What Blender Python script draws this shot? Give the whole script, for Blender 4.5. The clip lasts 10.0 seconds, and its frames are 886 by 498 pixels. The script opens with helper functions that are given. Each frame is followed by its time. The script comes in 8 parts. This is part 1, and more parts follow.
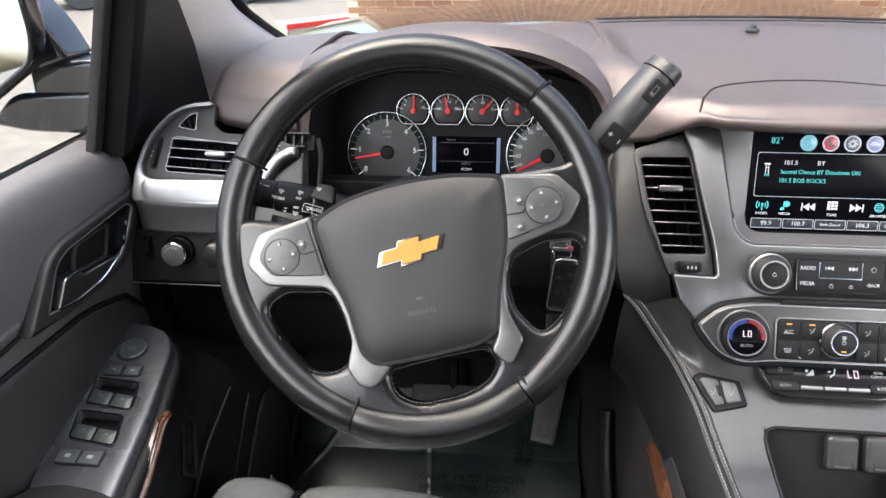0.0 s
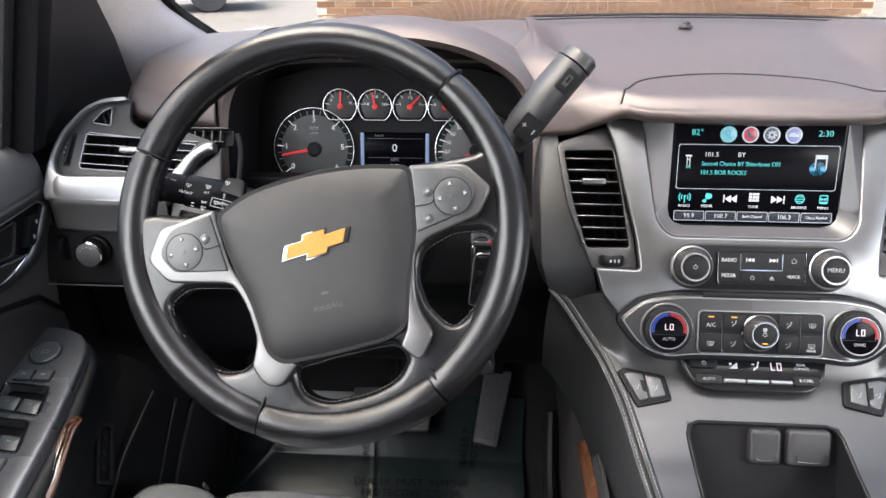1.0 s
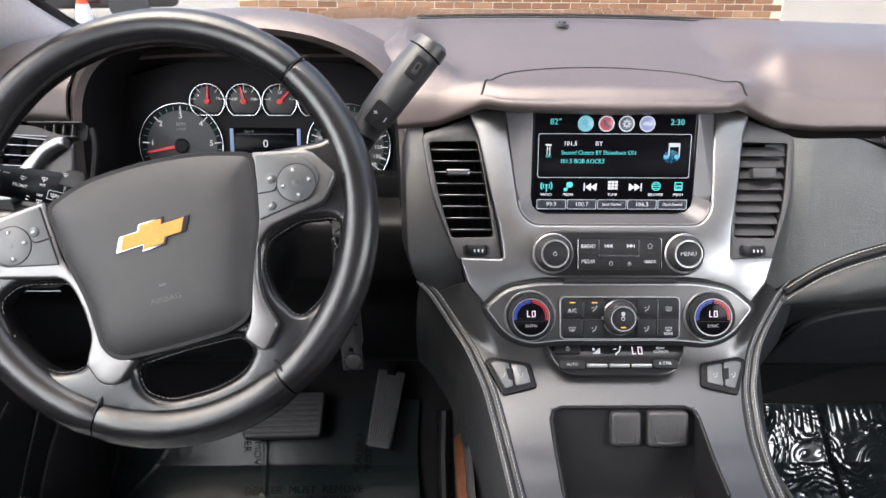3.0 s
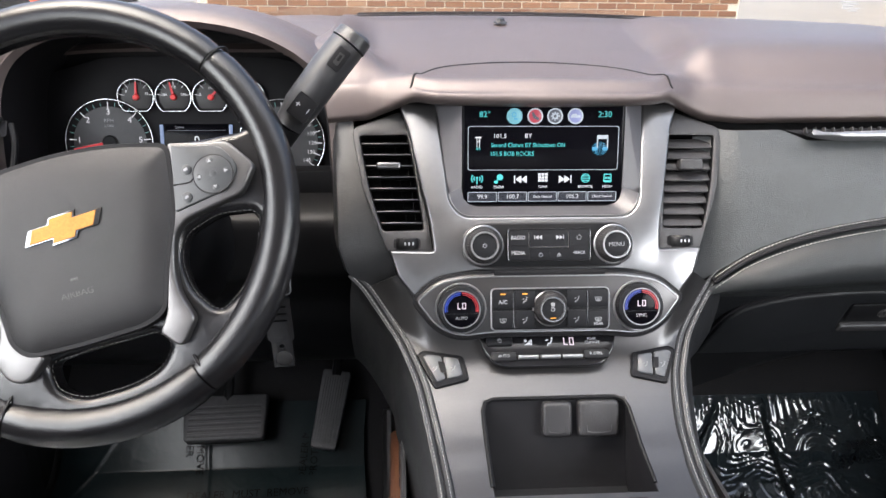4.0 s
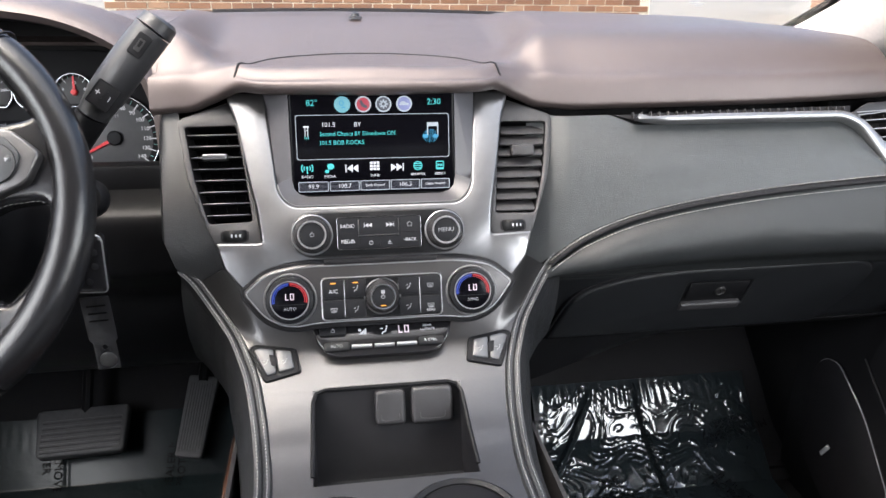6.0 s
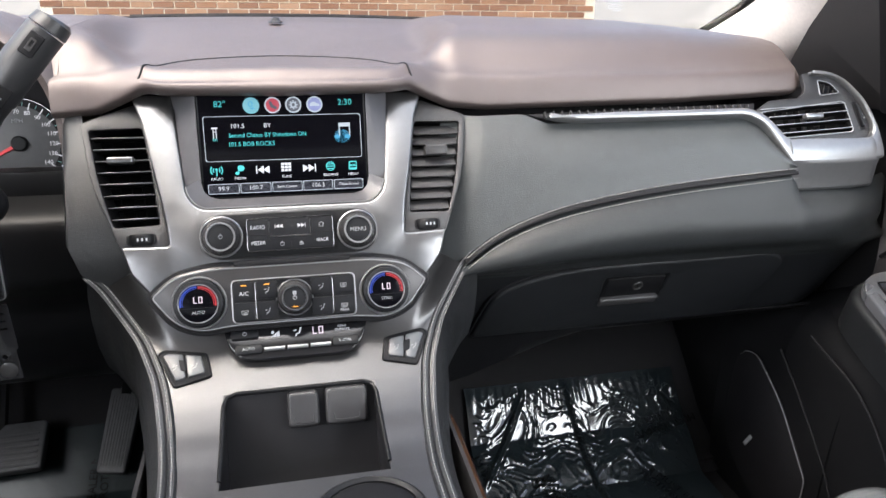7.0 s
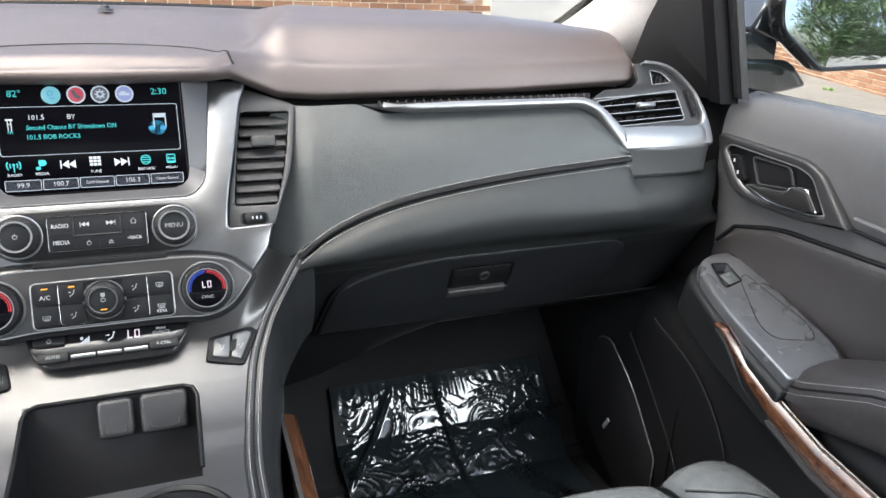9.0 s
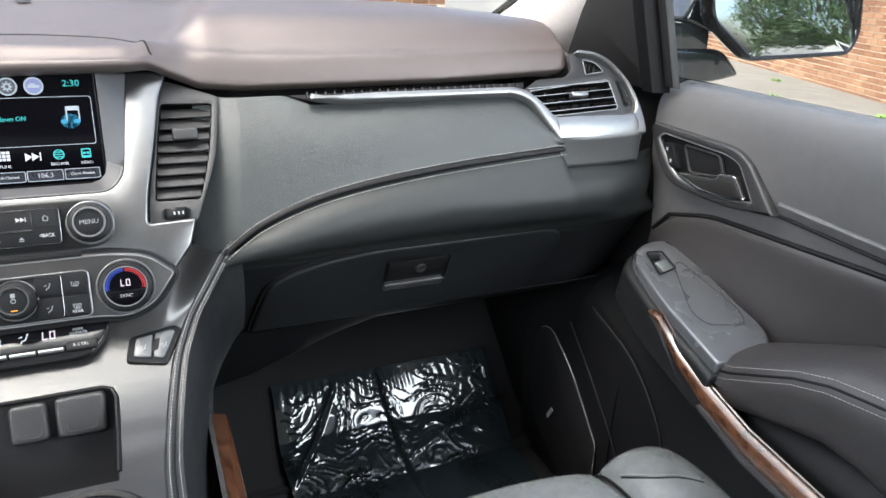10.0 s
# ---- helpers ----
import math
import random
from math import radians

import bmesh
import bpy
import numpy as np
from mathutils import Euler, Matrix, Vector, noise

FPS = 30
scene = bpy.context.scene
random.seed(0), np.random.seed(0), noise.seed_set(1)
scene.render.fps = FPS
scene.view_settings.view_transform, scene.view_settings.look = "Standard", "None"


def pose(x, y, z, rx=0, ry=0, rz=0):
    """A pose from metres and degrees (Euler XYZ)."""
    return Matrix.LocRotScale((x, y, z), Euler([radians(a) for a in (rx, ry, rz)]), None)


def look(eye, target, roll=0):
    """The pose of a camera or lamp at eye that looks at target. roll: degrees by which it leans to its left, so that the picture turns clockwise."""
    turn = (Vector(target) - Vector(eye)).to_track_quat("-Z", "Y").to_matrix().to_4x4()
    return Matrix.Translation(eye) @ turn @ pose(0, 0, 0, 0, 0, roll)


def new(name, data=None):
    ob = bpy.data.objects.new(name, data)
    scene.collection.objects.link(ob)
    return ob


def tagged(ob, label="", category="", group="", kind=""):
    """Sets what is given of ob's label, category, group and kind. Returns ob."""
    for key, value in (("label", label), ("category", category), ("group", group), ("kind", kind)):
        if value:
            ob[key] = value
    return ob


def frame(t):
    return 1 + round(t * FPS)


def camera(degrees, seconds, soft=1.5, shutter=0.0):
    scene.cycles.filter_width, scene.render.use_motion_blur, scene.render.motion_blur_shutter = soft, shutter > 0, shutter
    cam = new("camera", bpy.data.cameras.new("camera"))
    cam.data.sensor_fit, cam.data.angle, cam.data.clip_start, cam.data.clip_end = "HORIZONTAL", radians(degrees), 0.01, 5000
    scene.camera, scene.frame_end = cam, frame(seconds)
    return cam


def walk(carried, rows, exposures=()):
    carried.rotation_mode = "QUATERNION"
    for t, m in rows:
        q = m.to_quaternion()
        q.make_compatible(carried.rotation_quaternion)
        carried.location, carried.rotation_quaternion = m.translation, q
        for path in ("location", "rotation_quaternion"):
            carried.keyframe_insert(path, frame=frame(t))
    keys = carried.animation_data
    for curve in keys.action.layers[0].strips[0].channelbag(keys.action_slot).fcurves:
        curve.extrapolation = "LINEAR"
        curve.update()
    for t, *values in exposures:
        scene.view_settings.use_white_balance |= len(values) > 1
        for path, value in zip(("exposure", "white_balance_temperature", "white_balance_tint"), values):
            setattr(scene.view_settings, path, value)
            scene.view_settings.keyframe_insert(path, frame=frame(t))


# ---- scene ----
cam = camera(64.4, 10.0)
PATH = [
    (0, (-0.339, 0.149, 1.603), (-0.537, 1.941, 0.738), -0.7),
    (0.5, (-0.31, 0.162, 1.592), (-0.48, 1.962, 0.737), -0.5),
    (1, (-0.279, 0.163, 1.583), (-0.414, 1.971, 0.739), -0.4),
    (1.5, (-0.259, 0.164, 1.576), (-0.355, 1.977, 0.737), -0.3),
    (2, (-0.236, 0.168, 1.569), (-0.286, 1.987, 0.738), 0.0),
    (2.5, (-0.216, 0.166, 1.563), (-0.223, 1.99, 0.745), 0.3),
    (4, (-0.159, 0.158, 1.544), (-0.032, 1.992, 0.756), 0.9),
    (4.5, (-0.131, 0.16, 1.536), (0.036, 1.992, 0.752), 0.9),
    (5, (-0.106, 0.151, 1.532), (0.104, 1.983, 0.756), 0.9),
    (5.5, (-0.073, 0.148, 1.528), (0.18, 1.975, 0.756), 1.0),
    (7, (-0.002, 0.126, 1.51), (0.423, 1.942, 0.787), 1.1),
    (7.5, (0.029, 0.124, 1.507), (0.514, 1.926, 0.79), 1.3),
    (8, (0.049, 0.118, 1.507), (0.594, 1.906, 0.795), 1.6),
    (8.5, (0.069, 0.118, 1.502), (0.672, 1.885, 0.786), 1.8),
    (9, (0.088, 0.114, 1.498), (0.747, 1.861, 0.781), 2.0),
    (9.5, (0.106, 0.112, 1.493), (0.819, 1.836, 0.772), 2.1),
    (10, (0.123, 0.108, 1.494), (0.88, 1.81, 0.765), 2.1),
]
walk(cam, [(t, look(eye, target, roll)) for t, eye, target, roll in PATH],
     [(0, 2.26, 6680, 12), (4, 2.22, 6620, 13), (7.5, 2.22, 6500, 11), (10, 2.22, 6350, 7)])

# ---------------------------------------------------------------- daylight
world = bpy.data.worlds.new("sky")
scene.world = world
world.use_nodes = True
wn = world.node_tree
sky = wn.nodes.new("ShaderNodeTexSky")
sky.sky_type, sky.sun_disc = "NISHITA", False
sky.sun_elevation, sky.sun_rotation = radians(66), radians(257)
sky.air_density, sky.dust_density, sky.ozone_density = 0.92, 6.0, 0.4
wn.links.new(sky.outputs[0], wn.nodes["Background"].inputs[0])
wn.nodes["Background"].inputs[1].default_value = 0.15
sun_data = bpy.data.lights.new("sun", "SUN")
sun_data.energy, sun_data.angle, sun_data.color = 0.85, radians(50), (1.0, 0.975, 0.95)
sun = new("sun", sun_data)
sun.matrix_world = look((0, 0, 0), (0.43, 0.10, -1.0))


def window_light(name, centre, target, w, h, watts):
    """Skylight that falls in through a window opening behind the seats or beside them."""
    d = bpy.data.lights.new(name, "AREA")
    d.shape, d.spread, d.size, d.size_y, d.energy, d.color = "RECTANGLE", radians(142), w, h, watts, (0.97, 0.985, 1.0)
    ob = new(name, d)
    ob.matrix_world = look(centre, target)


for s in (-1, 1):
    window_light("front_window_light", (0.80 * s, 0.14, 1.57), (0.50, 0.36, 1.0) if s < 0 else (0.16, 0.60, 0.98), 0.70, 0.36, 2.05 if s < 0 else 2.15)
    window_light("rear_window_light", (0.80 * s, -1.05, 1.58), (0.15 * s, 0.5, 0.95), 1.2, 0.38, 0.16)
window_light("windscreen_light", (0, 0.74, 1.785), (0, 0.60, 1.0), 1.10, 0.34, 0.55)
window_light("tailgate_light", (0, -1.84, 1.62), (0, 0.5, 1.25), 1.15, 0.34, 0.06)


# ---------------------------------------------------------------- materials
def mat(name, col, rough=0.5, metal=0.0, var=0.12, scale=60.0, bump=0.0, bscale=900.0, kind="noise",
        spec=0.5, coat=0.0, sheen=None, stretch=(1, 1, 1), col2=None, alpha=1.0, bdist=0.0006, crease=0.0):
    """A surface with colour variation at two scales, uneven gloss and fine relief."""
    m = bpy.data.materials.new(name)
    m.use_nodes = True
    nt, n = m.node_tree, m.node_tree.nodes
    b = n["Principled BSDF"]
    co = n.new("ShaderNodeTexCoord")
    mp = n.new("ShaderNodeMapping")
    mp.inputs["Scale"].default_value = stretch
    nt.links.new(co.outputs["Object"], mp.inputs[0])
    fine, wide = n.new("ShaderNodeTexNoise"), n.new("ShaderNodeTexNoise")
    fine.inputs["Scale"].default_value, fine.inputs["Detail"].default_value = scale, 5
    wide.inputs["Scale"].default_value, wide.inputs["Detail"].default_value = scale / 14, 3
    for t in (fine, wide):
        nt.links.new(mp.outputs[0], t.inputs["Vector"])
    add = n.new("ShaderNodeMath")
    add.operation = "ADD"
    nt.links.new(fine.outputs["Fac"], add.inputs[0])
    nt.links.new(wide.outputs["Fac"], add.inputs[1])
    ramp = n.new("ShaderNodeMapRange")
    ramp.inputs["From Min"].default_value, ramp.inputs["From Max"].default_value = 0.65, 1.35
    nt.links.new(add.outputs[0], ramp.inputs["Value"])
    mix = n.new("ShaderNodeMix")
    mix.data_type = "RGBA"
    c2 = col2 or tuple(min(1, c * (1 + var)) for c in col)
    mix.inputs["A"].default_value = (*[c * (1 - var) for c in col], 1)
    mix.inputs["B"].default_value = (*c2, 1)
    nt.links.new(ramp.outputs["Result"], mix.inputs["Factor"])
    nt.links.new(mix.outputs["Result"], b.inputs["Base Color"])
    rr = n.new("ShaderNodeMapRange")
    rr.inputs["To Min"].default_value, rr.inputs["To Max"].default_value = max(0.02, rough * 0.85), min(1, rough * 1.18)
    nt.links.new(wide.outputs["Fac"], rr.inputs["Value"])
    nt.links.new(rr.outputs["Result"], b.inputs["Roughness"])
    b.inputs["Metallic"].default_value = metal
    b.inputs["Specular IOR Level"].default_value = spec
    b.inputs["Coat Weight"].default_value = coat
    if sheen:
        b.inputs["Specular Tint"].default_value = (*sheen, 1)
    b.inputs["Coat Roughness"].default_value = 0.06
    b.inputs["Alpha"].default_value = alpha
    if bump:
        if kind == "leather":
            tex = n.new("ShaderNodeTexVoronoi")
            tex.feature = "DISTANCE_TO_EDGE"
            out = tex.outputs["Distance"]
        else:
            tex = n.new("ShaderNodeTexNoise")
            tex.inputs["Detail"].default_value = 3
            out = tex.outputs["Fac"]
        tex.inputs["Scale"].default_value = bscale
        nt.links.new(mp.outputs[0], tex.inputs["Vector"])
        bp = n.new("ShaderNodeBump")
        bp.inputs["Strength"].default_value, bp.inputs["Distance"].default_value = bump, bdist
        nt.links.new(out, bp.inputs["Height"])
        if crease:
            fold, bp2 = n.new("ShaderNodeTexNoise"), n.new("ShaderNodeBump")
            fold.inputs["Scale"].default_value, fold.inputs["Detail"].default_value, fold.inputs["Distortion"].default_value = 38, 4, 1.2
            nt.links.new(mp.outputs[0], fold.inputs["Vector"])
            bp2.inputs["Strength"].default_value, bp2.inputs["Distance"].default_value = crease, 0.004
            nt.links.new(fold.outputs["Fac"], bp2.inputs["Height"])
            nt.links.new(bp.outputs[0], bp2.inputs["Normal"])
            nt.links.new(bp2.outputs[0], b.inputs["Normal"])
        else:
            nt.links.new(bp.outputs[0], b.inputs["Normal"])
    return m


def glow(name, col, strength):
    m = bpy.data.materials.new(name)
    m.use_nodes = True
    b = m.node_tree.nodes["Principled BSDF"]
    b.inputs["Base Color"].default_value = (*[c * 0.3 for c in col], 1)
    b.inputs["Roughness"].default_value = 0.3
    b.inputs["Emission Color"].default_value = (*col, 1)
    b.inputs["Emission Strength"].default_value = strength
    return m


def glass(name, tint=(0.96, 0.98, 0.97), gloss=0.05):
    m = bpy.data.materials.new(name)
    m.use_nodes = True
    nt, n = m.node_tree, m.node_tree.nodes
    n.remove(n["Principled BSDF"])
    tr, gl, mx = n.new("ShaderNodeBsdfTransparent"), n.new("ShaderNodeBsdfGlossy"), n.new("ShaderNodeMixShader")
    tr.inputs[0].default_value = (*tint, 1)
    gl.inputs["Roughness"].default_value = gloss
    mx.inputs[0].default_value = 0.04
    nt.links.new(tr.outputs[0], mx.inputs[1])
    nt.links.new(gl.outputs[0], mx.inputs[2])
    nt.links.new(mx.outputs[0], n["Material Output"].inputs[0])
    return m


PAD = mat("dash_vinyl", (0.047, 0.0375, 0.0355), 0.39, var=0.10, scale=90, bump=0.35, bscale=1100, kind="leather", bdist=0.001, spec=1.0, sheen=(1.0, 0.88, 0.855))
SOFT = mat("grained_plastic", (0.0195, 0.0190, 0.0198), 0.38, var=0.12, scale=80, bump=0.4, bscale=900, kind="leather", bdist=0.001)
TRIMSILVER = mat("satin_trim_silver", (0.225, 0.228, 0.233), 0.33, metal=0.8, var=0.05, scale=160, bump=0.1, bscale=1800)
VENTBLACK = mat("vent_frame_plastic", (0.0105, 0.0105, 0.0115), 0.40, var=0.12, scale=80, bump=0.3, bscale=1000, kind="leather", bdist=0.001)
PANELLEATHER = mat("dash_panel_leather", (0.027, 0.0305, 0.031), 0.34, var=0.14, scale=70, bump=0.45, bscale=600, kind="leather", bdist=0.0014, crease=0.16)
SPOKE = mat("satin_spoke_paint", (0.125, 0.123, 0.123), 0.41, metal=0.9, var=0.06, scale=160, bump=0.1, bscale=1800)
DOORVINYL = mat("grey_door_vinyl", (0.088, 0.086, 0.088), 0.38, var=0.1, scale=80, bump=0.4, bscale=900, kind="leather", bdist=0.001)
DOORLEATHER = mat("door_leather", (0.029, 0.027, 0.028), 0.36, var=0.1, scale=80, bump=0.4, bscale=800, kind="leather", bdist=0.001, crease=0.08)
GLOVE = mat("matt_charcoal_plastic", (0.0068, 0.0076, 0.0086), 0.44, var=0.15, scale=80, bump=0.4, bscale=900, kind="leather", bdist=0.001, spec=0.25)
LEATHER = mat("dash_leather", (0.0165, 0.0175, 0.0185), 0.33, var=0.14, scale=70, bump=0.3, bscale=700, kind="leather", bdist=0.0016, crease=0.14)
WHEEL = mat("worn_wheel_leather", (0.0066, 0.0066, 0.0073), 0.235, var=0.4, scale=45, bump=0.22, bscale=620, kind="leather", bdist=0.0008, crease=0.08, spec=0.42)
HUB = mat("airbag_vinyl", (0.0095, 0.0095, 0.0102), 0.42, var=0.10, scale=90, bump=0.42, bscale=1000, kind="leather", bdist=0.0009, spec=0.36)
DARK = mat("black_plastic", (0.0045, 0.0047, 0.0053), 0.44, var=0.2, scale=70, bump=0.2, bscale=1500, spec=0.2)
BLACK = mat("deep_black_plastic", (0.005, 0.005, 0.006), 0.6, var=0.2, scale=60, spec=0.2)
PIANO = mat("gloss_black", (0.008, 0.008, 0.009), 0.12, var=0.1, scale=40)
BUTTON = mat("button_rubber", (0.0072, 0.0076, 0.0088), 0.46, var=0.12, scale=120, bump=0.2, bscale=2500, spec=0.16)
PALEBTN = mat("pale_button", (0.075, 0.08, 0.083), 0.4, var=0.1, scale=120)
SILVER = mat("satin_silver_paint", (0.192, 0.193, 0.196), 0.31, metal=0.95, var=0.05, scale=160, bump=0.12, bscale=1800)
BRUSH = mat("brushed_grey_metal", (0.078, 0.077, 0.077), 0.34, metal=0.85, var=0.05, scale=500, bump=0.12, bscale=1800, stretch=(0.5, 1, 1))
GREYMET = mat("graphite_satin_paint", (0.22, 0.225, 0.235), 0.36, metal=0.5, var=0.06, scale=150, bump=0.08, bscale=1800)
SWITCHPLATE = mat("graphite_switch_plate", (0.118, 0.124, 0.136), 0.27, metal=0.6, var=0.08, scale=150, bump=0.05, bscale=1800)
HEATBTN = mat("grey_heater_button", (0.062, 0.066, 0.070), 0.34, var=0.1, scale=150, bump=0.1, bscale=2500)
CHROME = mat("chrome", (0.82, 0.83, 0.84), 0.08, metal=1.0, var=0.03, scale=60)
RIMTHREAD = mat("dark_grey_thread", (0.085, 0.083, 0.082), 0.7, var=0.3, scale=600)
THREAD = mat("pale_thread", (0.30, 0.295, 0.285), 0.8, var=0.2, scale=600)
WHEELPAD = mat("grey_wheel_switch", (0.030, 0.033, 0.035), 0.42, var=0.08, scale=150, bump=0.15, bscale=2500)
SWITCHGREY = mat("grey_door_switch", (0.060, 0.068, 0.070), 0.34, var=0.1, scale=150, bump=0.15, bscale=2500)
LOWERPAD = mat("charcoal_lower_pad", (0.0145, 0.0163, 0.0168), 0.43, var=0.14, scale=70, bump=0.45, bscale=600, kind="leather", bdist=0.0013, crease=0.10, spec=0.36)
DIMTHREAD = mat("grey_thread", (0.16, 0.155, 0.15), 0.8, var=0.2, scale=600)
WOOD = mat("burl_walnut", (0.018, 0.007, 0.004), 0.2, var=0.5, scale=110, coat=0.7, col2=(0.12, 0.052, 0.028), stretch=(1, 0.6, 1))
CARPET = mat("black_carpet", (0.0060, 0.0060, 0.0070), 0.95, var=0.4, scale=500, bump=1.0, bscale=1400)
SIDECARPET = mat("grey_black_carpet", (0.018, 0.0175, 0.0185), 0.95, var=0.35, scale=500, bump=1.0, bscale=1300)
SEAT = mat("seat_leather", (0.105, 0.113, 0.118), 0.23, var=0.16, scale=60, bump=0.5, bscale=480, kind="leather", bdist=0.0012, crease=0.26)
PILLAR = mat("pillar_fabric", (0.70, 0.645, 0.605), 0.85, var=0.08, scale=200, bump=0.3, bscale=1600)
HEADLINER = mat("headliner_fabric", (0.52, 0.505, 0.49), 0.9, var=0.06, scale=200, bump=0.3, bscale=1500)
RUBBER = mat("pedal_rubber", (0.0525, 0.0540, 0.0570), 0.55, var=0.25, scale=150, bump=0.3, bscale=900)
DULLFILM = mat("flat_film_over_mat", (0.0075, 0.0125, 0.0138), 0.20, var=0.3, scale=18, bump=0.3, bscale=70, spec=0.16)
FILM = mat("clear_film_over_mat", (0.013, 0.018, 0.0205), 0.12, var=0.25, scale=25, bump=0.35, bscale=60, coat=0.8, spec=0.5)
INK = mat("black_ink", (0.002, 0.002, 0.002), 0.8, spec=0.04)
GOLD = mat("gold_emblem", (0.36, 0.165, 0.042), 0.5, metal=0.1, var=0.2, scale=500, spec=0.12)
PRINT = mat("white_print", (0.34, 0.35, 0.365), 0.5, var=0.03)
GREYPRINT = mat("grey_print", (0.21, 0.22, 0.23), 0.5, var=0.03)
EMBOSS = mat("embossed_grey", (0.03, 0.03, 0.031), 0.55, var=0.1)
RED = mat("needle_red", (0.75, 0.03, 0.03), 0.4, var=0.05)
PAINT = mat("dark_car_paint", (0.012, 0.015, 0.018), 0.04, metal=0.0, var=0.05, scale=30, coat=1.0)
MIRROR = mat("mirror_glass", (0.72, 0.75, 0.75), 0.02, metal=1.0, var=0.01)
ASPHALT = mat("pale_worn_asphalt", (0.145, 0.138, 0.124), 0.9, var=0.25, scale=5, bump=0.8, bscale=160)
CONCRETE = mat("pale_concrete", (0.50, 0.47, 0.41), 0.85, var=0.12, scale=4, bump=0.5, bscale=120)
MORTAR = mat("pale_mortar", (0.82, 0.73, 0.57), 0.95, var=0.12, scale=30, bump=0.5, bscale=200)
GRASS = mat("weed_leaves", (0.14, 0.30, 0.035), 0.7, var=0.4, scale=60)
FOLIAGE = mat("tree_leaves", (0.045, 0.085, 0.022), 0.65, var=0.5, scale=8)
BARK = mat("bark", (0.09, 0.07, 0.05), 0.9, var=0.3, scale=20, bump=0.6, bscale=60)
TAGFILM = mat("clear_key_tag", (0.012, 0.012, 0.013), 0.14, var=0.1, scale=60)
WINDOW = glass("window_glass")
FRAMEGREY = mat("grey_screen_frame", (0.052, 0.051, 0.056), 0.36, var=0.08, scale=120, bump=0.1, bscale=1500)
SCREEN = mat("screen_glass", (0.002, 0.002, 0.003), 0.12, var=0.05, spec=0.06)
CYAN = glow("screen_cyan", (0.07, 0.58, 0.60), 0.150)
SCRWHITE = glow("screen_white", (0.70, 0.74, 0.80), 0.150)
SCRBLUE = glow("screen_blue", (0.05, 0.32, 0.55), 0.154)
SCRRED = glow("screen_red", (0.45, 0.06, 0.09), 0.154)
SCRDIM = glow("screen_dim", (0.10, 0.11, 0.14), 0.110)
SCRTEAL = glow("screen_teal", (0.16, 0.42, 0.50), 0.16)
SCRVIOLET = glow("screen_violet", (0.24, 0.27, 0.50), 0.16)
SCRPALE = glow("screen_pale", (0.48, 0.55, 0.62), 0.14)
HALO1 = glow("screen_halo_inner", (0.03, 0.24, 0.42), 0.12)
HALO2 = glow("screen_halo_outer", (0.015, 0.10, 0.19), 0.07)
KEYFILL = glow("screen_key_fill", (0.06, 0.065, 0.09), 0.05)
SCRPINK = glow("screen_pink_white", (0.80, 0.68, 0.78), 0.17)
AMBER = glow("amber_lamp", (1.0, 0.42, 0.05), 0.220)
DIALBLUE = glow("dial_blue", (0.03, 0.07, 0.45), 0.10)
DIALRED = glow("dial_red", (0.5, 0.03, 0.04), 0.10)
LCDBLUE = glow("cluster_blue", (0.22, 0.32, 0.55), 0.110)
DIAL = mat("dial_face", (0.050, 0.052, 0.054), 0.5, var=0.08, scale=200)
DARKDIAL = mat("small_dial_face", (0.017, 0.017, 0.018), 0.45, var=0.1, scale=200)
SAIL = mat("corner_panel_plastic", (0.0095, 0.009, 0.0092), 0.5, var=0.12, scale=90, bump=0.4, bscale=900, kind="leather", bdist=0.001)
NEEDLE = glow("lit_needle", (0.75, 0.02, 0.03), 0.12)
NUMERAL = glow("lit_numeral", (0.7, 0.72, 0.75), 0.17)
DIALRING = mat("dial_ring_chrome", (0.42, 0.43, 0.44), 0.2, metal=1.0, var=0.03)
KNOBRING = mat("satin_knob_ring", (0.34, 0.345, 0.352), 0.32, metal=0.85, var=0.05)
DARKCHROME = mat("smoked_chrome", (0.17, 0.172, 0.178), 0.2, metal=1.0, var=0.05)
GRIP = mat("shift_grip_rubber", (0.017, 0.0175, 0.019), 0.42, var=0.15, scale=150, bump=0.25, bscale=1300)
TEAL = mat("dial_teal", (0.10, 0.26, 0.24), 0.5)


def brick_material():
    m = mat("brick_clay", (0.36, 0.16, 0.09), 0.88, var=0.2, scale=60, bump=0.7, bscale=160)
    nt, n = m.node_tree, m.node_tree.nodes
    b = n["Principled BSDF"]
    info, ramp, mul = n.new("ShaderNodeObjectInfo"), n.new("ShaderNodeValToRGB"), n.new("ShaderNodeMix")
    ramp.color_ramp.elements[0].color = (0.225, 0.128, 0.076, 1)
    ramp.color_ramp.elements[1].color = (0.415, 0.29, 0.180, 1)
    mid = ramp.color_ramp.elements.new(0.5)
    mid.color = (0.32, 0.190, 0.108, 1)
    nt.links.new(info.outputs["Random"], ramp.inputs[0])
    mul.data_type, mul.blend_type = "RGBA", "OVERLAY"
    mul.inputs["Factor"].default_value = 0.35
    old = b.inputs["Base Color"].links[0].from_socket
    nt.links.new(ramp.outputs[0], mul.inputs["A"])
    nt.links.new(old, mul.inputs["B"])
    nt.links.new(mul.outputs["Result"], b.inputs["Base Color"])
    return m


BRICK = brick_material()


# ---------------------------------------------------------------- shape tools
def thing(name, at, label, category, group="", kind=""):
    ob = new(name)
    ob.empty_display_size = 0.05
    ob.matrix_basis = Matrix.Translation(at)
    return tagged(ob, label, category, group, kind)


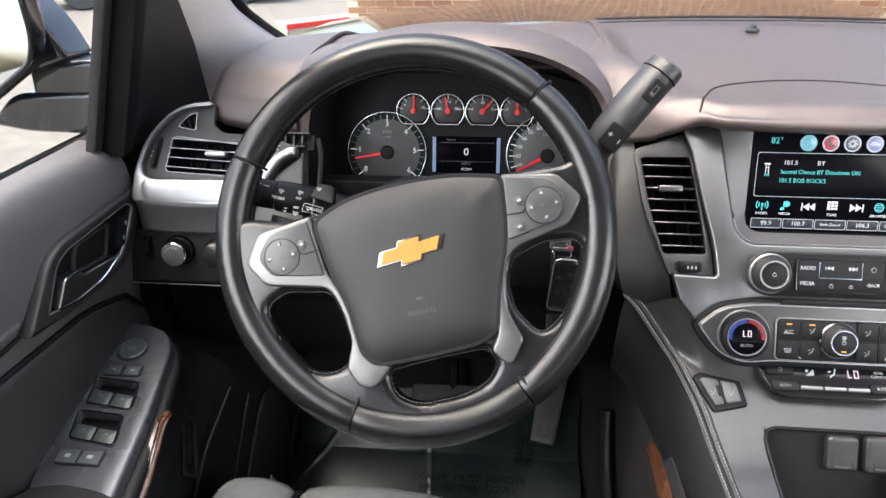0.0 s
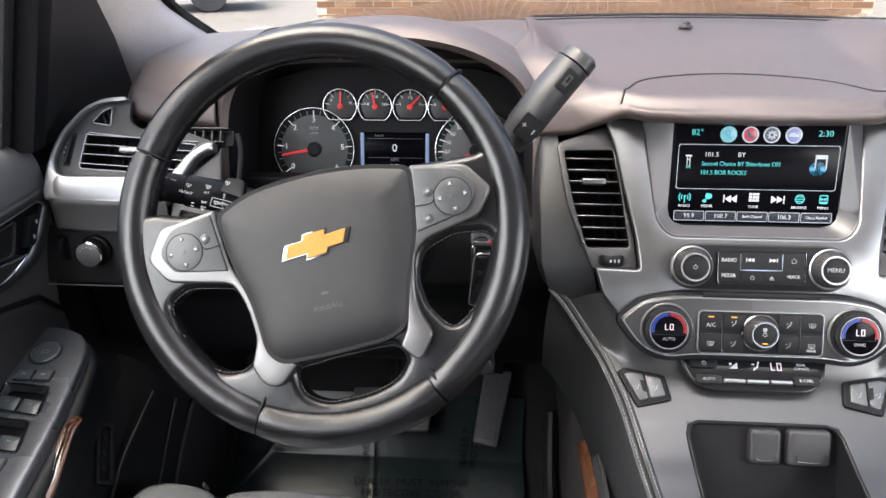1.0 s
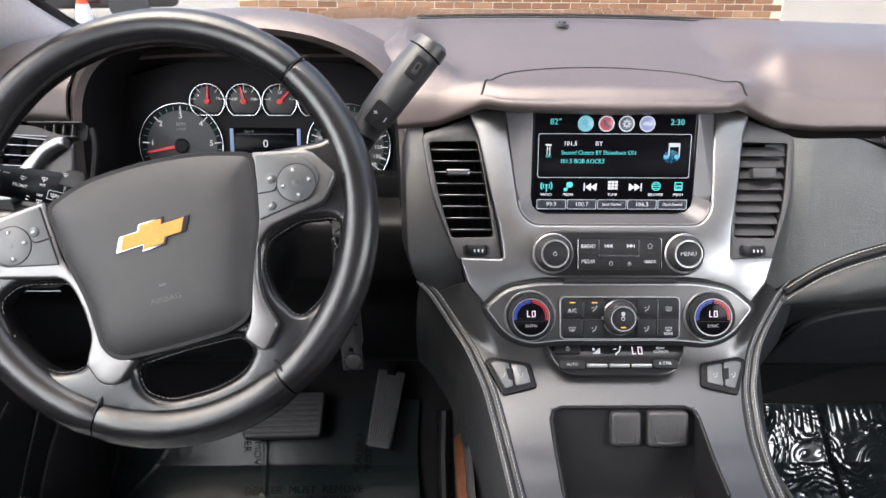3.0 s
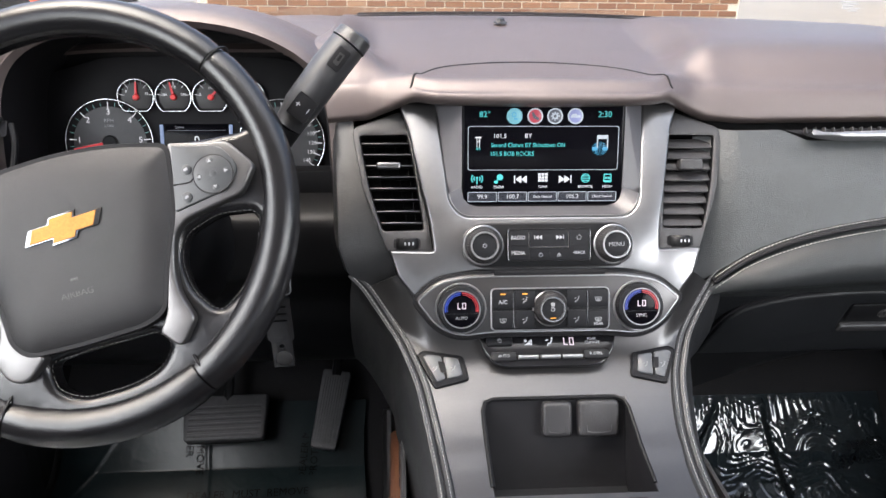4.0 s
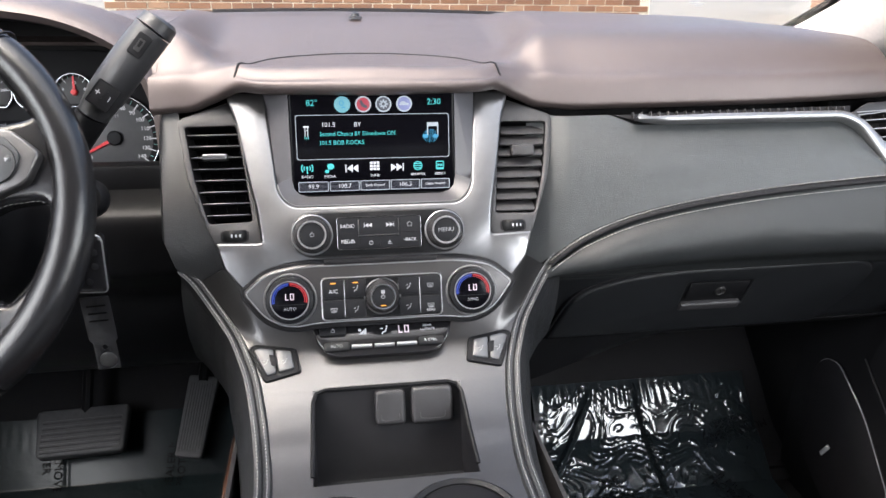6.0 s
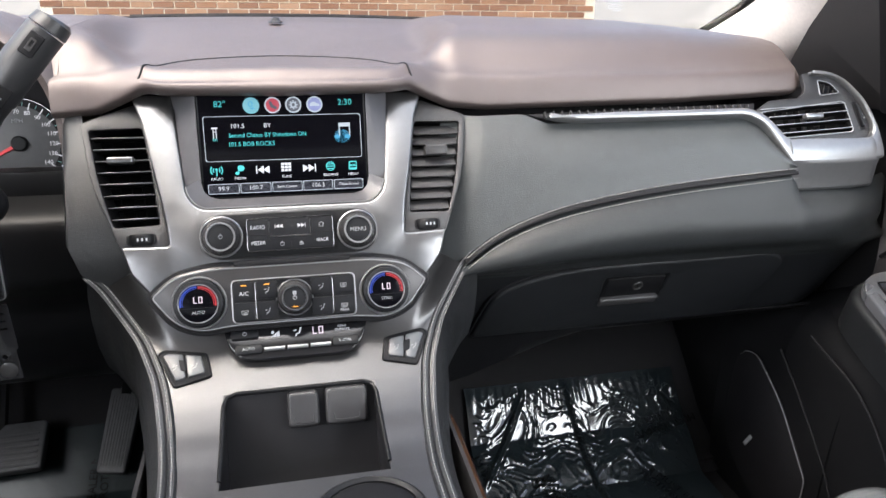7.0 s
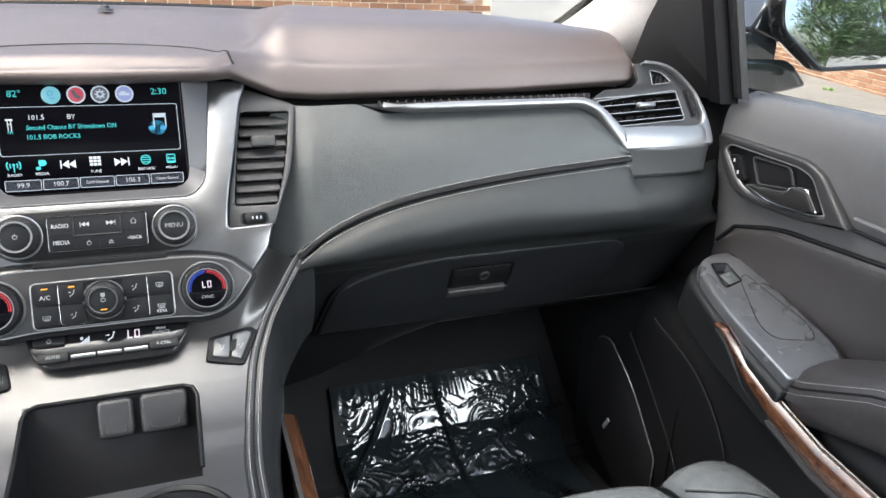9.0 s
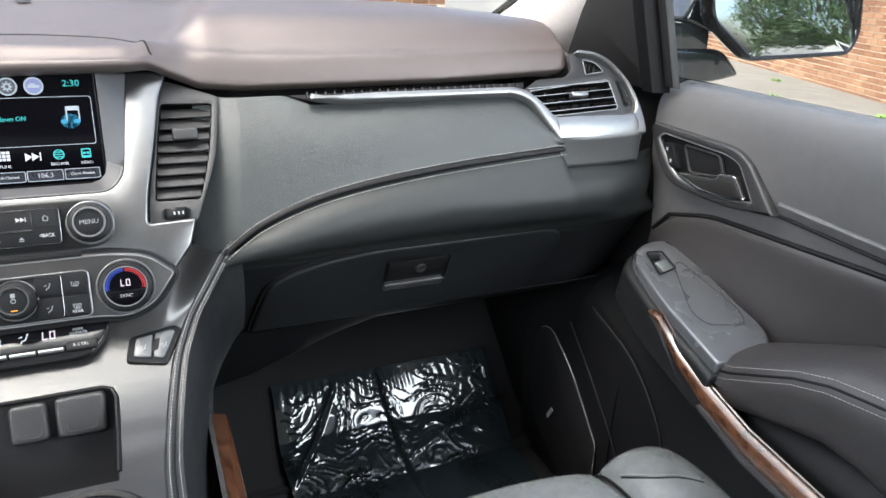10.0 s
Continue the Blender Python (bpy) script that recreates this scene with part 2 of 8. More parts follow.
def finish(name, bm, material, m=None, sharp=38):
    if m is not None:
        bm.transform(m)
    bmesh.ops.recalc_face_normals(bm, faces=bm.faces[:])
    # flat fronts of plates keep flat shading, all else is smooth
    caps = [f for f in bm.faces if f.material_index == 1]
    level = bool(caps) and all(abs(f.normal.dot(caps[0].normal)) > 0.9999 for f in caps)
    smooth = [not (level and f.material_index == 1) for f in bm.faces]
    for f in caps:
        f.material_index = 0
    me = bpy.data.meshes.new(name)
    bm.to_mesh(me)
    bm.free()
    me.polygons.foreach_set("use_smooth", smooth)
    me.set_sharp_from_angle(angle=radians(sharp))
    me.materials.append(material)
    return new(name, me)


def part(name, bm, material, parent, label="", m=None, sharp=38):
    """Links a bmesh as one mesh object under a thing or a part."""
    ob = finish(name, bm, material, m, sharp)
    ob.parent = parent
    top = parent.matrix_basis.copy()
    if parent.parent:
        top = parent.parent.matrix_basis @ parent.matrix_parent_inverse @ parent.matrix_basis
    ob.matrix_parent_inverse = top.inverted()
    if label:
        tagged(ob, label)
    return ob


def face(at, pitch, turn=0.0, yaw=0.0):
    """A pose whose x runs right, y up the face and z out of it; pitch leans its top away."""
    a = radians(pitch)
    m = Matrix(((1, 0, 0), (0, math.sin(a), -math.cos(a)), (0, math.cos(a), math.sin(a)))).to_4x4()
    return Matrix.Translation(at) @ Matrix.Rotation(radians(yaw), 4, "Z") @ m @ Matrix.Rotation(radians(turn), 4, "Z")


def side(x, sign):
    """A pose on a door's face at x: local x runs towards the car's nose, y up, z into the cabin."""
    return Matrix(((0, 0, -sign, x), (1, 0, 0, 0), (0, 1, 0, 0), (0, 0, 0, 1)))


def rounded(pts, r=0.004, n=5):
    """Rounds the corners of a closed outline; a point may carry its own radius."""
    out, k = [], len(pts)
    for i in range(k):
        p, a, b = Vector(pts[i][:2]), Vector(pts[i - 1][:2]), Vector(pts[(i + 1) % k][:2])
        q = pts[i][2] if len(pts[i]) > 2 else r
        d1, d2 = (a - p), (b - p)
        q = min(q, d1.length * 0.49, d2.length * 0.49)
        s, e = p + d1.normalized() * q, p + d2.normalized() * q
        for j in range(n + 1):
            f = j / n
            out.append(((1 - f) ** 2) * s + 2 * f * (1 - f) * p + f * f * e)
    return out


def ellipse(cx, cy, rx, ry=None, n=32, a0=0.0, a1=360.0):
    ry = ry or rx
    k = n if a1 - a0 >= 360 else n + 1
    return [Vector((cx + rx * math.cos(radians(a0 + (a1 - a0) * i / n)), cy + ry * math.sin(radians(a0 + (a1 - a0) * i / n)))) for i in range(k)]


def rect(cx, cy, w, h, r=0.003, n=4):
    return rounded([(cx - w / 2, cy - h / 2), (cx + w / 2, cy - h / 2), (cx + w / 2, cy + h / 2), (cx - w / 2, cy + h / 2)], r, n)


def area(loop):
    return sum(a.x * b.y - b.x * a.y for a, b in zip(loop, loop[1:] + loop[:1])) / 2


def inset(loop, d):
    """Moves a counter-clockwise outline inwards by d."""
    out, k = [], len(loop)
    for i in range(k):
        a, p, b = loop[i - 1], loop[i], loop[(i + 1) % k]
        n1 = Vector((-(p - a).y, (p - a).x))
        n2 = Vector((-(b - p).y, (b - p).x))
        n1 = n1.normalized() if n1.length > 1e-9 else n2.normalized()
        n2 = n2.normalized() if n2.length > 1e-9 else n1
        s = (n1 + n2)
        s = s.normalized() if s.length > 1e-6 else n1
        out.append(p + s * d / max(0.5, s.dot(n1)))
    return out


def plate(outer, holes=(), depth=0.004, bevel=0.0012, steps=2, bm=None, z0=0.0):
    """A flat piece with thickness and rounded front edges, holes going through; its back lies at z0."""
    bm = bm or bmesh.new()
    loops = []
    for i, lp in enumerate((outer, *holes)):
        lp = [Vector(p[:2]) for p in lp]
        lp = [p for j, p in enumerate(lp) if (p - lp[j - 1]).length > 1e-6]
        if (area(lp) > 0) != (i == 0):
            lp = lp[::-1]
        loops.append(lp)
    rings = []
    for lp in loops:
        rows = [[bm.verts.new((p.x, p.y, z0)) for p in lp]]
        for s in range(steps + 1):
            a = math.pi / 2 * s / steps
            ring = inset(lp, bevel * (1 - math.cos(a))) if s else lp
            z = z0 + depth - bevel + bevel * math.sin(a)
            rows.append([bm.verts.new((p.x, p.y, z)) for p in ring])
        k = len(lp)
        for r1, r2 in zip(rows, rows[1:]):
            for j in range(k):
                bm.faces.new((r1[j], r1[(j + 1) % k], r2[(j + 1) % k], r2[j]))
        rings.append(rows)
    for level in (-1, 0):
        edges = []
        for rows in rings:
            r = rows[level]
            for j in range(len(r)):
                edges.append(bm.edges.get((r[j], r[(j + 1) % len(r)])))
        for g in bmesh.ops.triangle_fill(bm, use_beauty=True, use_dissolve=False, edges=edges)["geom"]:
            if isinstance(g, bmesh.types.BMFace):
                g.material_index = 1
    return bm


def pillow(outline, height, rings=6, power=2.4, depth=0.004, bm=None, centre=None, z0=0.0):
    """A cushion on an outline: straight flank, then domed."""
    bm = bm or bmesh.new()
    lp = [Vector(p[:2]) for p in outline]
    if area(lp) < 0:
        lp = lp[::-1]
    c = Vector(centre) if centre else sum(lp, Vector((0, 0))) / len(lp)
    rows = [[bm.verts.new((p.x, p.y, z0)) for p in lp]]
    for i in range(rings):
        s = 1 - (i / rings) ** 1.6
        z = z0 + depth + height * (1 - s ** power)
        rows.append([bm.verts.new((*(c + (p - c) * s), z)) for p in lp])
    k = len(lp)
    for r1, r2 in zip(rows, rows[1:]):
        for j in range(k):
            bm.faces.new((r1[j], r1[(j + 1) % k], r2[(j + 1) % k], r2[j]))
    top = bm.verts.new((c.x, c.y, z0 + depth + height))
    for j in range(k):
        bm.faces.new((rows[-1][j], rows[-1][(j + 1) % k], top))
    return bm


def loft(rows, closed=False, caps=False, bm=None):
    bm = bm or bmesh.new()
    vs = [[bm.verts.new(p) for p in r] for r in rows]
    k = len(vs[0])
    for a, b in zip(vs, vs[1:]):
        for j in range(k if closed else k - 1):
            bm.faces.new((a[j], a[(j + 1) % k], b[(j + 1) % k], b[j]))
    if caps and closed:
        bm.faces.new(vs[0][::-1])
        bm.faces.new(vs[-1])
    return bm


def thick(bm, t, inner=(0, 0.1, 1.5)):
    """Gives an open sheet a thickness on its side away from the cabin's middle."""
    bmesh.ops.recalc_face_normals(bm, faces=bm.faces[:])
    c = Vector(inner)
    if sum(f.calc_area() * f.normal.dot((c - f.calc_center_median()).normalized()) for f in bm.faces) < 0:
        bmesh.ops.reverse_faces(bm, faces=bm.faces[:])
    bm.normal_update()
    front = bm.verts[:]
    skin, rim = bm.faces[:], [(e.verts[0], e.verts[1]) for e in bm.edges if e.is_boundary]
    back = {v: bm.verts.new(v.co - v.normal * t) for v in front}
    for f in skin:
        bm.faces.new([back[v] for v in reversed(f.verts)])
    for p, q in rim:
        bm.faces.new((p, q, back[q], back[p]))
    return bm


def curve(pts, n=8):
    """A smooth line through points of any dimension."""
    p = [np.array(q, float) for q in pts]
    p = [2 * p[0] - p[1], *p, 2 * p[-1] - p[-2]]
    out = []
    for i in range(1, len(p) - 2):
        for j in range(n):
            t = j / n
            out.append(0.5 * (2 * p[i] + (p[i + 1] - p[i - 1]) * t + (2 * p[i - 1] - 5 * p[i] + 4 * p[i + 1] - p[i + 2]) * t * t
                              + (3 * p[i] - p[i - 1] - 3 * p[i + 1] + p[i + 2]) * t ** 3))
    out.append(p[-2])
    return [Vector(q) for q in out]


def tube(path, radius, n=10, closed=False, bm=None, flat=1.0, caps=True):
    """A round bar along a path; radius may change along it."""
    path = [Vector(p) for p in path]
    k = len(path)
    rad = radius if isinstance(radius, (list, tuple)) else [radius] * k
    rows, up = [], None
    for i in range(k):
        a = path[i - 1] if (i or closed) else path[0]
        b = path[(i + 1) % k] if (i < k - 1 or closed) else path[-1]
        d = (b - a).normalized()
        if up is None:
            up = d.orthogonal().normalized() if abs(d.z) > 0.9 else (Vector((0, 0, 1)) - d * d.z).normalized()
        up = (up - d * up.dot(d)).normalized()
        s = d.cross(up)
        rows.append([path[i] + (s * math.cos(2 * math.pi * j / n) + up * math.sin(2 * math.pi * j / n) * flat) * rad[i] for j in range(n)])
    if closed:
        rows.append(rows[0])
    bm = loft(rows, True, caps and not closed, bm)
    if closed:
        bmesh.ops.remove_doubles(bm, verts=bm.verts[:], dist=1e-6)
    return bm


def lathe(profile, n=32, bm=None):
    """Turns a profile of (radius, height) round z."""
    bm = bm or bmesh.new()
    rows = [[(r * math.cos(2 * math.pi * j / n), r * math.sin(2 * math.pi * j / n), z) for j in range(n)] for r, z in profile]
    return loft(rows, True, True, bm)


def block(sx, sy, sz, bevel=0.003, seg=2, at=(0, 0, 0), bm=None):
    bm2 = bmesh.new()
    bmesh.ops.create_cube(bm2, size=1)
    bmesh.ops.scale(bm2, vec=(sx, sy, sz), verts=bm2.verts[:])
    if bevel:
        bmesh.ops.bevel(bm2, geom=bm2.edges[:], offset=min(bevel, sx * 0.45, sy * 0.45, sz * 0.45), segments=seg, profile=0.5, affect="EDGES")
    bmesh.ops.translate(bm2, vec=at, verts=bm2.verts[:])
    if bm is None:
        return bm2
    me = bpy.data.meshes.new("scratch")
    bm2.to_mesh(me)
    bm2.free()
    bm.from_mesh(me)
    bpy.data.meshes.remove(me)
    return bm


def stitches(path, step=0.0044, length=0.0033, r=0.00052, lift=(0, 0, 0), bm=None):
    """Short thread stitches along a path."""
    bm = bm or bmesh.new()
    path = [Vector(p) + Vector(lift) for p in path]
    seg, left = [], 0.0
    for a, b in zip(path, path[1:]):
        d, L = (b - a).normalized(), (b - a).length
        s = left
        while s < L:
            seg.append((a + d * s, d))
            s += step
        left = s - L
    for p, d in seg:
        u = d.orthogonal().normalized()
        w = d.cross(u)
        ring = [(u * math.cos(q) + w * math.sin(q)) * r for q in (0, 2.09, 4.19)]
        rows = [[p + o * 0.4 for o in ring], [p + d * length * 0.5 + o for o in ring], [p + d * length + o * 0.4 for o in ring]]
        loft(rows, True, True, bm)
    return bm


def writing(name, body, size, m, material, parent, align="CENTER", depth=0.0002, squeeze=1.0):
    """Letters as a thin mesh, centred on the pose m."""
    cu = bpy.data.curves.new("letters", "FONT")
    cu.body, cu.size, cu.align_x, cu.align_y, cu.extrude, cu.resolution_u = body, size, align, "CENTER", depth, 2
    ob = bpy.data.objects.new("letters", cu)
    me = bpy.data.meshes.new_from_object(ob)
    bm = bmesh.new()
    bm.from_mesh(me)
    bpy.data.objects.remove(ob)
    bpy.data.meshes.remove(me)
    bpy.data.curves.remove(cu)
    bm.transform(Matrix.Diagonal((squeeze, 1, 1, 1)))
    return part(name, bm, material, parent, "", m)


def at(m, x, y, z=0.0, turn=0.0):
    return m @ Matrix.Translation((x, y, z)) @ Matrix.Rotation(radians(turn), 4, "Z")


def lerp(x, xs, ys):
    return float(np.interp(x, xs, ys))


# ---------------------------------------------------------------- cabin shell
FLOOR = [(-1.9, 0.70), (0.88, 0.70), (1.0, 0.712), (1.08, 0.762), (1.14, 0.828), (1.24, 0.94), (1.30, 1.05), (1.32, 1.38)]


def floor_z(y):
    return lerp(y, [p[0] for p in FLOOR], [p[1] for p in FLOOR])


def shell():
    prof = curve(FLOOR, 6)
    bm = loft([[(x, p[0], p[1]) for p in prof] for x in (-0.80, -0.4, -0.16, 0.16, 0.4, 0.80)])
    tagged(finish("floor", thick(bm, 0.02), CARPET), "black cut-pile carpet over the cabin floor and toe board", "floor", kind="structure")
    bm = bmesh.new()
    rows = []
    for x in (-0.62, -0.5, -0.25, 0, 0.25, 0.5, 0.62):
        drop = 0.05 * (x / 0.62) ** 2
        rows.append([(x, y, z - drop) for y, z in ((0.62, 1.85), (0.3, 1.90), (-0.5, 1.92), (-1.9, 1.90))])
    tagged(finish("ceiling", thick(loft(rows), 0.03), HEADLINER), "pale grey fabric headliner", "ceiling", kind="structure")
    # rear wall with its window
    m = Matrix(((1, 0, 0, 0), (0, 0, 1, -1.9), (0, 1, 0, 0), (0, 0, 0, 1)))
    bm = plate(rect(0, 1.3, 1.66, 1.26, 0.05), [rect(0, 1.62, 1.2, 0.36, 0.05)], 0.05, 0.005)
    tagged(finish("wall_rear", bm, DARK, m), "dark trim round the tailgate window", "wall", kind="structure")
    for sign in (-1, 1):
        # body side behind the front door: wall with a window
        bm = plate(rounded([(-1.9, 0.66), (-0.32, 0.66), (-0.30, 1.86), (-1.9, 1.86)], 0.02),
                   [rounded([(-1.75, 1.38), (-0.42, 1.38), (-0.42, 1.78), (-1.70, 1.78)], 0.05)], 0.05, 0.005)
        tagged(finish("wall_side", bm, DARK, side(0.84 * sign, sign)), "dark side trim with a rear side window", "wall", kind="structure")
        # roof rail
        bm = tube(curve([(0.70 * sign, 0.72, 1.76), (0.63 * sign, 0.5, 1.85), (0.63 * sign, -0.3, 1.88), (0.63 * sign, -1.9, 1.87)], 8), 0.05, 12)
        tagged(finish("trim", bm, PILLAR), "pale grey fabric-covered roof rail", "trim", kind="structure")


shell()


def a_pillar(sign):
    """Pale fabric pillar trim beside the windscreen, down to the dashboard's corner."""
    t = thing("pillar_trim", (0.78 * sign, 1.30, 1.40), "pale grey fabric windscreen pillar trim", "pillar trim", "windscreen pillars")
    b = [(0.705, 1.41, 1.355), (0.722, 1.32, 1.403), (0.746, 1.235, 1.453), (0.752, 1.165, 1.495), (0.724, 1.0, 1.60), (0.65, 0.70, 1.78), (0.60, 0.50, 1.86)]
    c = [(0.805, 1.19, 1.33), (0.803, 1.12, 1.402), (0.797, 1.065, 1.455), (0.787, 1.015, 1.50), (0.755, 0.87, 1.62), (0.69, 0.60, 1.78), (0.65, 0.45, 1.84)]
    a = [((p[0] + q[0]) / 2 + 0.004, (p[1] + q[1]) / 2 - 0.012, (p[2] + q[2]) / 2 - 0.006) for p, q in zip(b, c)]
    rows = []
    for p, q, r in zip(curve(a, 6), curve(b, 6), curve(c, 6)):
        mid = Vector(p)
        rows.append([Vector((v.x * sign, v.y, v.z)) for v in
                     (q + Vector((0.03, 0.025, 0.0)), q, q * 0.8 + mid * 0.2 + Vector((-0.007, -0.006, -0.002)), q * 0.4 + mid * 0.6 + Vector((-0.012, -0.008, -0.002)), mid * 0.6 + r * 0.4 + Vector((-0.012, -0.009, -0.002)), mid * 0.2 + r * 0.8 + Vector((-0.007, -0.006, 0)), r, r + Vector((0.03, 0.02, 0)))])
    part("cover", thick(loft(rows), 0.006), PILLAR, t, "", None, 75)
    # black border of the glass along the pillar
    rows = [[Vector(((v.x + dx) * sign, v.y + dy, v.z)) for dx, dy in ((0.03, 0.03), (0.0, 0.016), (-0.006, 0.014), (-0.010, 0.018))] for v in curve(b, 6)]
    part("glass_border", thick(loft(rows), 0.002), BLACK, t, "black printed glass border")


a_pillar(-1)
a_pillar(1)


def windscreen():
    t = thing("windshield", (0, 1.36, 1.43), "clear raked windscreen with a black printed border", "windshield", kind="structure")
    rows, frit = [], []
    for i in range(13):
        x = -0.76 + 1.52 * i / 12
        bow = 0.10 * (x / 0.76) ** 2
        rows.append([(x, 1.44 - bow, 1.385), (x * 0.94, 1.10 - bow, 1.60), (x * 0.84, 0.62 - bow * 0.6, 1.86)])
        frit.append([(x, 1.415 - bow, 1.398 - 0.014 * (x / 0.7) ** 2), (x, 1.372 - bow, 1.428 - 0.018 * (x / 0.7) ** 2)])
    pane = part("pane", thick(loft(rows), 0.004), WINDOW, t)
    pane.visible_shadow = False
    part("border", thick(loft(frit), 0.002), BLACK, t, "black printed border")
    # inspection sticker low on the glass, printed with unreadable lines
    m = Matrix.Translation((0.565, 1.305, 1.468)) @ Matrix.Rotation(radians(-12), 4, "Z") @ Matrix.Rotation(radians(32), 4, "X")
    bm = bmesh.new()
    for k, (y, w) in enumerate(((0.016, 0.030), (0.010, 0.022), (0.004, 0.026), (-0.002, 0.018), (-0.008, 0.026), (-0.014, 0.012))):
        block(w, 0.0022, 0.0006, 0, at=(0.002 * (k % 3), y, 0), bm=bm)
    part("sticker", bm, GREYPRINT, t, "small printed sticker", m)


windscreen()


# ---------------------------------------------------------------- dashboard
def pad_end(x):
    """Rounding of the pad towards its two outer ends, from 0 to 1."""
    k = min(1, max(0, (abs(x) - (0.663 if x > 0 else 0.694)) / 0.020))
    return 1 - math.sqrt(1 - k * k)


def lip(x):
    """Front edge of the dashboard's upper pad: how far forward it stands and its lower height."""
    a = abs(x)
    zb = lerp(a, (0, 0.10, 0.14, 0.165, 0.19, 0.236, 0.48, 0.66, 0.70), (1.387, 1.388, 1.389, 1.376, 1.365, 1.361, 1.363, 1.369, 1.374))
    yf = lerp(a, (0, 0.08, 0.12, 0.145, 0.175, 0.2, 0.3, 0.6, 0.66, 0.69, 0.71), (0.899, 0.901, 0.906, 0.922, 0.934, 0.935, 0.937, 0.945, 0.95, 0.954, 0.956))
    c = pad_end(x)
    yf, zb = yf + 0.030 * c, zb + (0.014 if x > 0 else 0.004) * c
    return yf, zb


def pad_section(x):
    yf, zb = lip(x)
    a = abs(x)
    def bump(y):
        f = max(0, min(1, (a - 0.143 - 0.24 * (y - 0.94)) / 0.052))
        return f * f * (3 - 2 * f)
    drop = 0.028 * pad_end(x)
    zc = 1.446 - 0.022 * (x / 0.6) ** 2
    end = 1.36 - 0.10 * (x / 0.76) ** 2
    top = zb + lerp(a, (0, 0.13, 0.2, 0.66, 0.72), (0.030, 0.026, 0.048, 0.042, 0.040)) - 0.030 * pad_end(x)
    z1 = 1.413 + 0.031 * bump(yf + 0.06) - 0.012 * max(0, (a - 0.5) / 0.2) - drop
    z2 = 1.416 + 0.036 * bump(yf + 0.16) - 0.018 * max(0, (a - 0.5) / 0.2) - drop
    y1, y2 = yf + 0.06, yf + 0.16
    return [(yf + 0.035, zb + 0.002), (yf + 0.008, zb), (yf - 0.004, zb + 0.006), (yf - 0.005, zb + 0.014), (yf + 0.003, top - 0.010),
            (yf + 0.018, top), (y1, z1), (y2, z2), ((y2 + end) / 2, (z2 + zc) / 2 + 0.002 + 0.006 * bump(1.2)), (end, zc)]


def pad_z(x, y):
    """Height of the upper pad's surface at a place on it."""
    pts = [(p[0], p[1]) for p in curve(pad_section(x), 4)][12:]
    return lerp(y, [p[0] for p in pts], [p[1] for p in pts])


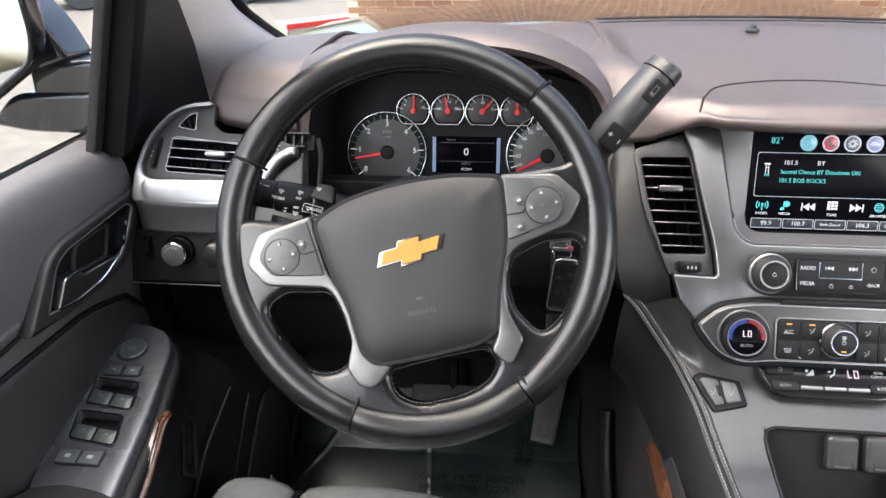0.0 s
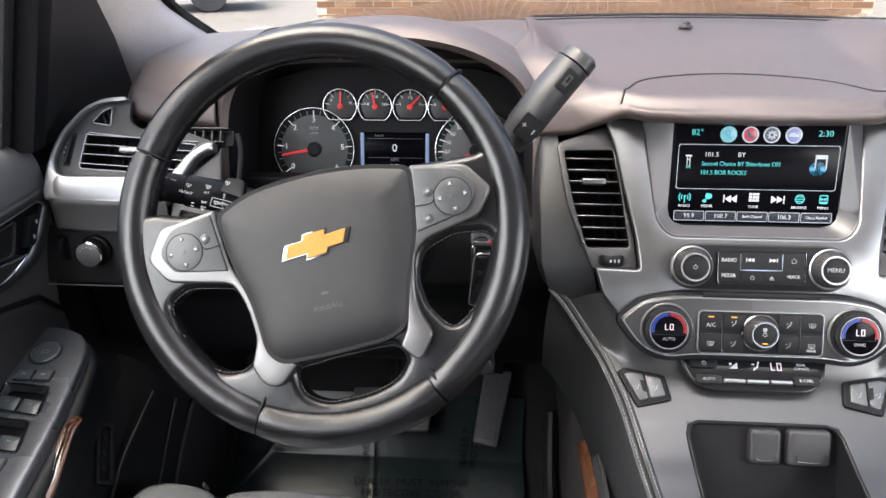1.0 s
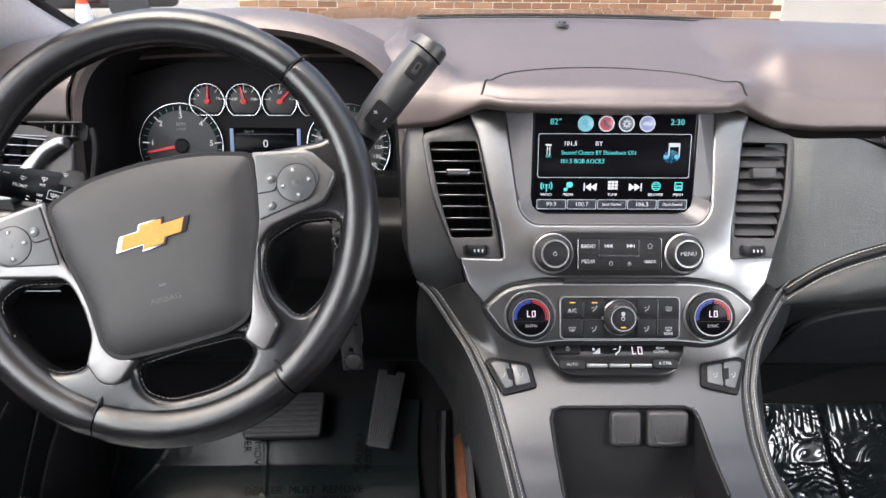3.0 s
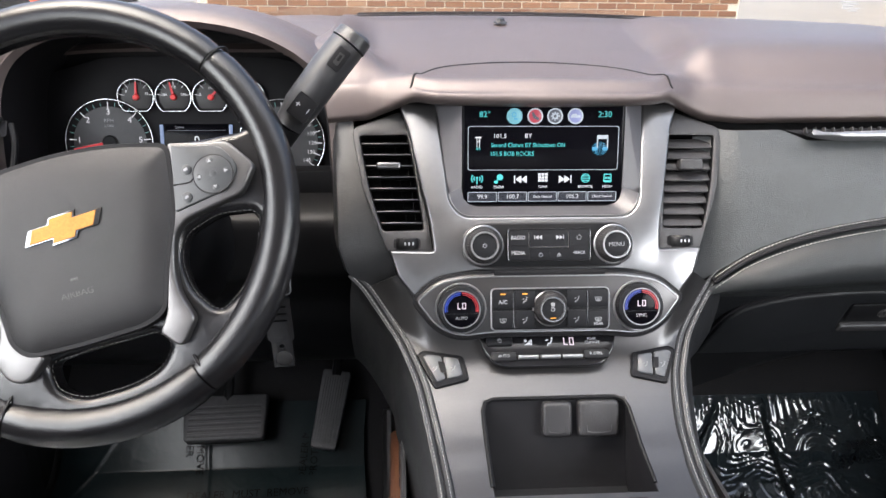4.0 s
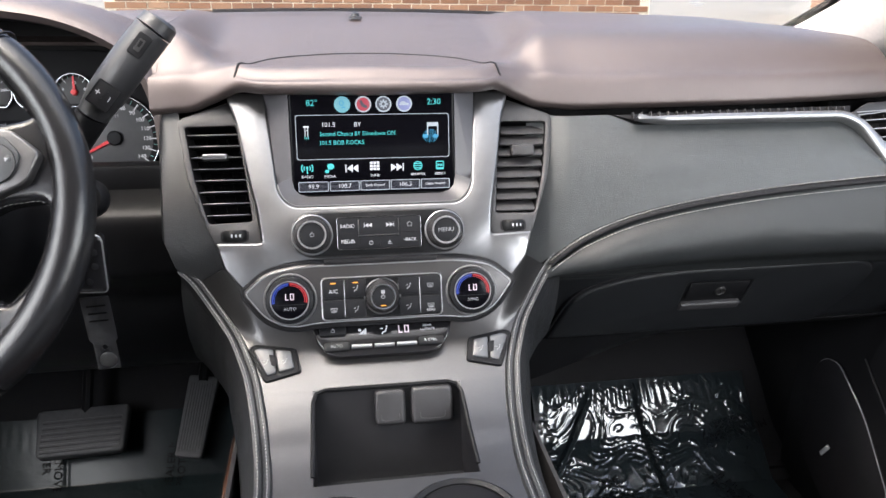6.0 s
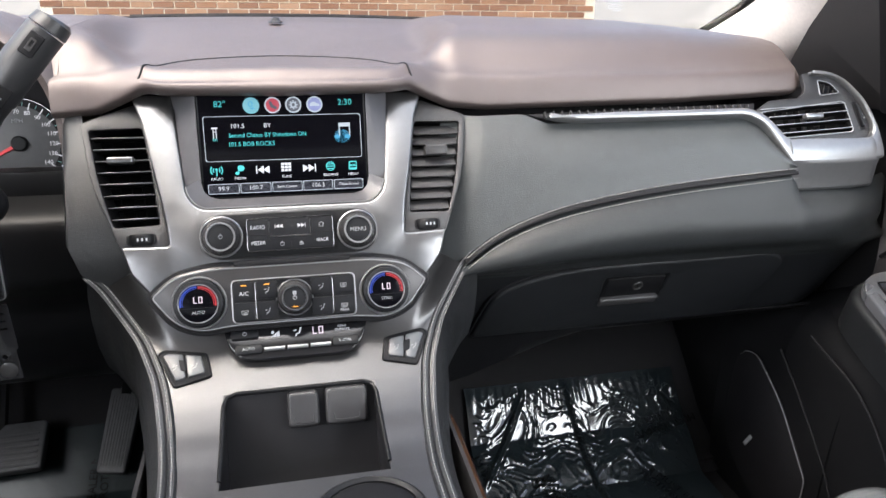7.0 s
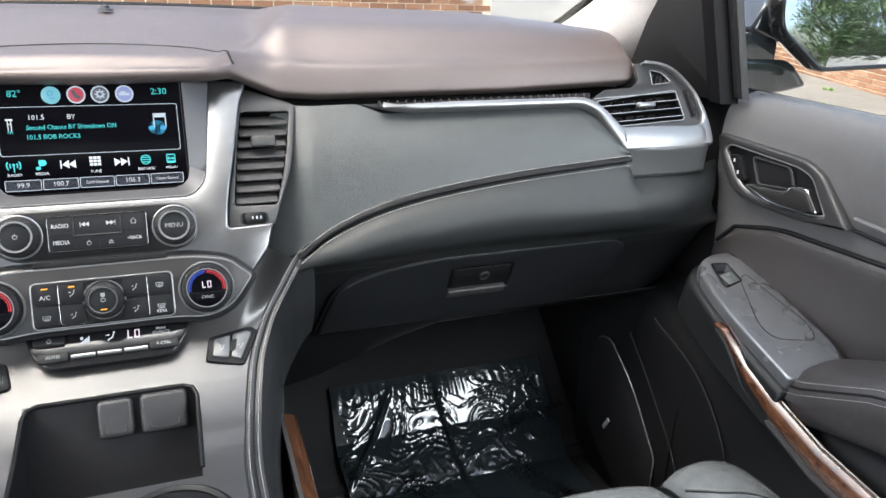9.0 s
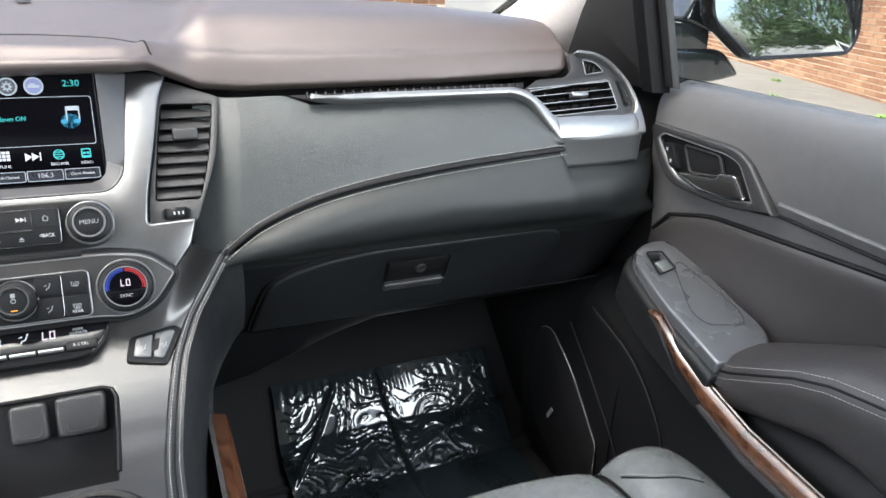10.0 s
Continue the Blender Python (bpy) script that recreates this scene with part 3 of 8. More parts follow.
def dashboard():
    t = thing("dashboard", (0, 1.05, 1.20), "charcoal soft-touch dashboard with stitched leather passenger panel", "dashboard")
    xs = [-0.235 + 0.898 * i / 118 for i in range(119)] + [0.663 + 0.020 * math.sin(math.pi * i / 24) for i in range(1, 13)]
    part("upper_pad", thick(loft([[(x, *p) for p in curve(pad_section(x), 4)] for x in xs]), 0.004), PAD, t, "charcoal upper pad")
    xs = [-0.694 - 0.020 * math.sin(math.pi * i / 24) for i in range(12, 0, -1)] + [-0.694 + 0.096 * i / 16 for i in range(17)]
    part("upper_pad", thick(loft([[(x, *p) for p in curve(pad_section(x), 4)] for x in xs]), 0.004), PAD, t, "charcoal upper pad")
    # top behind the driver's binnacle and out to the pillars
    for x0, x1 in ((-0.62, -0.224), (-0.80, -0.60), (0.68, 0.80)):
        rows = []
        for i in range(9):
            x = x0 + (x1 - x0) * i / 8
            zc, end = 1.446 - 0.022 * (x / 0.6) ** 2, 1.36 - 0.10 * (x / 0.76) ** 2
            y0 = 1.08 if x1 < 0 and x0 > -0.65 else 1.02
            b0 = 1.055
            if y0 > 1.05:
                rows.append([(x, y, pad_z(x, y) - 0.002 - 0.022 * max(0, (1.13 - y) / 0.075)) for y in [b0 + (end - b0) * k / 10 for k in range(11)]])
            else:
                fall = 0.6 * max(0, abs(x) - 0.665)
                rows.append([(x, y0, 1.36 - fall), (x, (y0 + end) / 2, (zc + 1.42) / 2 - fall), (x, end, zc - 0.4 * fall)])
        part("top_cover", thick(loft(rows), 0.004), PAD if x1 < 0 else DARK, t)
    # soft fillet between the instrument hood's flank and the pad
    rows = []
    for i in range(15):
        y = 0.948 + 0.172 * i / 14
        low = lerp(y, (0.948, 1.0, 1.06, 1.14), (0.009, 0, 0.005, 0.016))
        zr = pad_z(-0.2275, y) + 0.0004
        rows.append([(-0.280, y, 1.4465 - low), (-0.268, y, 1.4435 - low), (-0.256, y, (1.441 - low) * 0.7 + zr * 0.3), (-0.244, y, (1.436 - low) * 0.25 + zr * 0.75), (-0.236, y, zr), (-0.2275, y, zr)])
    part("hood_fillet", thick(loft(rows), 0.003), PAD, t)
    # the same on the hood's outer flank
    rows = []
    for i in range(13):
        y = 0.964 + 0.150 * i / 12
        zh = lerp(y, (0.964, 0.97, 1.0, 1.05, 1.10, 1.12), (1.4525, 1.455, 1.4585, 1.4545, 1.4475, 1.443))
        zp = pad_z(-0.628, y)
        rows.append([(x, y, zp + (zh - zp) * f + 0.0006) for x, f in ((-0.640, -0.01), (-0.625, 0.02), (-0.608, 0.14), (-0.592, 0.40), (-0.576, 0.70), (-0.562, 0.91), (-0.550, 1.0))])
    part("hood_fillet", thick(loft(rows), 0.003), PAD, t)
    # dark joint between pad and glass
    bm = tube([Vector((x, 1.358 - 0.10 * (x / 0.76) ** 2, 1.4470 - 0.022 * (x / 0.6) ** 2)) for x in [-0.22 + 0.80 * i / 30 for i in range(31)]], 0.0032, 6, flat=0.7)
    part("glass_joint", bm, BLACK, t)
    # seam of the lid over the screen, defroster slot and light sensor
    half = [(0.1440, 0.921), (0.1400, 0.931), (0.1320, 0.955), (0.122, 0.981), (0.108, 1.004), (0.084, 1.021), (0.045, 1.035)]
    bm = tube([Vector((x, y, pad_z(x, y))) for x, y in curve([(-x, y) for x, y in half] + [(0, 1.040)] + half[::-1], 6)], 0.0012, 6)
    part("lid_seam", bm, BLACK, t)
    bm = tube(curve([(-0.27, 1.300, 1.4440), (-0.1, 1.318, 1.4465), (0.1, 1.318, 1.4465), (0.27, 1.300, 1.4440)], 8), 0.0022, 6, flat=0.5)
    part("defroster_slot", bm, BLACK, t)
    sensor = part("light_sensor", lathe([(0.0105, 0), (0.0100, 0.002), (0.0065, 0.0035), (0.0055, 0.0065), (0.0030, 0.0080), (0.001, 0.0083)], 20), SOFT, t, "small domed light sensor", Matrix.Translation((-0.001, 1.262, 1.4405)))

    # passenger leather panel, from the silver strip down to the stitched seam
    fine = curve([(0.160, 0.848, 1.168), (0.168, 0.850, 1.178), (0.193, 0.857, 1.203), (0.243, 0.862, 1.236), (0.324, 0.8645, 1.262), (0.453, 0.8675, 1.280), (0.622, 0.870, 1.292), (0.67, 0.871, 1.295)], 8)
    sx, sy, sz = [[p[i] for p in fine] for i in range(3)]

    def seam(x):
        return lerp(x, sx, sy), lerp(x, sx, sz)

    rows = []
    for i in range(61):
        x = 0.160 + 0.468 * i / 60
        y, z = seam(x)
        xt = x + 0.022 * max(0, 1 - i / 14)
        zt = lerp(x, (0.17, 0.2, 0.28, 0.31, 0.572, 0.593, 0.628), (1.360, 1.357, 1.358, 1.347, 1.350, 1.341, 1.297))
        yt = lerp(zt, (1.29, 1.37), (0.878, 0.934))
        row = []
        for j in range(9):
            f = j / 8
            b = 0.010 * math.sin(math.pi * f)
            row.append((x + (xt - x) * (1 - f), yt + (y - yt) * f - b * (1 - f) - 0.004 * math.sin(math.pi * f), zt + (z - zt) * f))
        back = 0.014 * max(0, 1 - i / 7)
        rows.append([(p[0], p[1] + back, p[2]) for p in row])
    part("leather_panel", thick(loft(rows), 0.004), PANELLEATHER, t, "black grained leather trim panel")
    xs = [0.197 + 0.429 * i / 80 for i in range(81)]
    line = [Vector((x, seam(x)[0] - 0.003, seam(x)[1])) for x in xs]
    part("seam_welt", tube([p + Vector((0, 0.002, -0.005)) for p in line], 0.0038, 8), DARK, t, "padded stitched seam")
    part("seam_groove", tube([p + Vector((0, -0.0034, -0.0044)) for p in line], 0.0024, 8), BLACK, t)
    bm = stitches(line, lift=(0, -0.0025, 0.0012))
    stitches(line, lift=(0, -0.0078, -0.0100), bm=bm)
    tagged(part("stitching", bm, THREAD, t, "pale double stitching"), kind="stuff")

    # lower padded bulge and the face round the glove box
    rows = []
    for i in range(65):
        x = 0.150 + 0.652 * i / 64
        y, z = seam(min(x, 0.667))
        if x > 0.625:
            y, z = lerp(x, (0.625, 0.64, 0.80), (0.868, 0.871, 0.890)), lerp(x, (0.625, 0.636, 0.76, 0.80), (1.292, 1.263, 1.267, 1.272))
        k = lerp(x, (0.15, 0.19, 0.25, 0.70, 0.78, 0.80), (0.0, 0.2, 1, 1, 0.7, 0.2))
        pull = 0.05 * max(0, (x - 0.70) / 0.1) ** 2
        g = min(1.180, z - 0.025)
        zm = z if x < 0.46 else lerp(x, (0.46, 0.70, 0.80), (seam(0.46)[1], 1.267, 1.272))
        pts = [(y + 0.006, z - 0.003), (y - 0.006 * k, z - 0.010), (y - 0.022 * k, zm * 0.72 + g * 0.28), (y - 0.030 * k, zm * 0.50 + g * 0.50), (y - 0.024 * k, zm * 0.26 + g * 0.74), (0.866, zm * 0.08 + g * 0.92), (0.877, g - 0.006), (0.886, g - 0.015), (0.912, 1.11), (0.930, 1.068), (0.955, 1.056), (1.05, 1.05)]
        rows.append([(x, a + pull * lerp(b, (1.05, 1.2), (1, 0.3)), b) for a, b in curve(pts, 4)])
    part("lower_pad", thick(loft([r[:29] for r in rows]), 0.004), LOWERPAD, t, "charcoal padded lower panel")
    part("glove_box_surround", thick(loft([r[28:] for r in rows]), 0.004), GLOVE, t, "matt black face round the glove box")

    # glove box door in the lower face, with its latch and lock
    g = face((0, 0.908, 1.12), -22.3)
    out = rounded([(0.222, -0.058, 0.006), (0.246, 0.026, 0.03), (0.30, 0.049, 0.05), (0.37, 0.060, 0.06), (0.625, 0.064, 0.016), (0.652, 0.046, 0.02), (0.640, 0.0, 0.03), (0.604, -0.056, 0.012)], 0.01, 7)
    part("glove_box_gap", plate([p * 1.0 for p in inset([Vector(q) for q in out[::-1]] if area(out) < 0 else out, -0.0034)], (), 0.0052, 0.001), BLACK, t, "", g)
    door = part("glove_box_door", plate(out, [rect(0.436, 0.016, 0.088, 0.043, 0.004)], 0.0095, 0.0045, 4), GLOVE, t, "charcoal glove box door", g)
    part("latch_recess", plate(rect(0.436, 0.016, 0.088, 0.043, 0.004), (), 0.0060, 0.0005), DARK, door, "", g)
    part("latch_handle", plate(rounded([(0.391, -0.012), (0.474, -0.012), (0.476, 0.0), (0.393, 0.0)], 0.003), (), 0.013, 0.003, 3), SOFT, door, "grey latch handle", g)
    part("latch_cover", plate(rect(0.437, 0.020, 0.082, 0.030, 0.003), (), 0.0085, 0.001), DARK, door, "", g)
    part("lock", lathe([(0.0075, 0), (0.0075, 0.0095), (0.0062, 0.0105), (0.0058, 0.0088), (0.0015, 0.0086)], 24), BRUSH, door, "round metal key lock", at(g, 0.441, 0.020, 0))
    part("keyhole", block(0.0012, 0.006, 0.0006, 0), BLACK, door, "", at(g, 0.441, 0.020, 0.0092, 20))
    # hush panel under the glove box, deepest beside the console
    rows = []
    for i in range(27):
        x = 0.150 + 0.65 * i / 26
        zb = lerp(x, (0.15, 0.175, 0.224, 0.28, 0.339, 0.40, 0.8), (0.970, 0.977, 0.988, 1.009, 1.031, 1.046, 1.050))
        rows.append([(x, y, z) for y, z in ((0.936, 1.064), (0.942, 1.064 * 0.5 + zb * 0.5), (0.949, zb + 0.004), (0.955, zb), (0.975, zb + 0.002), (1.08, zb + 0.006), (1.28, zb + 0.012))])
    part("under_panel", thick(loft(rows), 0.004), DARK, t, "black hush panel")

    # driver's side: knee panel below the column, switch panel beside it
    rows = []
    for i in range(25):
        x = -0.80 + 0.60 * i / 24
        rows.append([(x, y, z) for y, z in curve([(0.975, 1.275), (0.93, 1.262), (0.915, 1.245), (0.918, 1.19), (0.925, 1.175), (0.945, 1.145), (0.95, 1.10), (0.975, 1.04), (1.05, 1.0), (1.28, 0.99)], 3)])
    part("knee_panel", thick(loft(rows), 0.005), DARK, t, "black knee panel under the steering column")
    part("column_surround", plate(rounded([(-0.60, 1.235), (-0.22, 1.235), (-0.22, 1.30), (-0.60, 1.30)], 0.006), (), 0.02, 0.004), DARK, t, "", Matrix(((1, 0, 0, 0), (0, 0, -1, 0.985), (0, 1, 0, 0), (0, 0, 0, 1))))
    # outer dash piece between the cluster and the centre stack
    rows = []
    for z, xv, yv in ((1.195, -0.165, 0.852), (1.215, -0.166, 0.852), (1.244, -0.172, 0.853), (1.27, -0.184, 0.868), (1.301, -0.198, 0.889), (1.335, -0.206, 0.912), (1.362, -0.211, 0.931), (1.375, -0.213, 0.94)):
        xl = lerp(z, (1.19, 1.225, 1.37), (-0.200, -0.226, -0.232))
        rows.append([(xl - 0.004, yv + 0.05, z), (xl, yv + 0.020, z), (xl + 0.004, yv + 0.009, z), ((xl + xv) / 2, yv + 0.004, z), (xv + 0.004, yv + 0.002, z)])
    part("filler_strip", thick(loft(rows), 0.003), LEATHER, t, "black leather side of the stack")
    # dark closing pieces at both ends of the dashboard
    for s in (-1, 1):
        part("end_filler", block(0.25, 0.02, 0.20, 0.004, 1, at=(s * 0.745, 1.01, 1.26)), BLACK, t)
        part("end_filler", block(0.10, 0.02, 0.48, 0.004, 1, at=(s * 0.815, 1.01, 0.92)), BLACK, t)
    # inner filler behind the vents
    part("backing", block(1.58, 0.05, 0.26, 0.01, at=(0, 1.06, 1.24)), BLACK, t)
    return t


dashboard()


def binnacle():
    t = thing("instrument_hood", (-0.41, 0.98, 1.38), "charcoal moulded hood over the gauges", "instrument hood")
    arc = curve([(-0.596, 1.25), (-0.593, 1.34), (-0.584, 1.400), (-0.554, 1.439), (-0.495, 1.461), (-0.42, 1.468), (-0.35, 1.464), (-0.295, 1.449), (-0.252, 1.421), (-0.232, 1.376), (-0.228, 1.32), (-0.226, 1.25)], 5)
    c = Vector((-0.413, 1.34))

    def ring(k, y, lower=0.0, tilt=0.0):
        out = []
        for p in arc:
            d = Vector((p.x, p.y)) - c
            d = d + d.normalized() * k
            z = c.y + d.y
            out.append((c.x + d.x, y + tilt * (z - 1.34), z - lower * max(0, z - 1.34) / 0.128))
        return out

    rows = [ring(-0.013, 1.075), ring(-0.013, 1.035), ring(-0.012, 0.99), ring(-0.009, 0.955, 0, 0.1), ring(-0.004, 0.940, 0, 0.1), ring(0.002, 0.936, 0, 0.1), ring(0.008, 0.942, 0, 0.1), ring(0.012, 0.958, 0, 0.1)]
    part("back", plate([Vector((p[0], p[2])) for p in ring(-0.012, 1.07)], (), 0.004, 0.0005), BLACK, t, "", Matrix(((1, 0, 0, 0), (0, 0, -1, 1.075), (0, 1, 0, 0), (0, 0, 0, 1))))
    part("liner", thick(loft(rows[:5]), 0.002), BLACK, t, "matt black inner liner")
    part("cover", thick(loft(rows[4:] + [ring(0.015, 1.0, 0.0), ring(0.016, 1.06, 0.006), ring(0.016, 1.14, 0.02), ring(0.014, 1.22, 0.04), ring(0.01, 1.30, 0.07)]), 0.002), PAD, t)
    part("seam", tube([Vector(p) + Vector((0, 0, 0.0004)) for p in ring(0.0140, 0.985)][8:-8], 0.0009, 6), BLACK, t)


binnacle()


# ---------------------------------------------------------------- instrument cluster
def cluster():
    m = face((-0.4035, 1.030, 1.335), 13)
    t = thing("instrument_cluster", (-0.4035, 1.03, 1.335), "black instrument cluster with round chrome-ringed gauges, lit", "gauges")
    part("panel", plate(rounded([(-0.185, -0.09), (0.185, -0.09), (0.185, 0.06), (0.10, 0.085), (-0.10, 0.085), (-0.185, 0.06)], 0.02), (), 0.004, 0.001), BLACK, t, "", m)

    def dial(cx, cy, r, a0, a1, ticks, needle, numbers, flat=None, major=1, tick=0.2, num=0.006, small=False):
        sides = [(-1, 1)]
        if flat:
            out = [Vector((p.x, max(p.y, cy - flat))) for p in ellipse(cx, cy, r, r, 48)]
            out = [p for i, p in enumerate(out) if (p - out[i - 1]).length > 1e-5]
        else:
            out = ellipse(cx, cy, r, r, 48)
        d = part("gauge", plate(out, (), 0.006, 0.0008), DARKDIAL if small else DIAL, t, "near-black gauge dial" if small else "grey gauge dial", m)
        inner = inset(out if area(out) > 0 else out[::-1], 0.0013)
        part("ring", plate(inset(out, -0.0006), [inner], 0.010, 0.0006), DIALRING, d, "thin chrome ring", m)
        part("scale_band", plate(inset(out, 0.0012), [inset(out, r * 0.17)], 0.0003, 0.0001, 1, z0=0.0059), BLACK, d, "black scale band", m)
        bm = bmesh.new()
        bm2 = bmesh.new()
        for i in range(ticks + 1):
            a = radians(a0 + (a1 - a0) * i / ticks)
            big = i % major == 0
            L = r * (tick if big else tick * 0.55)
            mm = Matrix.Translation((cx, cy, 0.0064)) @ Matrix.Rotation(a, 4, "Z") @ Matrix.Translation((r * 0.93 - L / 2, 0, 0))
            b3 = block(L, r * (0.022 if big else 0.014), 0.0003, 0)
            b3.transform(mm)
            me = bpy.data.meshes.new("scratch")
            b3.to_mesh(me)
            b3.free()
            (bm if big else bm2).from_mesh(me)
            bpy.data.meshes.remove(me)
        tagged(part("tick_mark", bm, NUMERAL, d, "white scale marks", m), kind="stuff")
        if major > 1:
            tagged(part("fine_mark", bm2, TEAL, d, "teal scale marks", m), kind="stuff")
        else:
            bm2.free()
        for s, a, k in numbers:
            writing("numeral", s, num, at(m, cx + math.cos(radians(a)) * r * k, cy + math.sin(radians(a)) * r * k, 0.0066), NUMERAL, d)
        w = 0.085 if small else 0.046
        n = part("needle", loft([[(-r * 0.10, -r * w, 0.008), (-r * 0.10, r * w, 0.008), (-r * 0.1, r * w * 0.85, 0.0092), (-r * 0.1, -r * w * 0.85, 0.0092)],
                                 [(r * 0.84, -r * w * 0.45, 0.008), (r * 0.84, r * w * 0.45, 0.008), (r * 0.84, r * w * 0.4, 0.0088), (r * 0.84, -r * w * 0.4, 0.0088)]], True, True), NEEDLE, d, "lit red needle", at(m, cx, cy, 0, needle))
        part("needle_cap", lathe([(r * 0.17, 0.0062), (r * 0.17, 0.009), (r * 0.14, 0.0105), (r * 0.02, 0.0107)], 24), RED if small else BUTTON, d, "", at(m, cx, cy))
        return d

    ang = lambda v, lo, hi, a0, a1: a0 + (a1 - a0) * (v - lo) / (hi - lo)
    rpm = dial(-0.1035, -0.017, 0.052, 218, -38, 24, 191, [(str(v), ang(v, 0, 6, 218, -38), 0.70) for v in range(7)], 0.043, 4, 0.16, 0.0100)
    writing("word", "RPM", 0.0062, at(m, -0.1035, 0.009, 0.0066), GREYPRINT, rpm)
    writing("word", "x1000", 0.0045, at(m, -0.1035, 0.003, 0.0066), GREYPRINT, rpm)
    mph = dial(0.1035, -0.017, 0.052, 218, -38, 28, 208, [(str(v), ang(v, 0, 140, 218, -38), 0.70) for v in range(0, 150, 10)], 0.043, 2, 0.16, 0.0066)
    writing("word", "MPH", 0.0062, at(m, 0.1035, 0.009, 0.0066), GREYPRINT, mph)
    for k, (x, nums, needle) in enumerate(((-0.069, (("9", 150, 0.62), ("19", 18, 0.6)), 88), (-0.0245, (("160", 165, 0.55), ("210", 90, 0.55), ("260", 15, 0.55)), 103),
                                           (0.0195, (("E", 165, 0.6), ("1/2", 90, 0.52), ("F", 15, 0.6)), 48), (0.0635, (("0", 165, 0.6), ("40", 90, 0.5), ("80", 15, 0.6)), 90))):
        dial(x, 0.037, 0.0215, 170, 10, 8, needle, nums, 0.017, 2, 0.28, 0.0046, True)
    # message display
    d = part("display", plate(rect(0.0, -0.018, 0.088, 0.047, 0.002), (), 0.007, 0.0005), SCREEN, t, "dark message display", m)
    for x in (-0.0415, 0.0415):
        part("side_bar", plate(rect(x, -0.018, 0.0045, 0.045, 0.0005), (), 0.0002, 0.00005, z0=0.0072), LCDBLUE, d, "", m)
    part("rule", block(0.07, 0.0004, 0.0002, 0), SCRDIM, d, "", at(m, 0, -0.0265, 0.0073))
    part("rule", block(0.07, 0.0004, 0.0002, 0), SCRDIM, d, "", at(m, 0, -0.0025, 0.0073))
    writing("word", "Speed", 0.0045, at(m, -0.020, 0.0012, 0.0073), SCRDIM, d)
    writing("figure", "0", 0.014, at(m, 0, -0.0145, 0.0073), SCRWHITE, d)
    writing("word", "MPH", 0.0055, at(m, 0, -0.0295, 0.0073), SCRDIM, d)
    writing("figure", "101204", 0.0048, at(m, 0, -0.0365, 0.0073), SCRWHITE, d)


cluster()


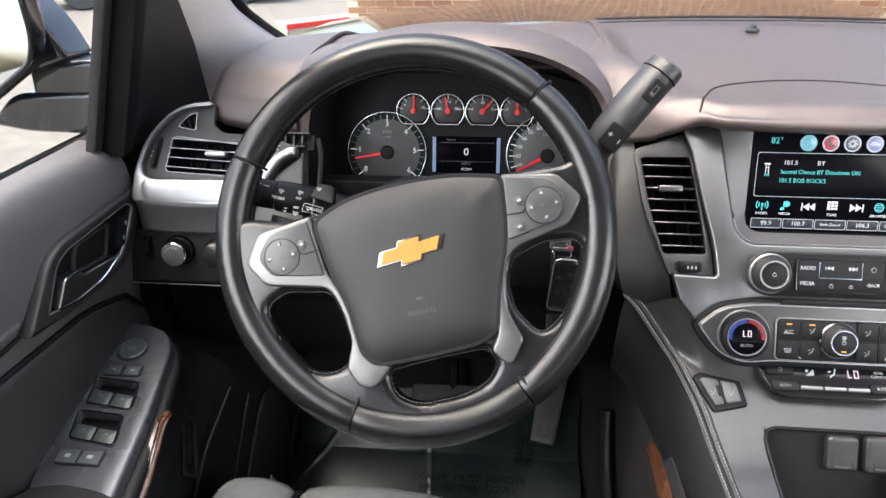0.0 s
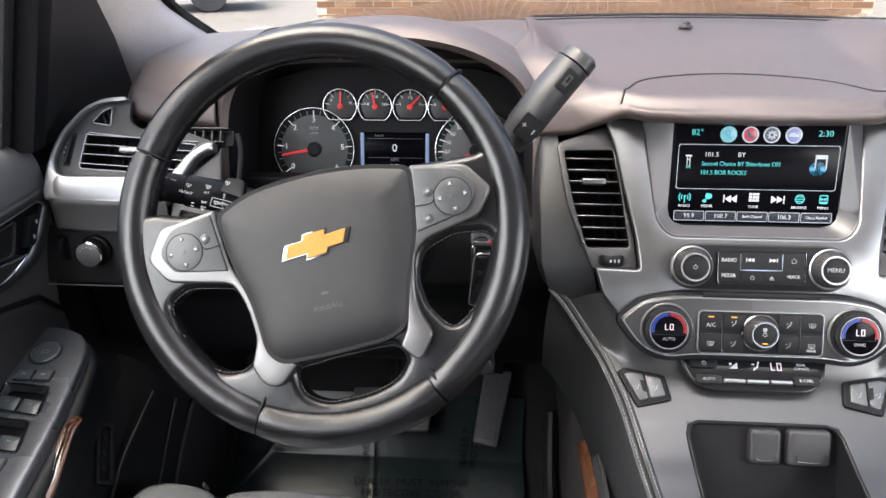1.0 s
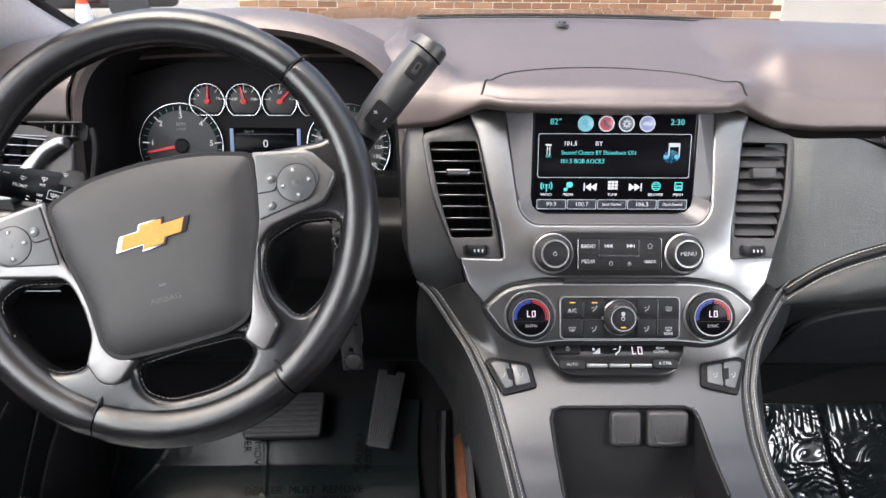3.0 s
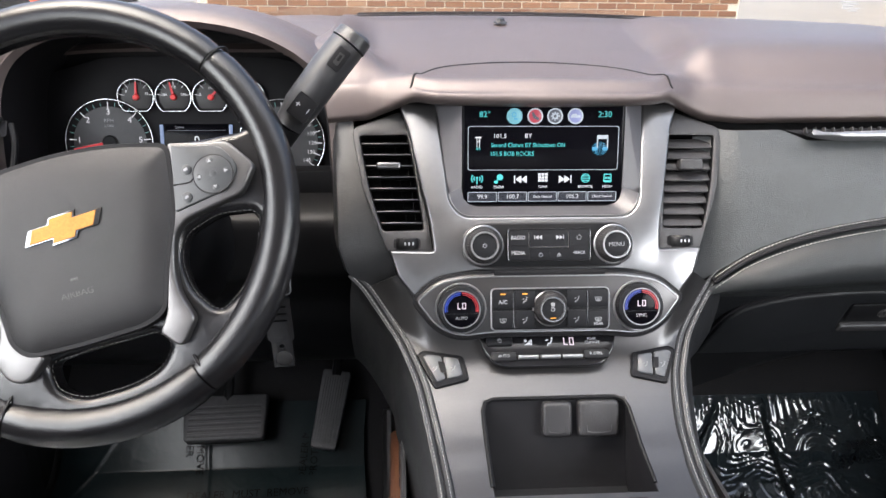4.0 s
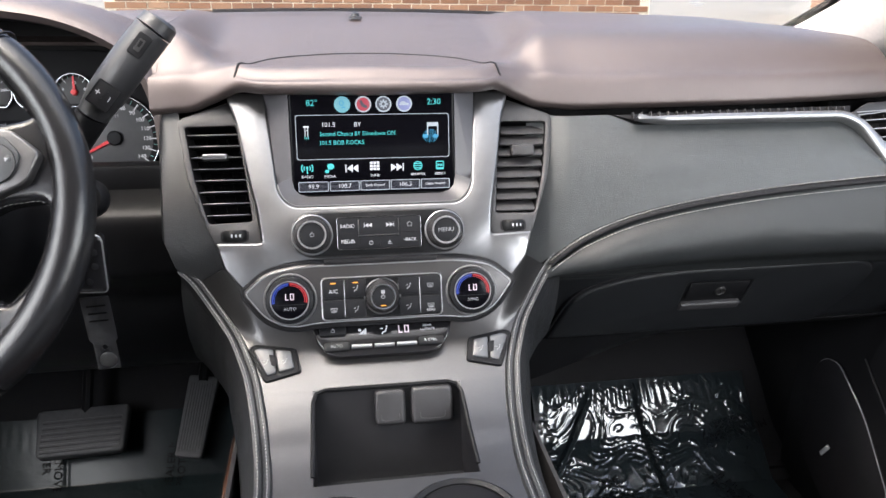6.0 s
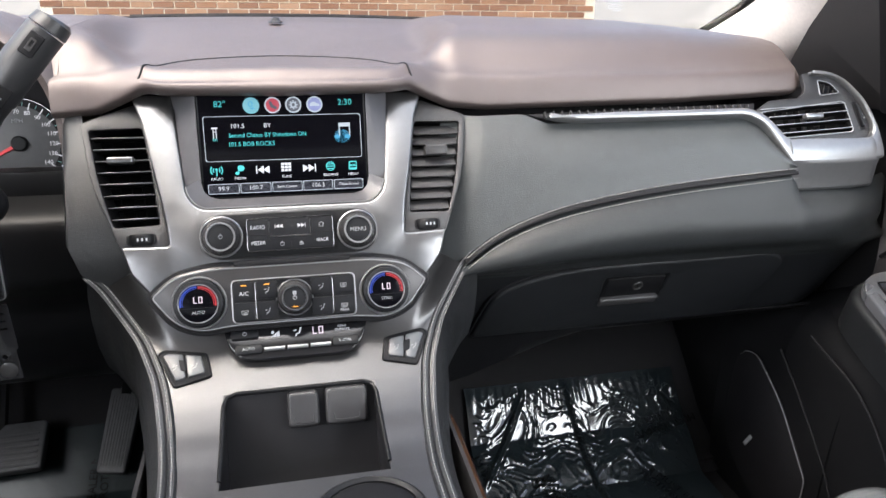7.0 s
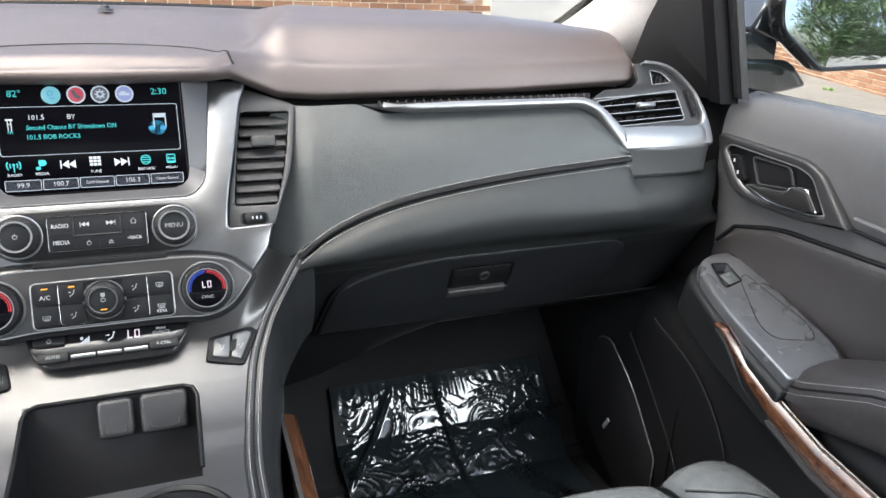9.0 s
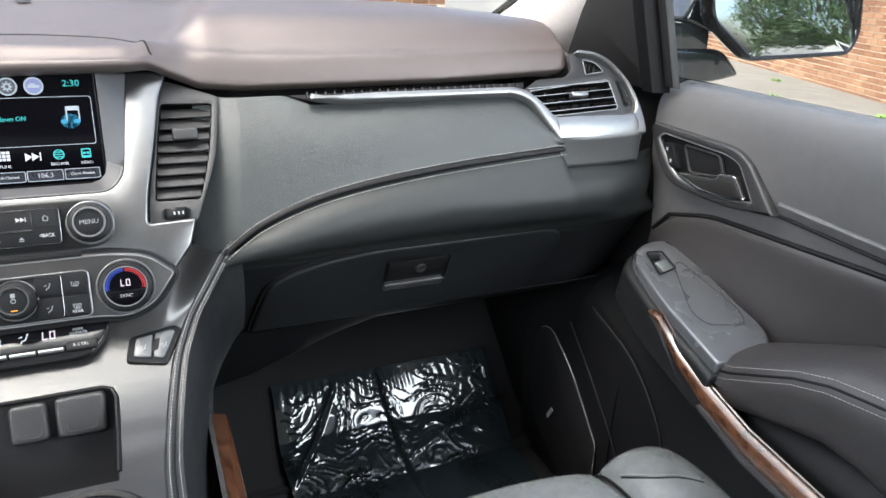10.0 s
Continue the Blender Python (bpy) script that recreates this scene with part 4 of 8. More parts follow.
# ---------------------------------------------------------------- steering wheel
def steering_wheel():
    tilt = 14.7
    m = face((-0.432, 0.7346, 1.338), 29.2, tilt)
    t = thing("steering_wheel", (-0.432, 0.7346, 1.338), "black leather steering wheel with silver spokes, slightly turned", "steering wheel")
    R, r = 0.1732, 0.0165

    def rim_arc(a0, a1, swell=0.0):
        n = max(6, int(abs(a1 - a0) / 4))
        rows = []
        for i in range(n + 1):
            a = radians(a0 + (a1 - a0) * i / n)
            k = 1 + 0.10 * swell * math.sin(math.pi * i / n) - (0.06 if i in (0, n) else 0)
            c, d = Vector((math.cos(a), math.sin(a), 0)), Vector((0, 0, 1))
            low = max(0, -math.sin(a))
            k *= 1 + 0.13 * low
            mid = Vector((c.x * R - 0.0025, c.y * R * (1 + 0.048 * low), -0.012))
            rows.append([mid + (c * math.cos(2 * math.pi * j / 18) * r + d * math.sin(2 * math.pi * j / 18) * r * 1.08) * k for j in range(18)])
        return loft(rows, True, True)

    cuts = (35.0, 144.5, 240.0, 294.5, 395.0)
    for a0, a1 in zip(cuts, cuts[1:]):
        part("rim", rim_arc(a0 + 0.25, a1 - 0.25), WHEEL, t, "worn black leather rim section", m)
    for a in cuts[:4]:
        part("rim_seam", tube([Vector((math.cos(radians(a)), math.sin(radians(a)), 0)) * (R + math.cos(q) * r * 0.97) + Vector((0, 0, -0.012 + math.sin(q) * r * 1.05)) for q in [2 * math.pi * j / 18 for j in range(18)]], 0.0012, 5, True), BLACK, t, "", m)
    # leather-covered spokes: a disc with four openings
    def on(rad, a):
        return (rad * math.cos(radians(a)), rad * math.sin(radians(a)))
    inner = R - 0.006
    upper = [on(inner, a) for a in range(14, 167, 6)] + [(-0.146, 0.045, 0.02), (-0.118, 0.035, 0.02), (-0.090, 0.036, 0.01), (-0.03, 0.03), (0.03, 0.03), (0.092, 0.034, 0.01), (0.128, 0.031, 0.02), (0.153, 0.030, 0.015)]
    left = rounded([(-0.151, -0.040, 0.01), (-0.131, -0.029, 0.01), (-0.0880, -0.0385, 0.008), (-0.0800, -0.0625), (-0.0770, -0.095, 0.008), (-0.090, -0.1125, 0.012), (-0.116, -0.1115, 0.02), (-0.140, -0.085, 0.02)], 0.008, 6)
    right = rounded([(0.0845, -0.0450, 0.008), (0.114, -0.035, 0.01), (0.147, -0.040, 0.01), (0.1485, -0.066, 0.02), (0.120, -0.103, 0.02), (0.095, -0.1185, 0.012), (0.0775, -0.0925, 0.01), (0.0755, -0.066)], 0.008, 6)
    low = rounded([(-0.048, -0.1215, 0.008), (-0.010, -0.119, 0.01), (0.043, -0.1195, 0.008), (0.0515, -0.133, 0.01), (0.039, -0.1495, 0.012), (0.014, -0.157, 0.02), (-0.028, -0.157, 0.012), (-0.047, -0.144, 0.01)], 0.008, 6)
    part("spoke_cover", plate(ellipse(0, 0, R + 0.004, None, 64), [rounded(upper, 0.004, 4), left, right, low], 0.022, 0.008, 4, z0=-0.022), WHEEL, t, "creased black leather spokes", m, 50)
    # stitching round the rim's inner side and the openings
    bm = bmesh.new()
    path = []
    for i in range(612):
        a, f = radians(14 + i * 0.25), radians(14 if i % 2 else 27)
        rho = R - r * 1.015 * math.cos(f)
        path.append(Vector((rho * math.cos(a) - 0.0025, rho * math.sin(a), -0.012 + r * 1.096 * math.sin(f))))
    tube(path, 0.00045, 5, bm=bm)
    for lp in (left, right, low):
        stitches([Vector((p.x, p.y, -0.005)) for p in lp], 0.0042, 0.0030, 0.00042, bm=bm)
    tagged(part("stitching", bm, RIMTHREAD, t, "dark grey crossed stitching", m), kind="stuff")
    # silver spoke trims
    sl = rounded([(-0.157, 0.002, 0.006), (-0.141, 0.0275, 0.006), (-0.089, 0.033, 0.003), (-0.084, -0.02), (-0.070, -0.050, 0.01), (-0.0675, -0.088, 0.01), (-0.060, -0.106, 0.006), (-0.043, -0.117, 0.004), (-0.062, -0.134, 0.012), (-0.0755, -0.129, 0.006), (-0.0835, -0.111, 0.004), (-0.0735, -0.088, 0.008), (-0.0770, -0.057, 0.01), (-0.0855, -0.0355, 0.008), (-0.142, -0.0215, 0.006)], 0.004, 5)
    sr = rounded([(0.090, 0.031, 0.003), (0.139, 0.0205, 0.006), (0.1565, -0.005, 0.006), (0.140, -0.0265, 0.006), (0.090, -0.0360, 0.008), (0.0780, -0.046, 0.008), (0.0710, -0.076, 0.008), (0.0710, -0.094, 0.006), (0.0785, -0.1175, 0.004), (0.062, -0.140, 0.010), (0.048, -0.122, 0.004), (0.0575, -0.108, 0.006), (0.060, -0.088), (0.068, -0.047), (0.082, -0.02)], 0.004, 5)
    for lp, x in ((sl, -1), (sr, 1)):
        part("spoke_trim", plate(lp, (), 0.012, 0.0026, 3, z0=-0.001), SPOKE, t, "satin silver spoke trim", m, 30)
    pl = rounded([(-0.1445, 0.0045, 0.008), (-0.130, 0.0240, 0.008), (-0.0925, 0.0292, 0.002), (-0.0865, -0.0235, 0.002), (-0.134, -0.014, 0.006)], 0.004, 5)
    pr = rounded([(0.0930, 0.0272, 0.002), (0.133, 0.0172, 0.008), (0.1435, -0.0045, 0.008), (0.1305, -0.0205, 0.006), (0.084, -0.029, 0.002)], 0.004, 5)
    for lp, sgn, cx, cy, b1, b2 in ((pl, -1, -0.121, 0.0015, (-0.1005, 0.0085), None), (pr, 1, 0.1215, -0.0055, (0.1010, 0.0035), (0.0965, -0.0195))):
        p = part("switch_pad", plate(lp, (), 0.004, 0.0012, 2, z0=0.0095), WHEELPAD, t, "grey switch pad", m)
        part("rocker", pillow(ellipse(cx, cy, 0.0165, 0.0165, 32), 0.0016, 4, depth=0.001, z0=0.013), WHEELPAD, p, "round four-way control", m)
        part("rocker_gap", tube([Vector((v.x, v.y, 0.0138)) for v in ellipse(cx, cy, 0.0165, None, 32)], 0.0005, 5, True), DARK, p, "", m)
        part("rocker_gap", tube([Vector((v.x, v.y, 0.0151)) for v in ellipse(cx, cy, 0.0055, None, 20)], 0.0004, 5, True), DARK, p, "", m)
        for a in range(0, 360, 90):
            dx, dy = 0.0112 * math.cos(radians(a)), 0.0112 * math.sin(radians(a))
            part("button", pillow(ellipse(cx + dx, cy + dy, 0.0032, 0.0032, 14), 0.0007, 3, depth=0.0005, z0=0.0142), WHEELPAD, p, "", m)
            part("mark", plate(rounded([(0.0018, 0), (-0.0012, 0.0017), (-0.0012, -0.0017)], 0.0002, 2) if sgn > 0 else rect(0, 0, 0.0026, 0.0018, 0.0006), (), 0.0003, 0.0001), GREYPRINT, p, "", at(m, cx + dx, cy + dy, 0.0156, a))
        part("button", pillow(ellipse(cx, cy, 0.0042, 0.0042, 16), 0.0008, 3, depth=0.0006, z0=0.0145), WHEELPAD, p, "", m)
        for b in (b1, b2):
            if b:
                part("button", pillow(ellipse(*b, 0.0042, 0.0042, 16), 0.0008, 3, depth=0.0012, z0=0.0133), WHEELPAD, p, "", m)
                part("mark", plate(rect(0, 0, 0.0034, 0.0022, 0.0006), (), 0.0003, 0.0001), GREYPRINT, p, "", at(m, *b, 0.0153, 20))
        part("groove", tube(curve([(cx + sgn * -0.017, cy + 0.0005, 0.0137), (cx + sgn * -0.021, cy - 0.002, 0.0137), (cx + sgn * -0.034, cy - 0.001, 0.0137)], 4), 0.0006, 5), DARK, p, "", m)
    # airbag pad with emblem and embossed word
    hub = rounded([(-0.0875, 0.027, 0.008), (-0.056, 0.0405, 0.04), (-0.004, 0.0450, 0.05), (0.047, 0.0410, 0.04), (0.0905, 0.0295, 0.008), (0.0845, -0.0255, 0.02), (0.0690, -0.0630, 0.02), (0.0575, -0.1060, 0.012), (0.040, -0.1135, 0.012), (-0.016, -0.1155, 0.05), (-0.0565, -0.1135, 0.014), (-0.0670, -0.1010, 0.012), (-0.0700, -0.060, 0.02), (-0.0815, -0.020, 0.02)], 0.006, 6)
    part("cover_gap", plate(inset(hub if area(hub) > 0 else hub[::-1], -0.0012), (), 0.0125, 0.0004, 1, z0=-0.001), BLACK, t, "", m)
    h = part("airbag_cover", pillow(hub, 0.009, 9, 6.0, 0.012, centre=(0.001, -0.035), z0=-0.002), HUB, t, "grained charcoal airbag cover", m, 60)
    # emblem: plain slanted cross shape, gold in a bright edge
    def bow(k):
        return [(-0.0335 * k, -0.0085 * k), (-0.0275 * k, 0.0045 * k), (-0.0120 * k, 0.0045 * k), (-0.0095 * k, 0.0098 * k), (0.0125 * k, 0.0098 * k), (0.0105 * k, 0.0045 * k), (0.0335 * k, 0.0045 * k), (0.0270 * k, -0.0085 * k), (0.0105 * k, -0.0085 * k), (0.008 * k, -0.0138 * k), (-0.0125 * k, -0.0138 * k), (-0.0105 * k, -0.0085 * k)]
    e = part("emblem", plate(bow(1.0), (), 0.004, 0.0008, 2), DARKCHROME, h, "bright edged emblem plate", at(m, -0.003, -0.0175, 0.0165, 4))
    part("emblem_field", plate(bow(0.86), (), 0.0012, 0.0004, 1), GOLD, h, "gold emblem field", at(m, -0.0032, -0.0178, 0.0200, 4))
    writing("word", "AIRBAG", 0.0075, at(m, -0.0045, -0.0745, 0.0187), EMBOSS, h)
    part("mark", plate(rect(0, 0, 0.006, 0.0022, 0.0006), (), 0.0006, 0.0002), EMBOSS, h, "", at(m, -0.0045, -0.0625, 0.0187))
    # column shroud behind the wheel
    col = face((-0.432, 0.7346, 1.338), 29.2)
    part("column_shroud", lathe([(0.045, -0.02), (0.058, -0.04), (0.066, -0.10), (0.075, -0.20), (0.08, -0.28)], 24), DARK, t, "black column shroud", col @ Matrix.Diagonal((1.15, 1.0, 1, 1)))


steering_wheel()


def stalk():
    """Wiper and turn-signal lever on the column's left."""
    t = thing("turn_signal_lever", (-0.50, 0.80, 1.33), "black turn signal lever with white printed symbols", "lever")
    p0, p1 = Vector((-0.480, 0.820, 1.318)), Vector((-0.622, 0.792, 1.353))
    d = p1 - p0
    q = lambda f: p0 + d * f
    part("arm", tube([q(0), q(0.2), q(0.34), q(0.46)], [0.008, 0.0125, 0.0160, 0.0172], 18, flat=0.85), DARK, t)
    part("barrel", tube([q(0.465), q(0.48), q(0.70), q(0.715)], [0.0165, 0.0176, 0.0174, 0.0162], 22, flat=0.9), DARK, t, "black rotary barrel with white symbols")
    part("ring", tube([q(0.452), q(0.464)], 0.0170, 20, flat=0.9), GREYPRINT, t, "thin white ring")
    part("switch_band", tube([q(0.72), q(0.84)], [0.0160, 0.0160], 20, flat=0.9), BLACK, t)
    part("knob", tube([q(0.845), q(0.855), q(0.96), q(1.0)], [0.0160, 0.0170, 0.0166, 0.0130], 22, flat=0.9), DARK, t)
    m = face((-0.566, 0.790, 1.341), 32, -12.5)
    for s, x, y, z in (("FRONT", -0.005, -0.001, 0.0042), ("OFF", 0.0150, -0.006, 0.0034), ("INT", 0.0150, 0.0035, 0.0034), ("AUTO", 0.0345, -0.0035, 0.0042)):
        writing("word", s, z, at(m, x, y, 0.0165), PRINT, t)

    def wiper_mark(x, y, k=1.0):
        bm = plate(rounded([(-0.0030 * k, 0.0014 * k), (0.0030 * k, 0.0014 * k), (0.0016 * k, -0.0014 * k), (-0.0016 * k, -0.0014 * k)], 0.0005, 3),
                   [rounded([(-0.0023 * k, 0.0009 * k), (0.0023 * k, 0.0009 * k), (0.0012 * k, -0.0009 * k), (-0.0012 * k, -0.0009 * k)], 0.0003, 3)], 0.0003, 0.0001, 1)
        block(0.0005, 0.0042 * k, 0.0003, 0, at=(0, -0.0006 * k, 0.0002), bm=bm)
        tagged(part("mark", bm, PRINT, t, "", at(m, x, y, 0.0166)), kind="stuff")
    for x, y in ((-0.004, 0.0065), (0.0150, 0.0095), (0.0160, -0.0115), (0.0270, -0.0035)):
        wiper_mark(x, y)
    part("mark", plate(rect(0.0315, -0.0035, 0.020, 0.0085, 0.001), [rect(0.0315, -0.0035, 0.0192, 0.0077, 0.0008)], 0.0003, 0.0001, z0=0.0164), PRINT, t, "", m)
    for x, y in ((0.0050, -0.0090), (0.0050, -0.012)):
        part("mark", block(0.0030, 0.0007, 0.0003, 0), PRINT, t, "", at(m, x, y, 0.0165))
    part("slide_switch", block(0.010, 0.013, 0.005, 0.0012, 2), BUTTON, t, "small sliding switch", at(m, -0.0290, -0.004, 0.0140))
    for x, y in ((-0.0290, 0.0085), (-0.0205, 0.0080)):
        part("mark", block(0.0060, 0.0010, 0.0003, 0), PRINT, t, "", at(m, x, y, 0.0163))
    part("paddle", plate(rounded([(-0.012, 0.006), (0.014, 0.004), (0.011, 0.0205), (0.004, 0.0225), (-0.008, 0.0205)], 0.004), (), 0.007, 0.002), DARK, t, "washer paddle with printed symbol", at(m, 0.034, 0.003, 0.001))
    wiper_mark(0.0325, 0.0175, 0.9)
    part("lower_button", block(0.026, 0.010, 0.008, 0.002, 2), DARK, t, "", at(m, 0.003, -0.022, 0.004))

stalk()


def shifter():
    t = thing("shift_lever", (-0.30, 0.83, 1.33), "charcoal column shift lever with plus and minus buttons", "shift lever")
    p = [Vector(q) for q in ((-0.318, 0.86, 1.318), (-0.292, 0.838, 1.345), (-0.263, 0.836, 1.385), (-0.252, 0.838, 1.400), (-0.225, 0.848, 1.434), (-0.205, 0.855, 1.457), (-0.1975, 0.858, 1.4655), (-0.1965, 0.8585, 1.467))]
    part("stem", tube(p[:3], [0.010, 0.014, 0.0165], 18, flat=0.85), DARK, t)
    part("grip", tube([p[2], p[3], p[3] + (p[4] - p[3]) * 0.04, p[4], p[5]], [0.0175, 0.0200, 0.0215, 0.0222, 0.0216], 26, flat=0.8), GRIP, t, "rubbery charcoal grip")
    part("cap", tube([p[5] + (p[6] - p[5]) * 0.1, p[6], p[7]], [0.0220, 0.0206, 0.0170], 26, flat=0.8), GRIP, t, "domed end cap")
    d = (p[5] - p[2]).normalized()
    out = Vector((0.25, -0.93, 0.28))
    out = (out - d * out.dot(d)).normalized()
    sx = d.cross(out)
    m = Matrix((( *sx, 0), (*d, 0), (*out, 0), (0, 0, 0, 1))).transposed()
    for s, w, h, name in ((0.022, 0.021, 0.024, "button_plate"), (0.078, 0.013, 0.022, "tow_button")):
        q = p[2] + d * s + out * (0.0196 if s < 0.03 else 0.0197)
        b = part(name, plate(rect(0, 0, w, h, 0.002), (), 0.004, 0.001), BLACK, t, "", Matrix.Translation(q) @ m)
        if s < 0.03:
            P = Matrix.Translation(q) @ m
            writing("word", "+", 0.0095, P @ Matrix.Translation((-0.0055, 0, 0.0044)), PRINT, b)
            part("mark", block(0.0009, 0.0050, 0.0004, 0), PRINT, b, "", P @ Matrix.Translation((0.0058, 0, 0.0043)))
            part("divider", block(0.0006, 0.0130, 0.0004, 0), BUTTON, b, "", P @ Matrix.Translation((0, 0, 0.0043)) @ Matrix.Rotation(radians(-12), 4, "Z"))
            part("plate_rim", plate(rect(0, 0, w, h, 0.002), [rect(0, 0, w - 0.0012, h - 0.0012, 0.0016)], 0.0006, 0.0002, z0=0.0038), BUTTON, b, "", P)
        else:
            part("mark", plate(rect(0, 0, 0.0055, 0.012, 0.001), [rect(0, 0.001, 0.0026, 0.006, 0.0004)], 0.0004, 0.0001), BRUSH, b, "", Matrix.Translation(q + out * 0.0042) @ m)


shifter()


def keys():
    t = thing("key_fob", (-0.287, 0.845, 1.29), "black key fob with a clear plastic tag, hanging in the ignition", "keys")
    part("ignition", lathe([(0.020, 0), (0.020, 0.012), (0.016, 0.018), (0.006, 0.0185)], 24), DARK, t, "black ignition barrel", face((-0.291, 0.872, 1.292), 20))
    part("key_head", block(0.022, 0.006, 0.026, 0.003, at=(-0.289, 0.838, 1.288)), KNOBRING, t, "worn steel key head")
    ring = [Vector((-0.288, 0.829 + 0.0 * a, 1.276)) + Vector((0.010 * math.cos(a), 0.002 * math.sin(a), 0.010 * math.sin(a))) for a in [2 * math.pi * k / 20 for k in range(20)]]
    part("ring", tube(ring, 0.0009, 6, True), CHROME, t, "steel split ring")
    part("band", block(0.020, 0.004, 0.005, 0.002, at=(-0.288, 0.826, 1.281)), SILVER, t, "small metal band")
    part("bead", block(0.006, 0.005, 0.006, 0.002, at=(-0.279, 0.826, 1.282)), mat("dull_red", (0.22, 0.03, 0.04), 0.5), t, "small red bead")
    part("key_blade", block(0.004, 0.002, 0.046, 0.0008, 1, at=(-0.297, 0.821, 1.256)), BRUSH, t, "steel key blade")
    m = face((-0.284, 0.825, 1.243), 4, -3)
    f = part("fob", plate(rounded([(-0.016, -0.030, 0.006), (0.016, -0.030, 0.006), (0.014, 0.030, 0.008), (-0.013, 0.030, 0.008)], 0.006), (), 0.012, 0.0035, 3), PIANO, t, "glossy black remote", m)
    # pale rim added for edge highlights, so the black remote stands out
    part("fob_highlight", tube([Vector((p.x, p.y, 0.0100)) for p in rounded([(-0.0155, -0.0295, 0.006), (0.0155, -0.0295, 0.006), (0.0135, 0.0295, 0.008), (-0.0125, 0.0295, 0.008)], 0.006)], 0.0010, 6, True), KNOBRING, f, "pale rim added as the remote's edge highlight", m)
    for x, y in ((0.006, 0.012), (0.006, -0.002), (0.0, -0.018), (-0.007, 0.008), (-0.007, -0.008)):
        part("button", pillow(ellipse(x, y, 0.0035, 0.0035, 12), 0.0006, 3, depth=0.0006, z0=0.0118), BUTTON, f, "", m)
    m2 = face((-0.285, 0.819, 1.170), 3, 3)
    g = part("tag", plate(rounded([(-0.014, 0.036), (0.014, 0.036), (0.014, -0.012), (0.0115, -0.014), (0.0115, -0.045), (-0.011, -0.045), (-0.011, -0.014), (-0.014, -0.012)], 0.002), [ellipse(0, -0.020, 0.0025, None, 12)], 0.0014, 0.0004), TAGFILM, t, "clear plastic tag sleeve", m2)
    part("snap", lathe([(0.0085, 0), (0.0085, 0.002), (0.0065, 0.003), (0.001, 0.003)], 20), BRUSH, g, "round metal snap", at(m2, 0.001, -0.034, 0.001))
    for y in (0.026, 0.018, 0.010):
        part("print_line", block(0.018, 0.0018, 0.0004, 0), INK, g, "", at(m2, 0, y, 0.0016))


keys()


# ---------------------------------------------------------------- centre stack
STACK = face((0, 0.82, 1.24), 22)


def stack_w(v):
    """How far the stack's face lies behind its lower knobs."""
    return lerp(v, (-0.08, -0.03, 0.02, 0.06, 0.108, 0.18), (-0.012, -0.012, -0.014, -0.022, -0.034, -0.052))


def bend(bm):
    for v in bm.verts:
        v.co.z += stack_w(v.co.y)
    return bm


def dense(pts, step=0.008):
    out = []
    for i, p in enumerate(pts):
        q = pts[(i + 1) % len(pts)]
        n = max(1, int((q - p).length / step))
        out += [p + (q - p) * (j / n) for j in range(n)]
    return out


def icon_bars(parent, m, x, y, material, kind=0):
    """Small control symbol: 0 seated figure with arrow, 1 heated glass, 2 power, 3 house, 4 eject, 5 fan speed."""
    bm = bmesh.new()
    def bar(x0, y0, x1, y1, w=0.0005):
        d = Vector((x1 - x0, y1 - y0))
        q = Vector((-d.y, d.x)).normalized() * w / 2
        p0, p1 = Vector((x0, y0)), Vector((x1, y1))
        plate([p0 - q, p1 - q, p1 + q, p0 + q], (), 0.0003, 0.00005, 1, bm)
    if kind == 0:
        plate(ellipse(0.0020, 0.0027, 0.0007, None, 10), (), 0.0003, 0.00005, 1, bm)
        for q in ((0.0017, 0.0016, 0.0009, -0.0010), (0.0009, -0.0010, -0.0009, -0.0013), (-0.0009, -0.0013, -0.0016, -0.0030)):
            bar(*q, 0.0008)
        bar(-0.0030, 0.0012, -0.0010, 0.0012, 0.0005)
        bar(-0.0016, 0.0019, -0.0008, 0.0012, 0.0005)
    elif kind == 1:
        for q in ((-0.0034, 0.0020, 0.0034, 0.0020), (0.0034, 0.0020, 0.0026, -0.0016), (0.0026, -0.0016, -0.0026, -0.0016), (-0.0026, -0.0016, -0.0034, 0.0020)):
            bar(*q)
        for dx in (-0.0013, 0, 0.0013):
            bar(dx, -0.0026, dx + 0.0003, 0.0010)
    elif kind == 5:
        plate(ellipse(-0.0021, 0.0011, 0.0010, None, 12), [ellipse(-0.0021, 0.0011, 0.0004, None, 12)], 0.0003, 0.00005, 1, bm)
        for k in range(5):
            bar(-0.0024 + 0.0011 * k, -0.0022, -0.0024 + 0.0011 * k, -0.0016 + 0.0009 * k, 0.0008)
    elif kind == 3:
        bar(-0.0028, 0.0, 0, 0.0026)
        bar(0, 0.0026, 0.0028, 0.0)
        for q in ((-0.0019, 0.0002, -0.0019, -0.0024), (0.0019, 0.0002, 0.0019, -0.0024), (-0.0019, -0.0024, 0.0019, -0.0024)):
            bar(*q)
    elif kind == 4:
        plate([(-0.0022, -0.0002), (0.0022, -0.0002), (0, 0.0022)], (), 0.0003, 0.00005, 1, bm)
        bar(-0.0022, -0.0014, 0.0022, -0.0014, 0.0008)
    else:
        plate(ellipse(0, 0, 0.0022, None, 14), [ellipse(0, 0, 0.0016, None, 14)], 0.0003, 0.00005, 1, bm)
        bar(0, 0.0006, 0, 0.0030, 0.0006)
    tagged(part("symbol", bm, material, parent, "", at(m, x, y)), kind="stuff")


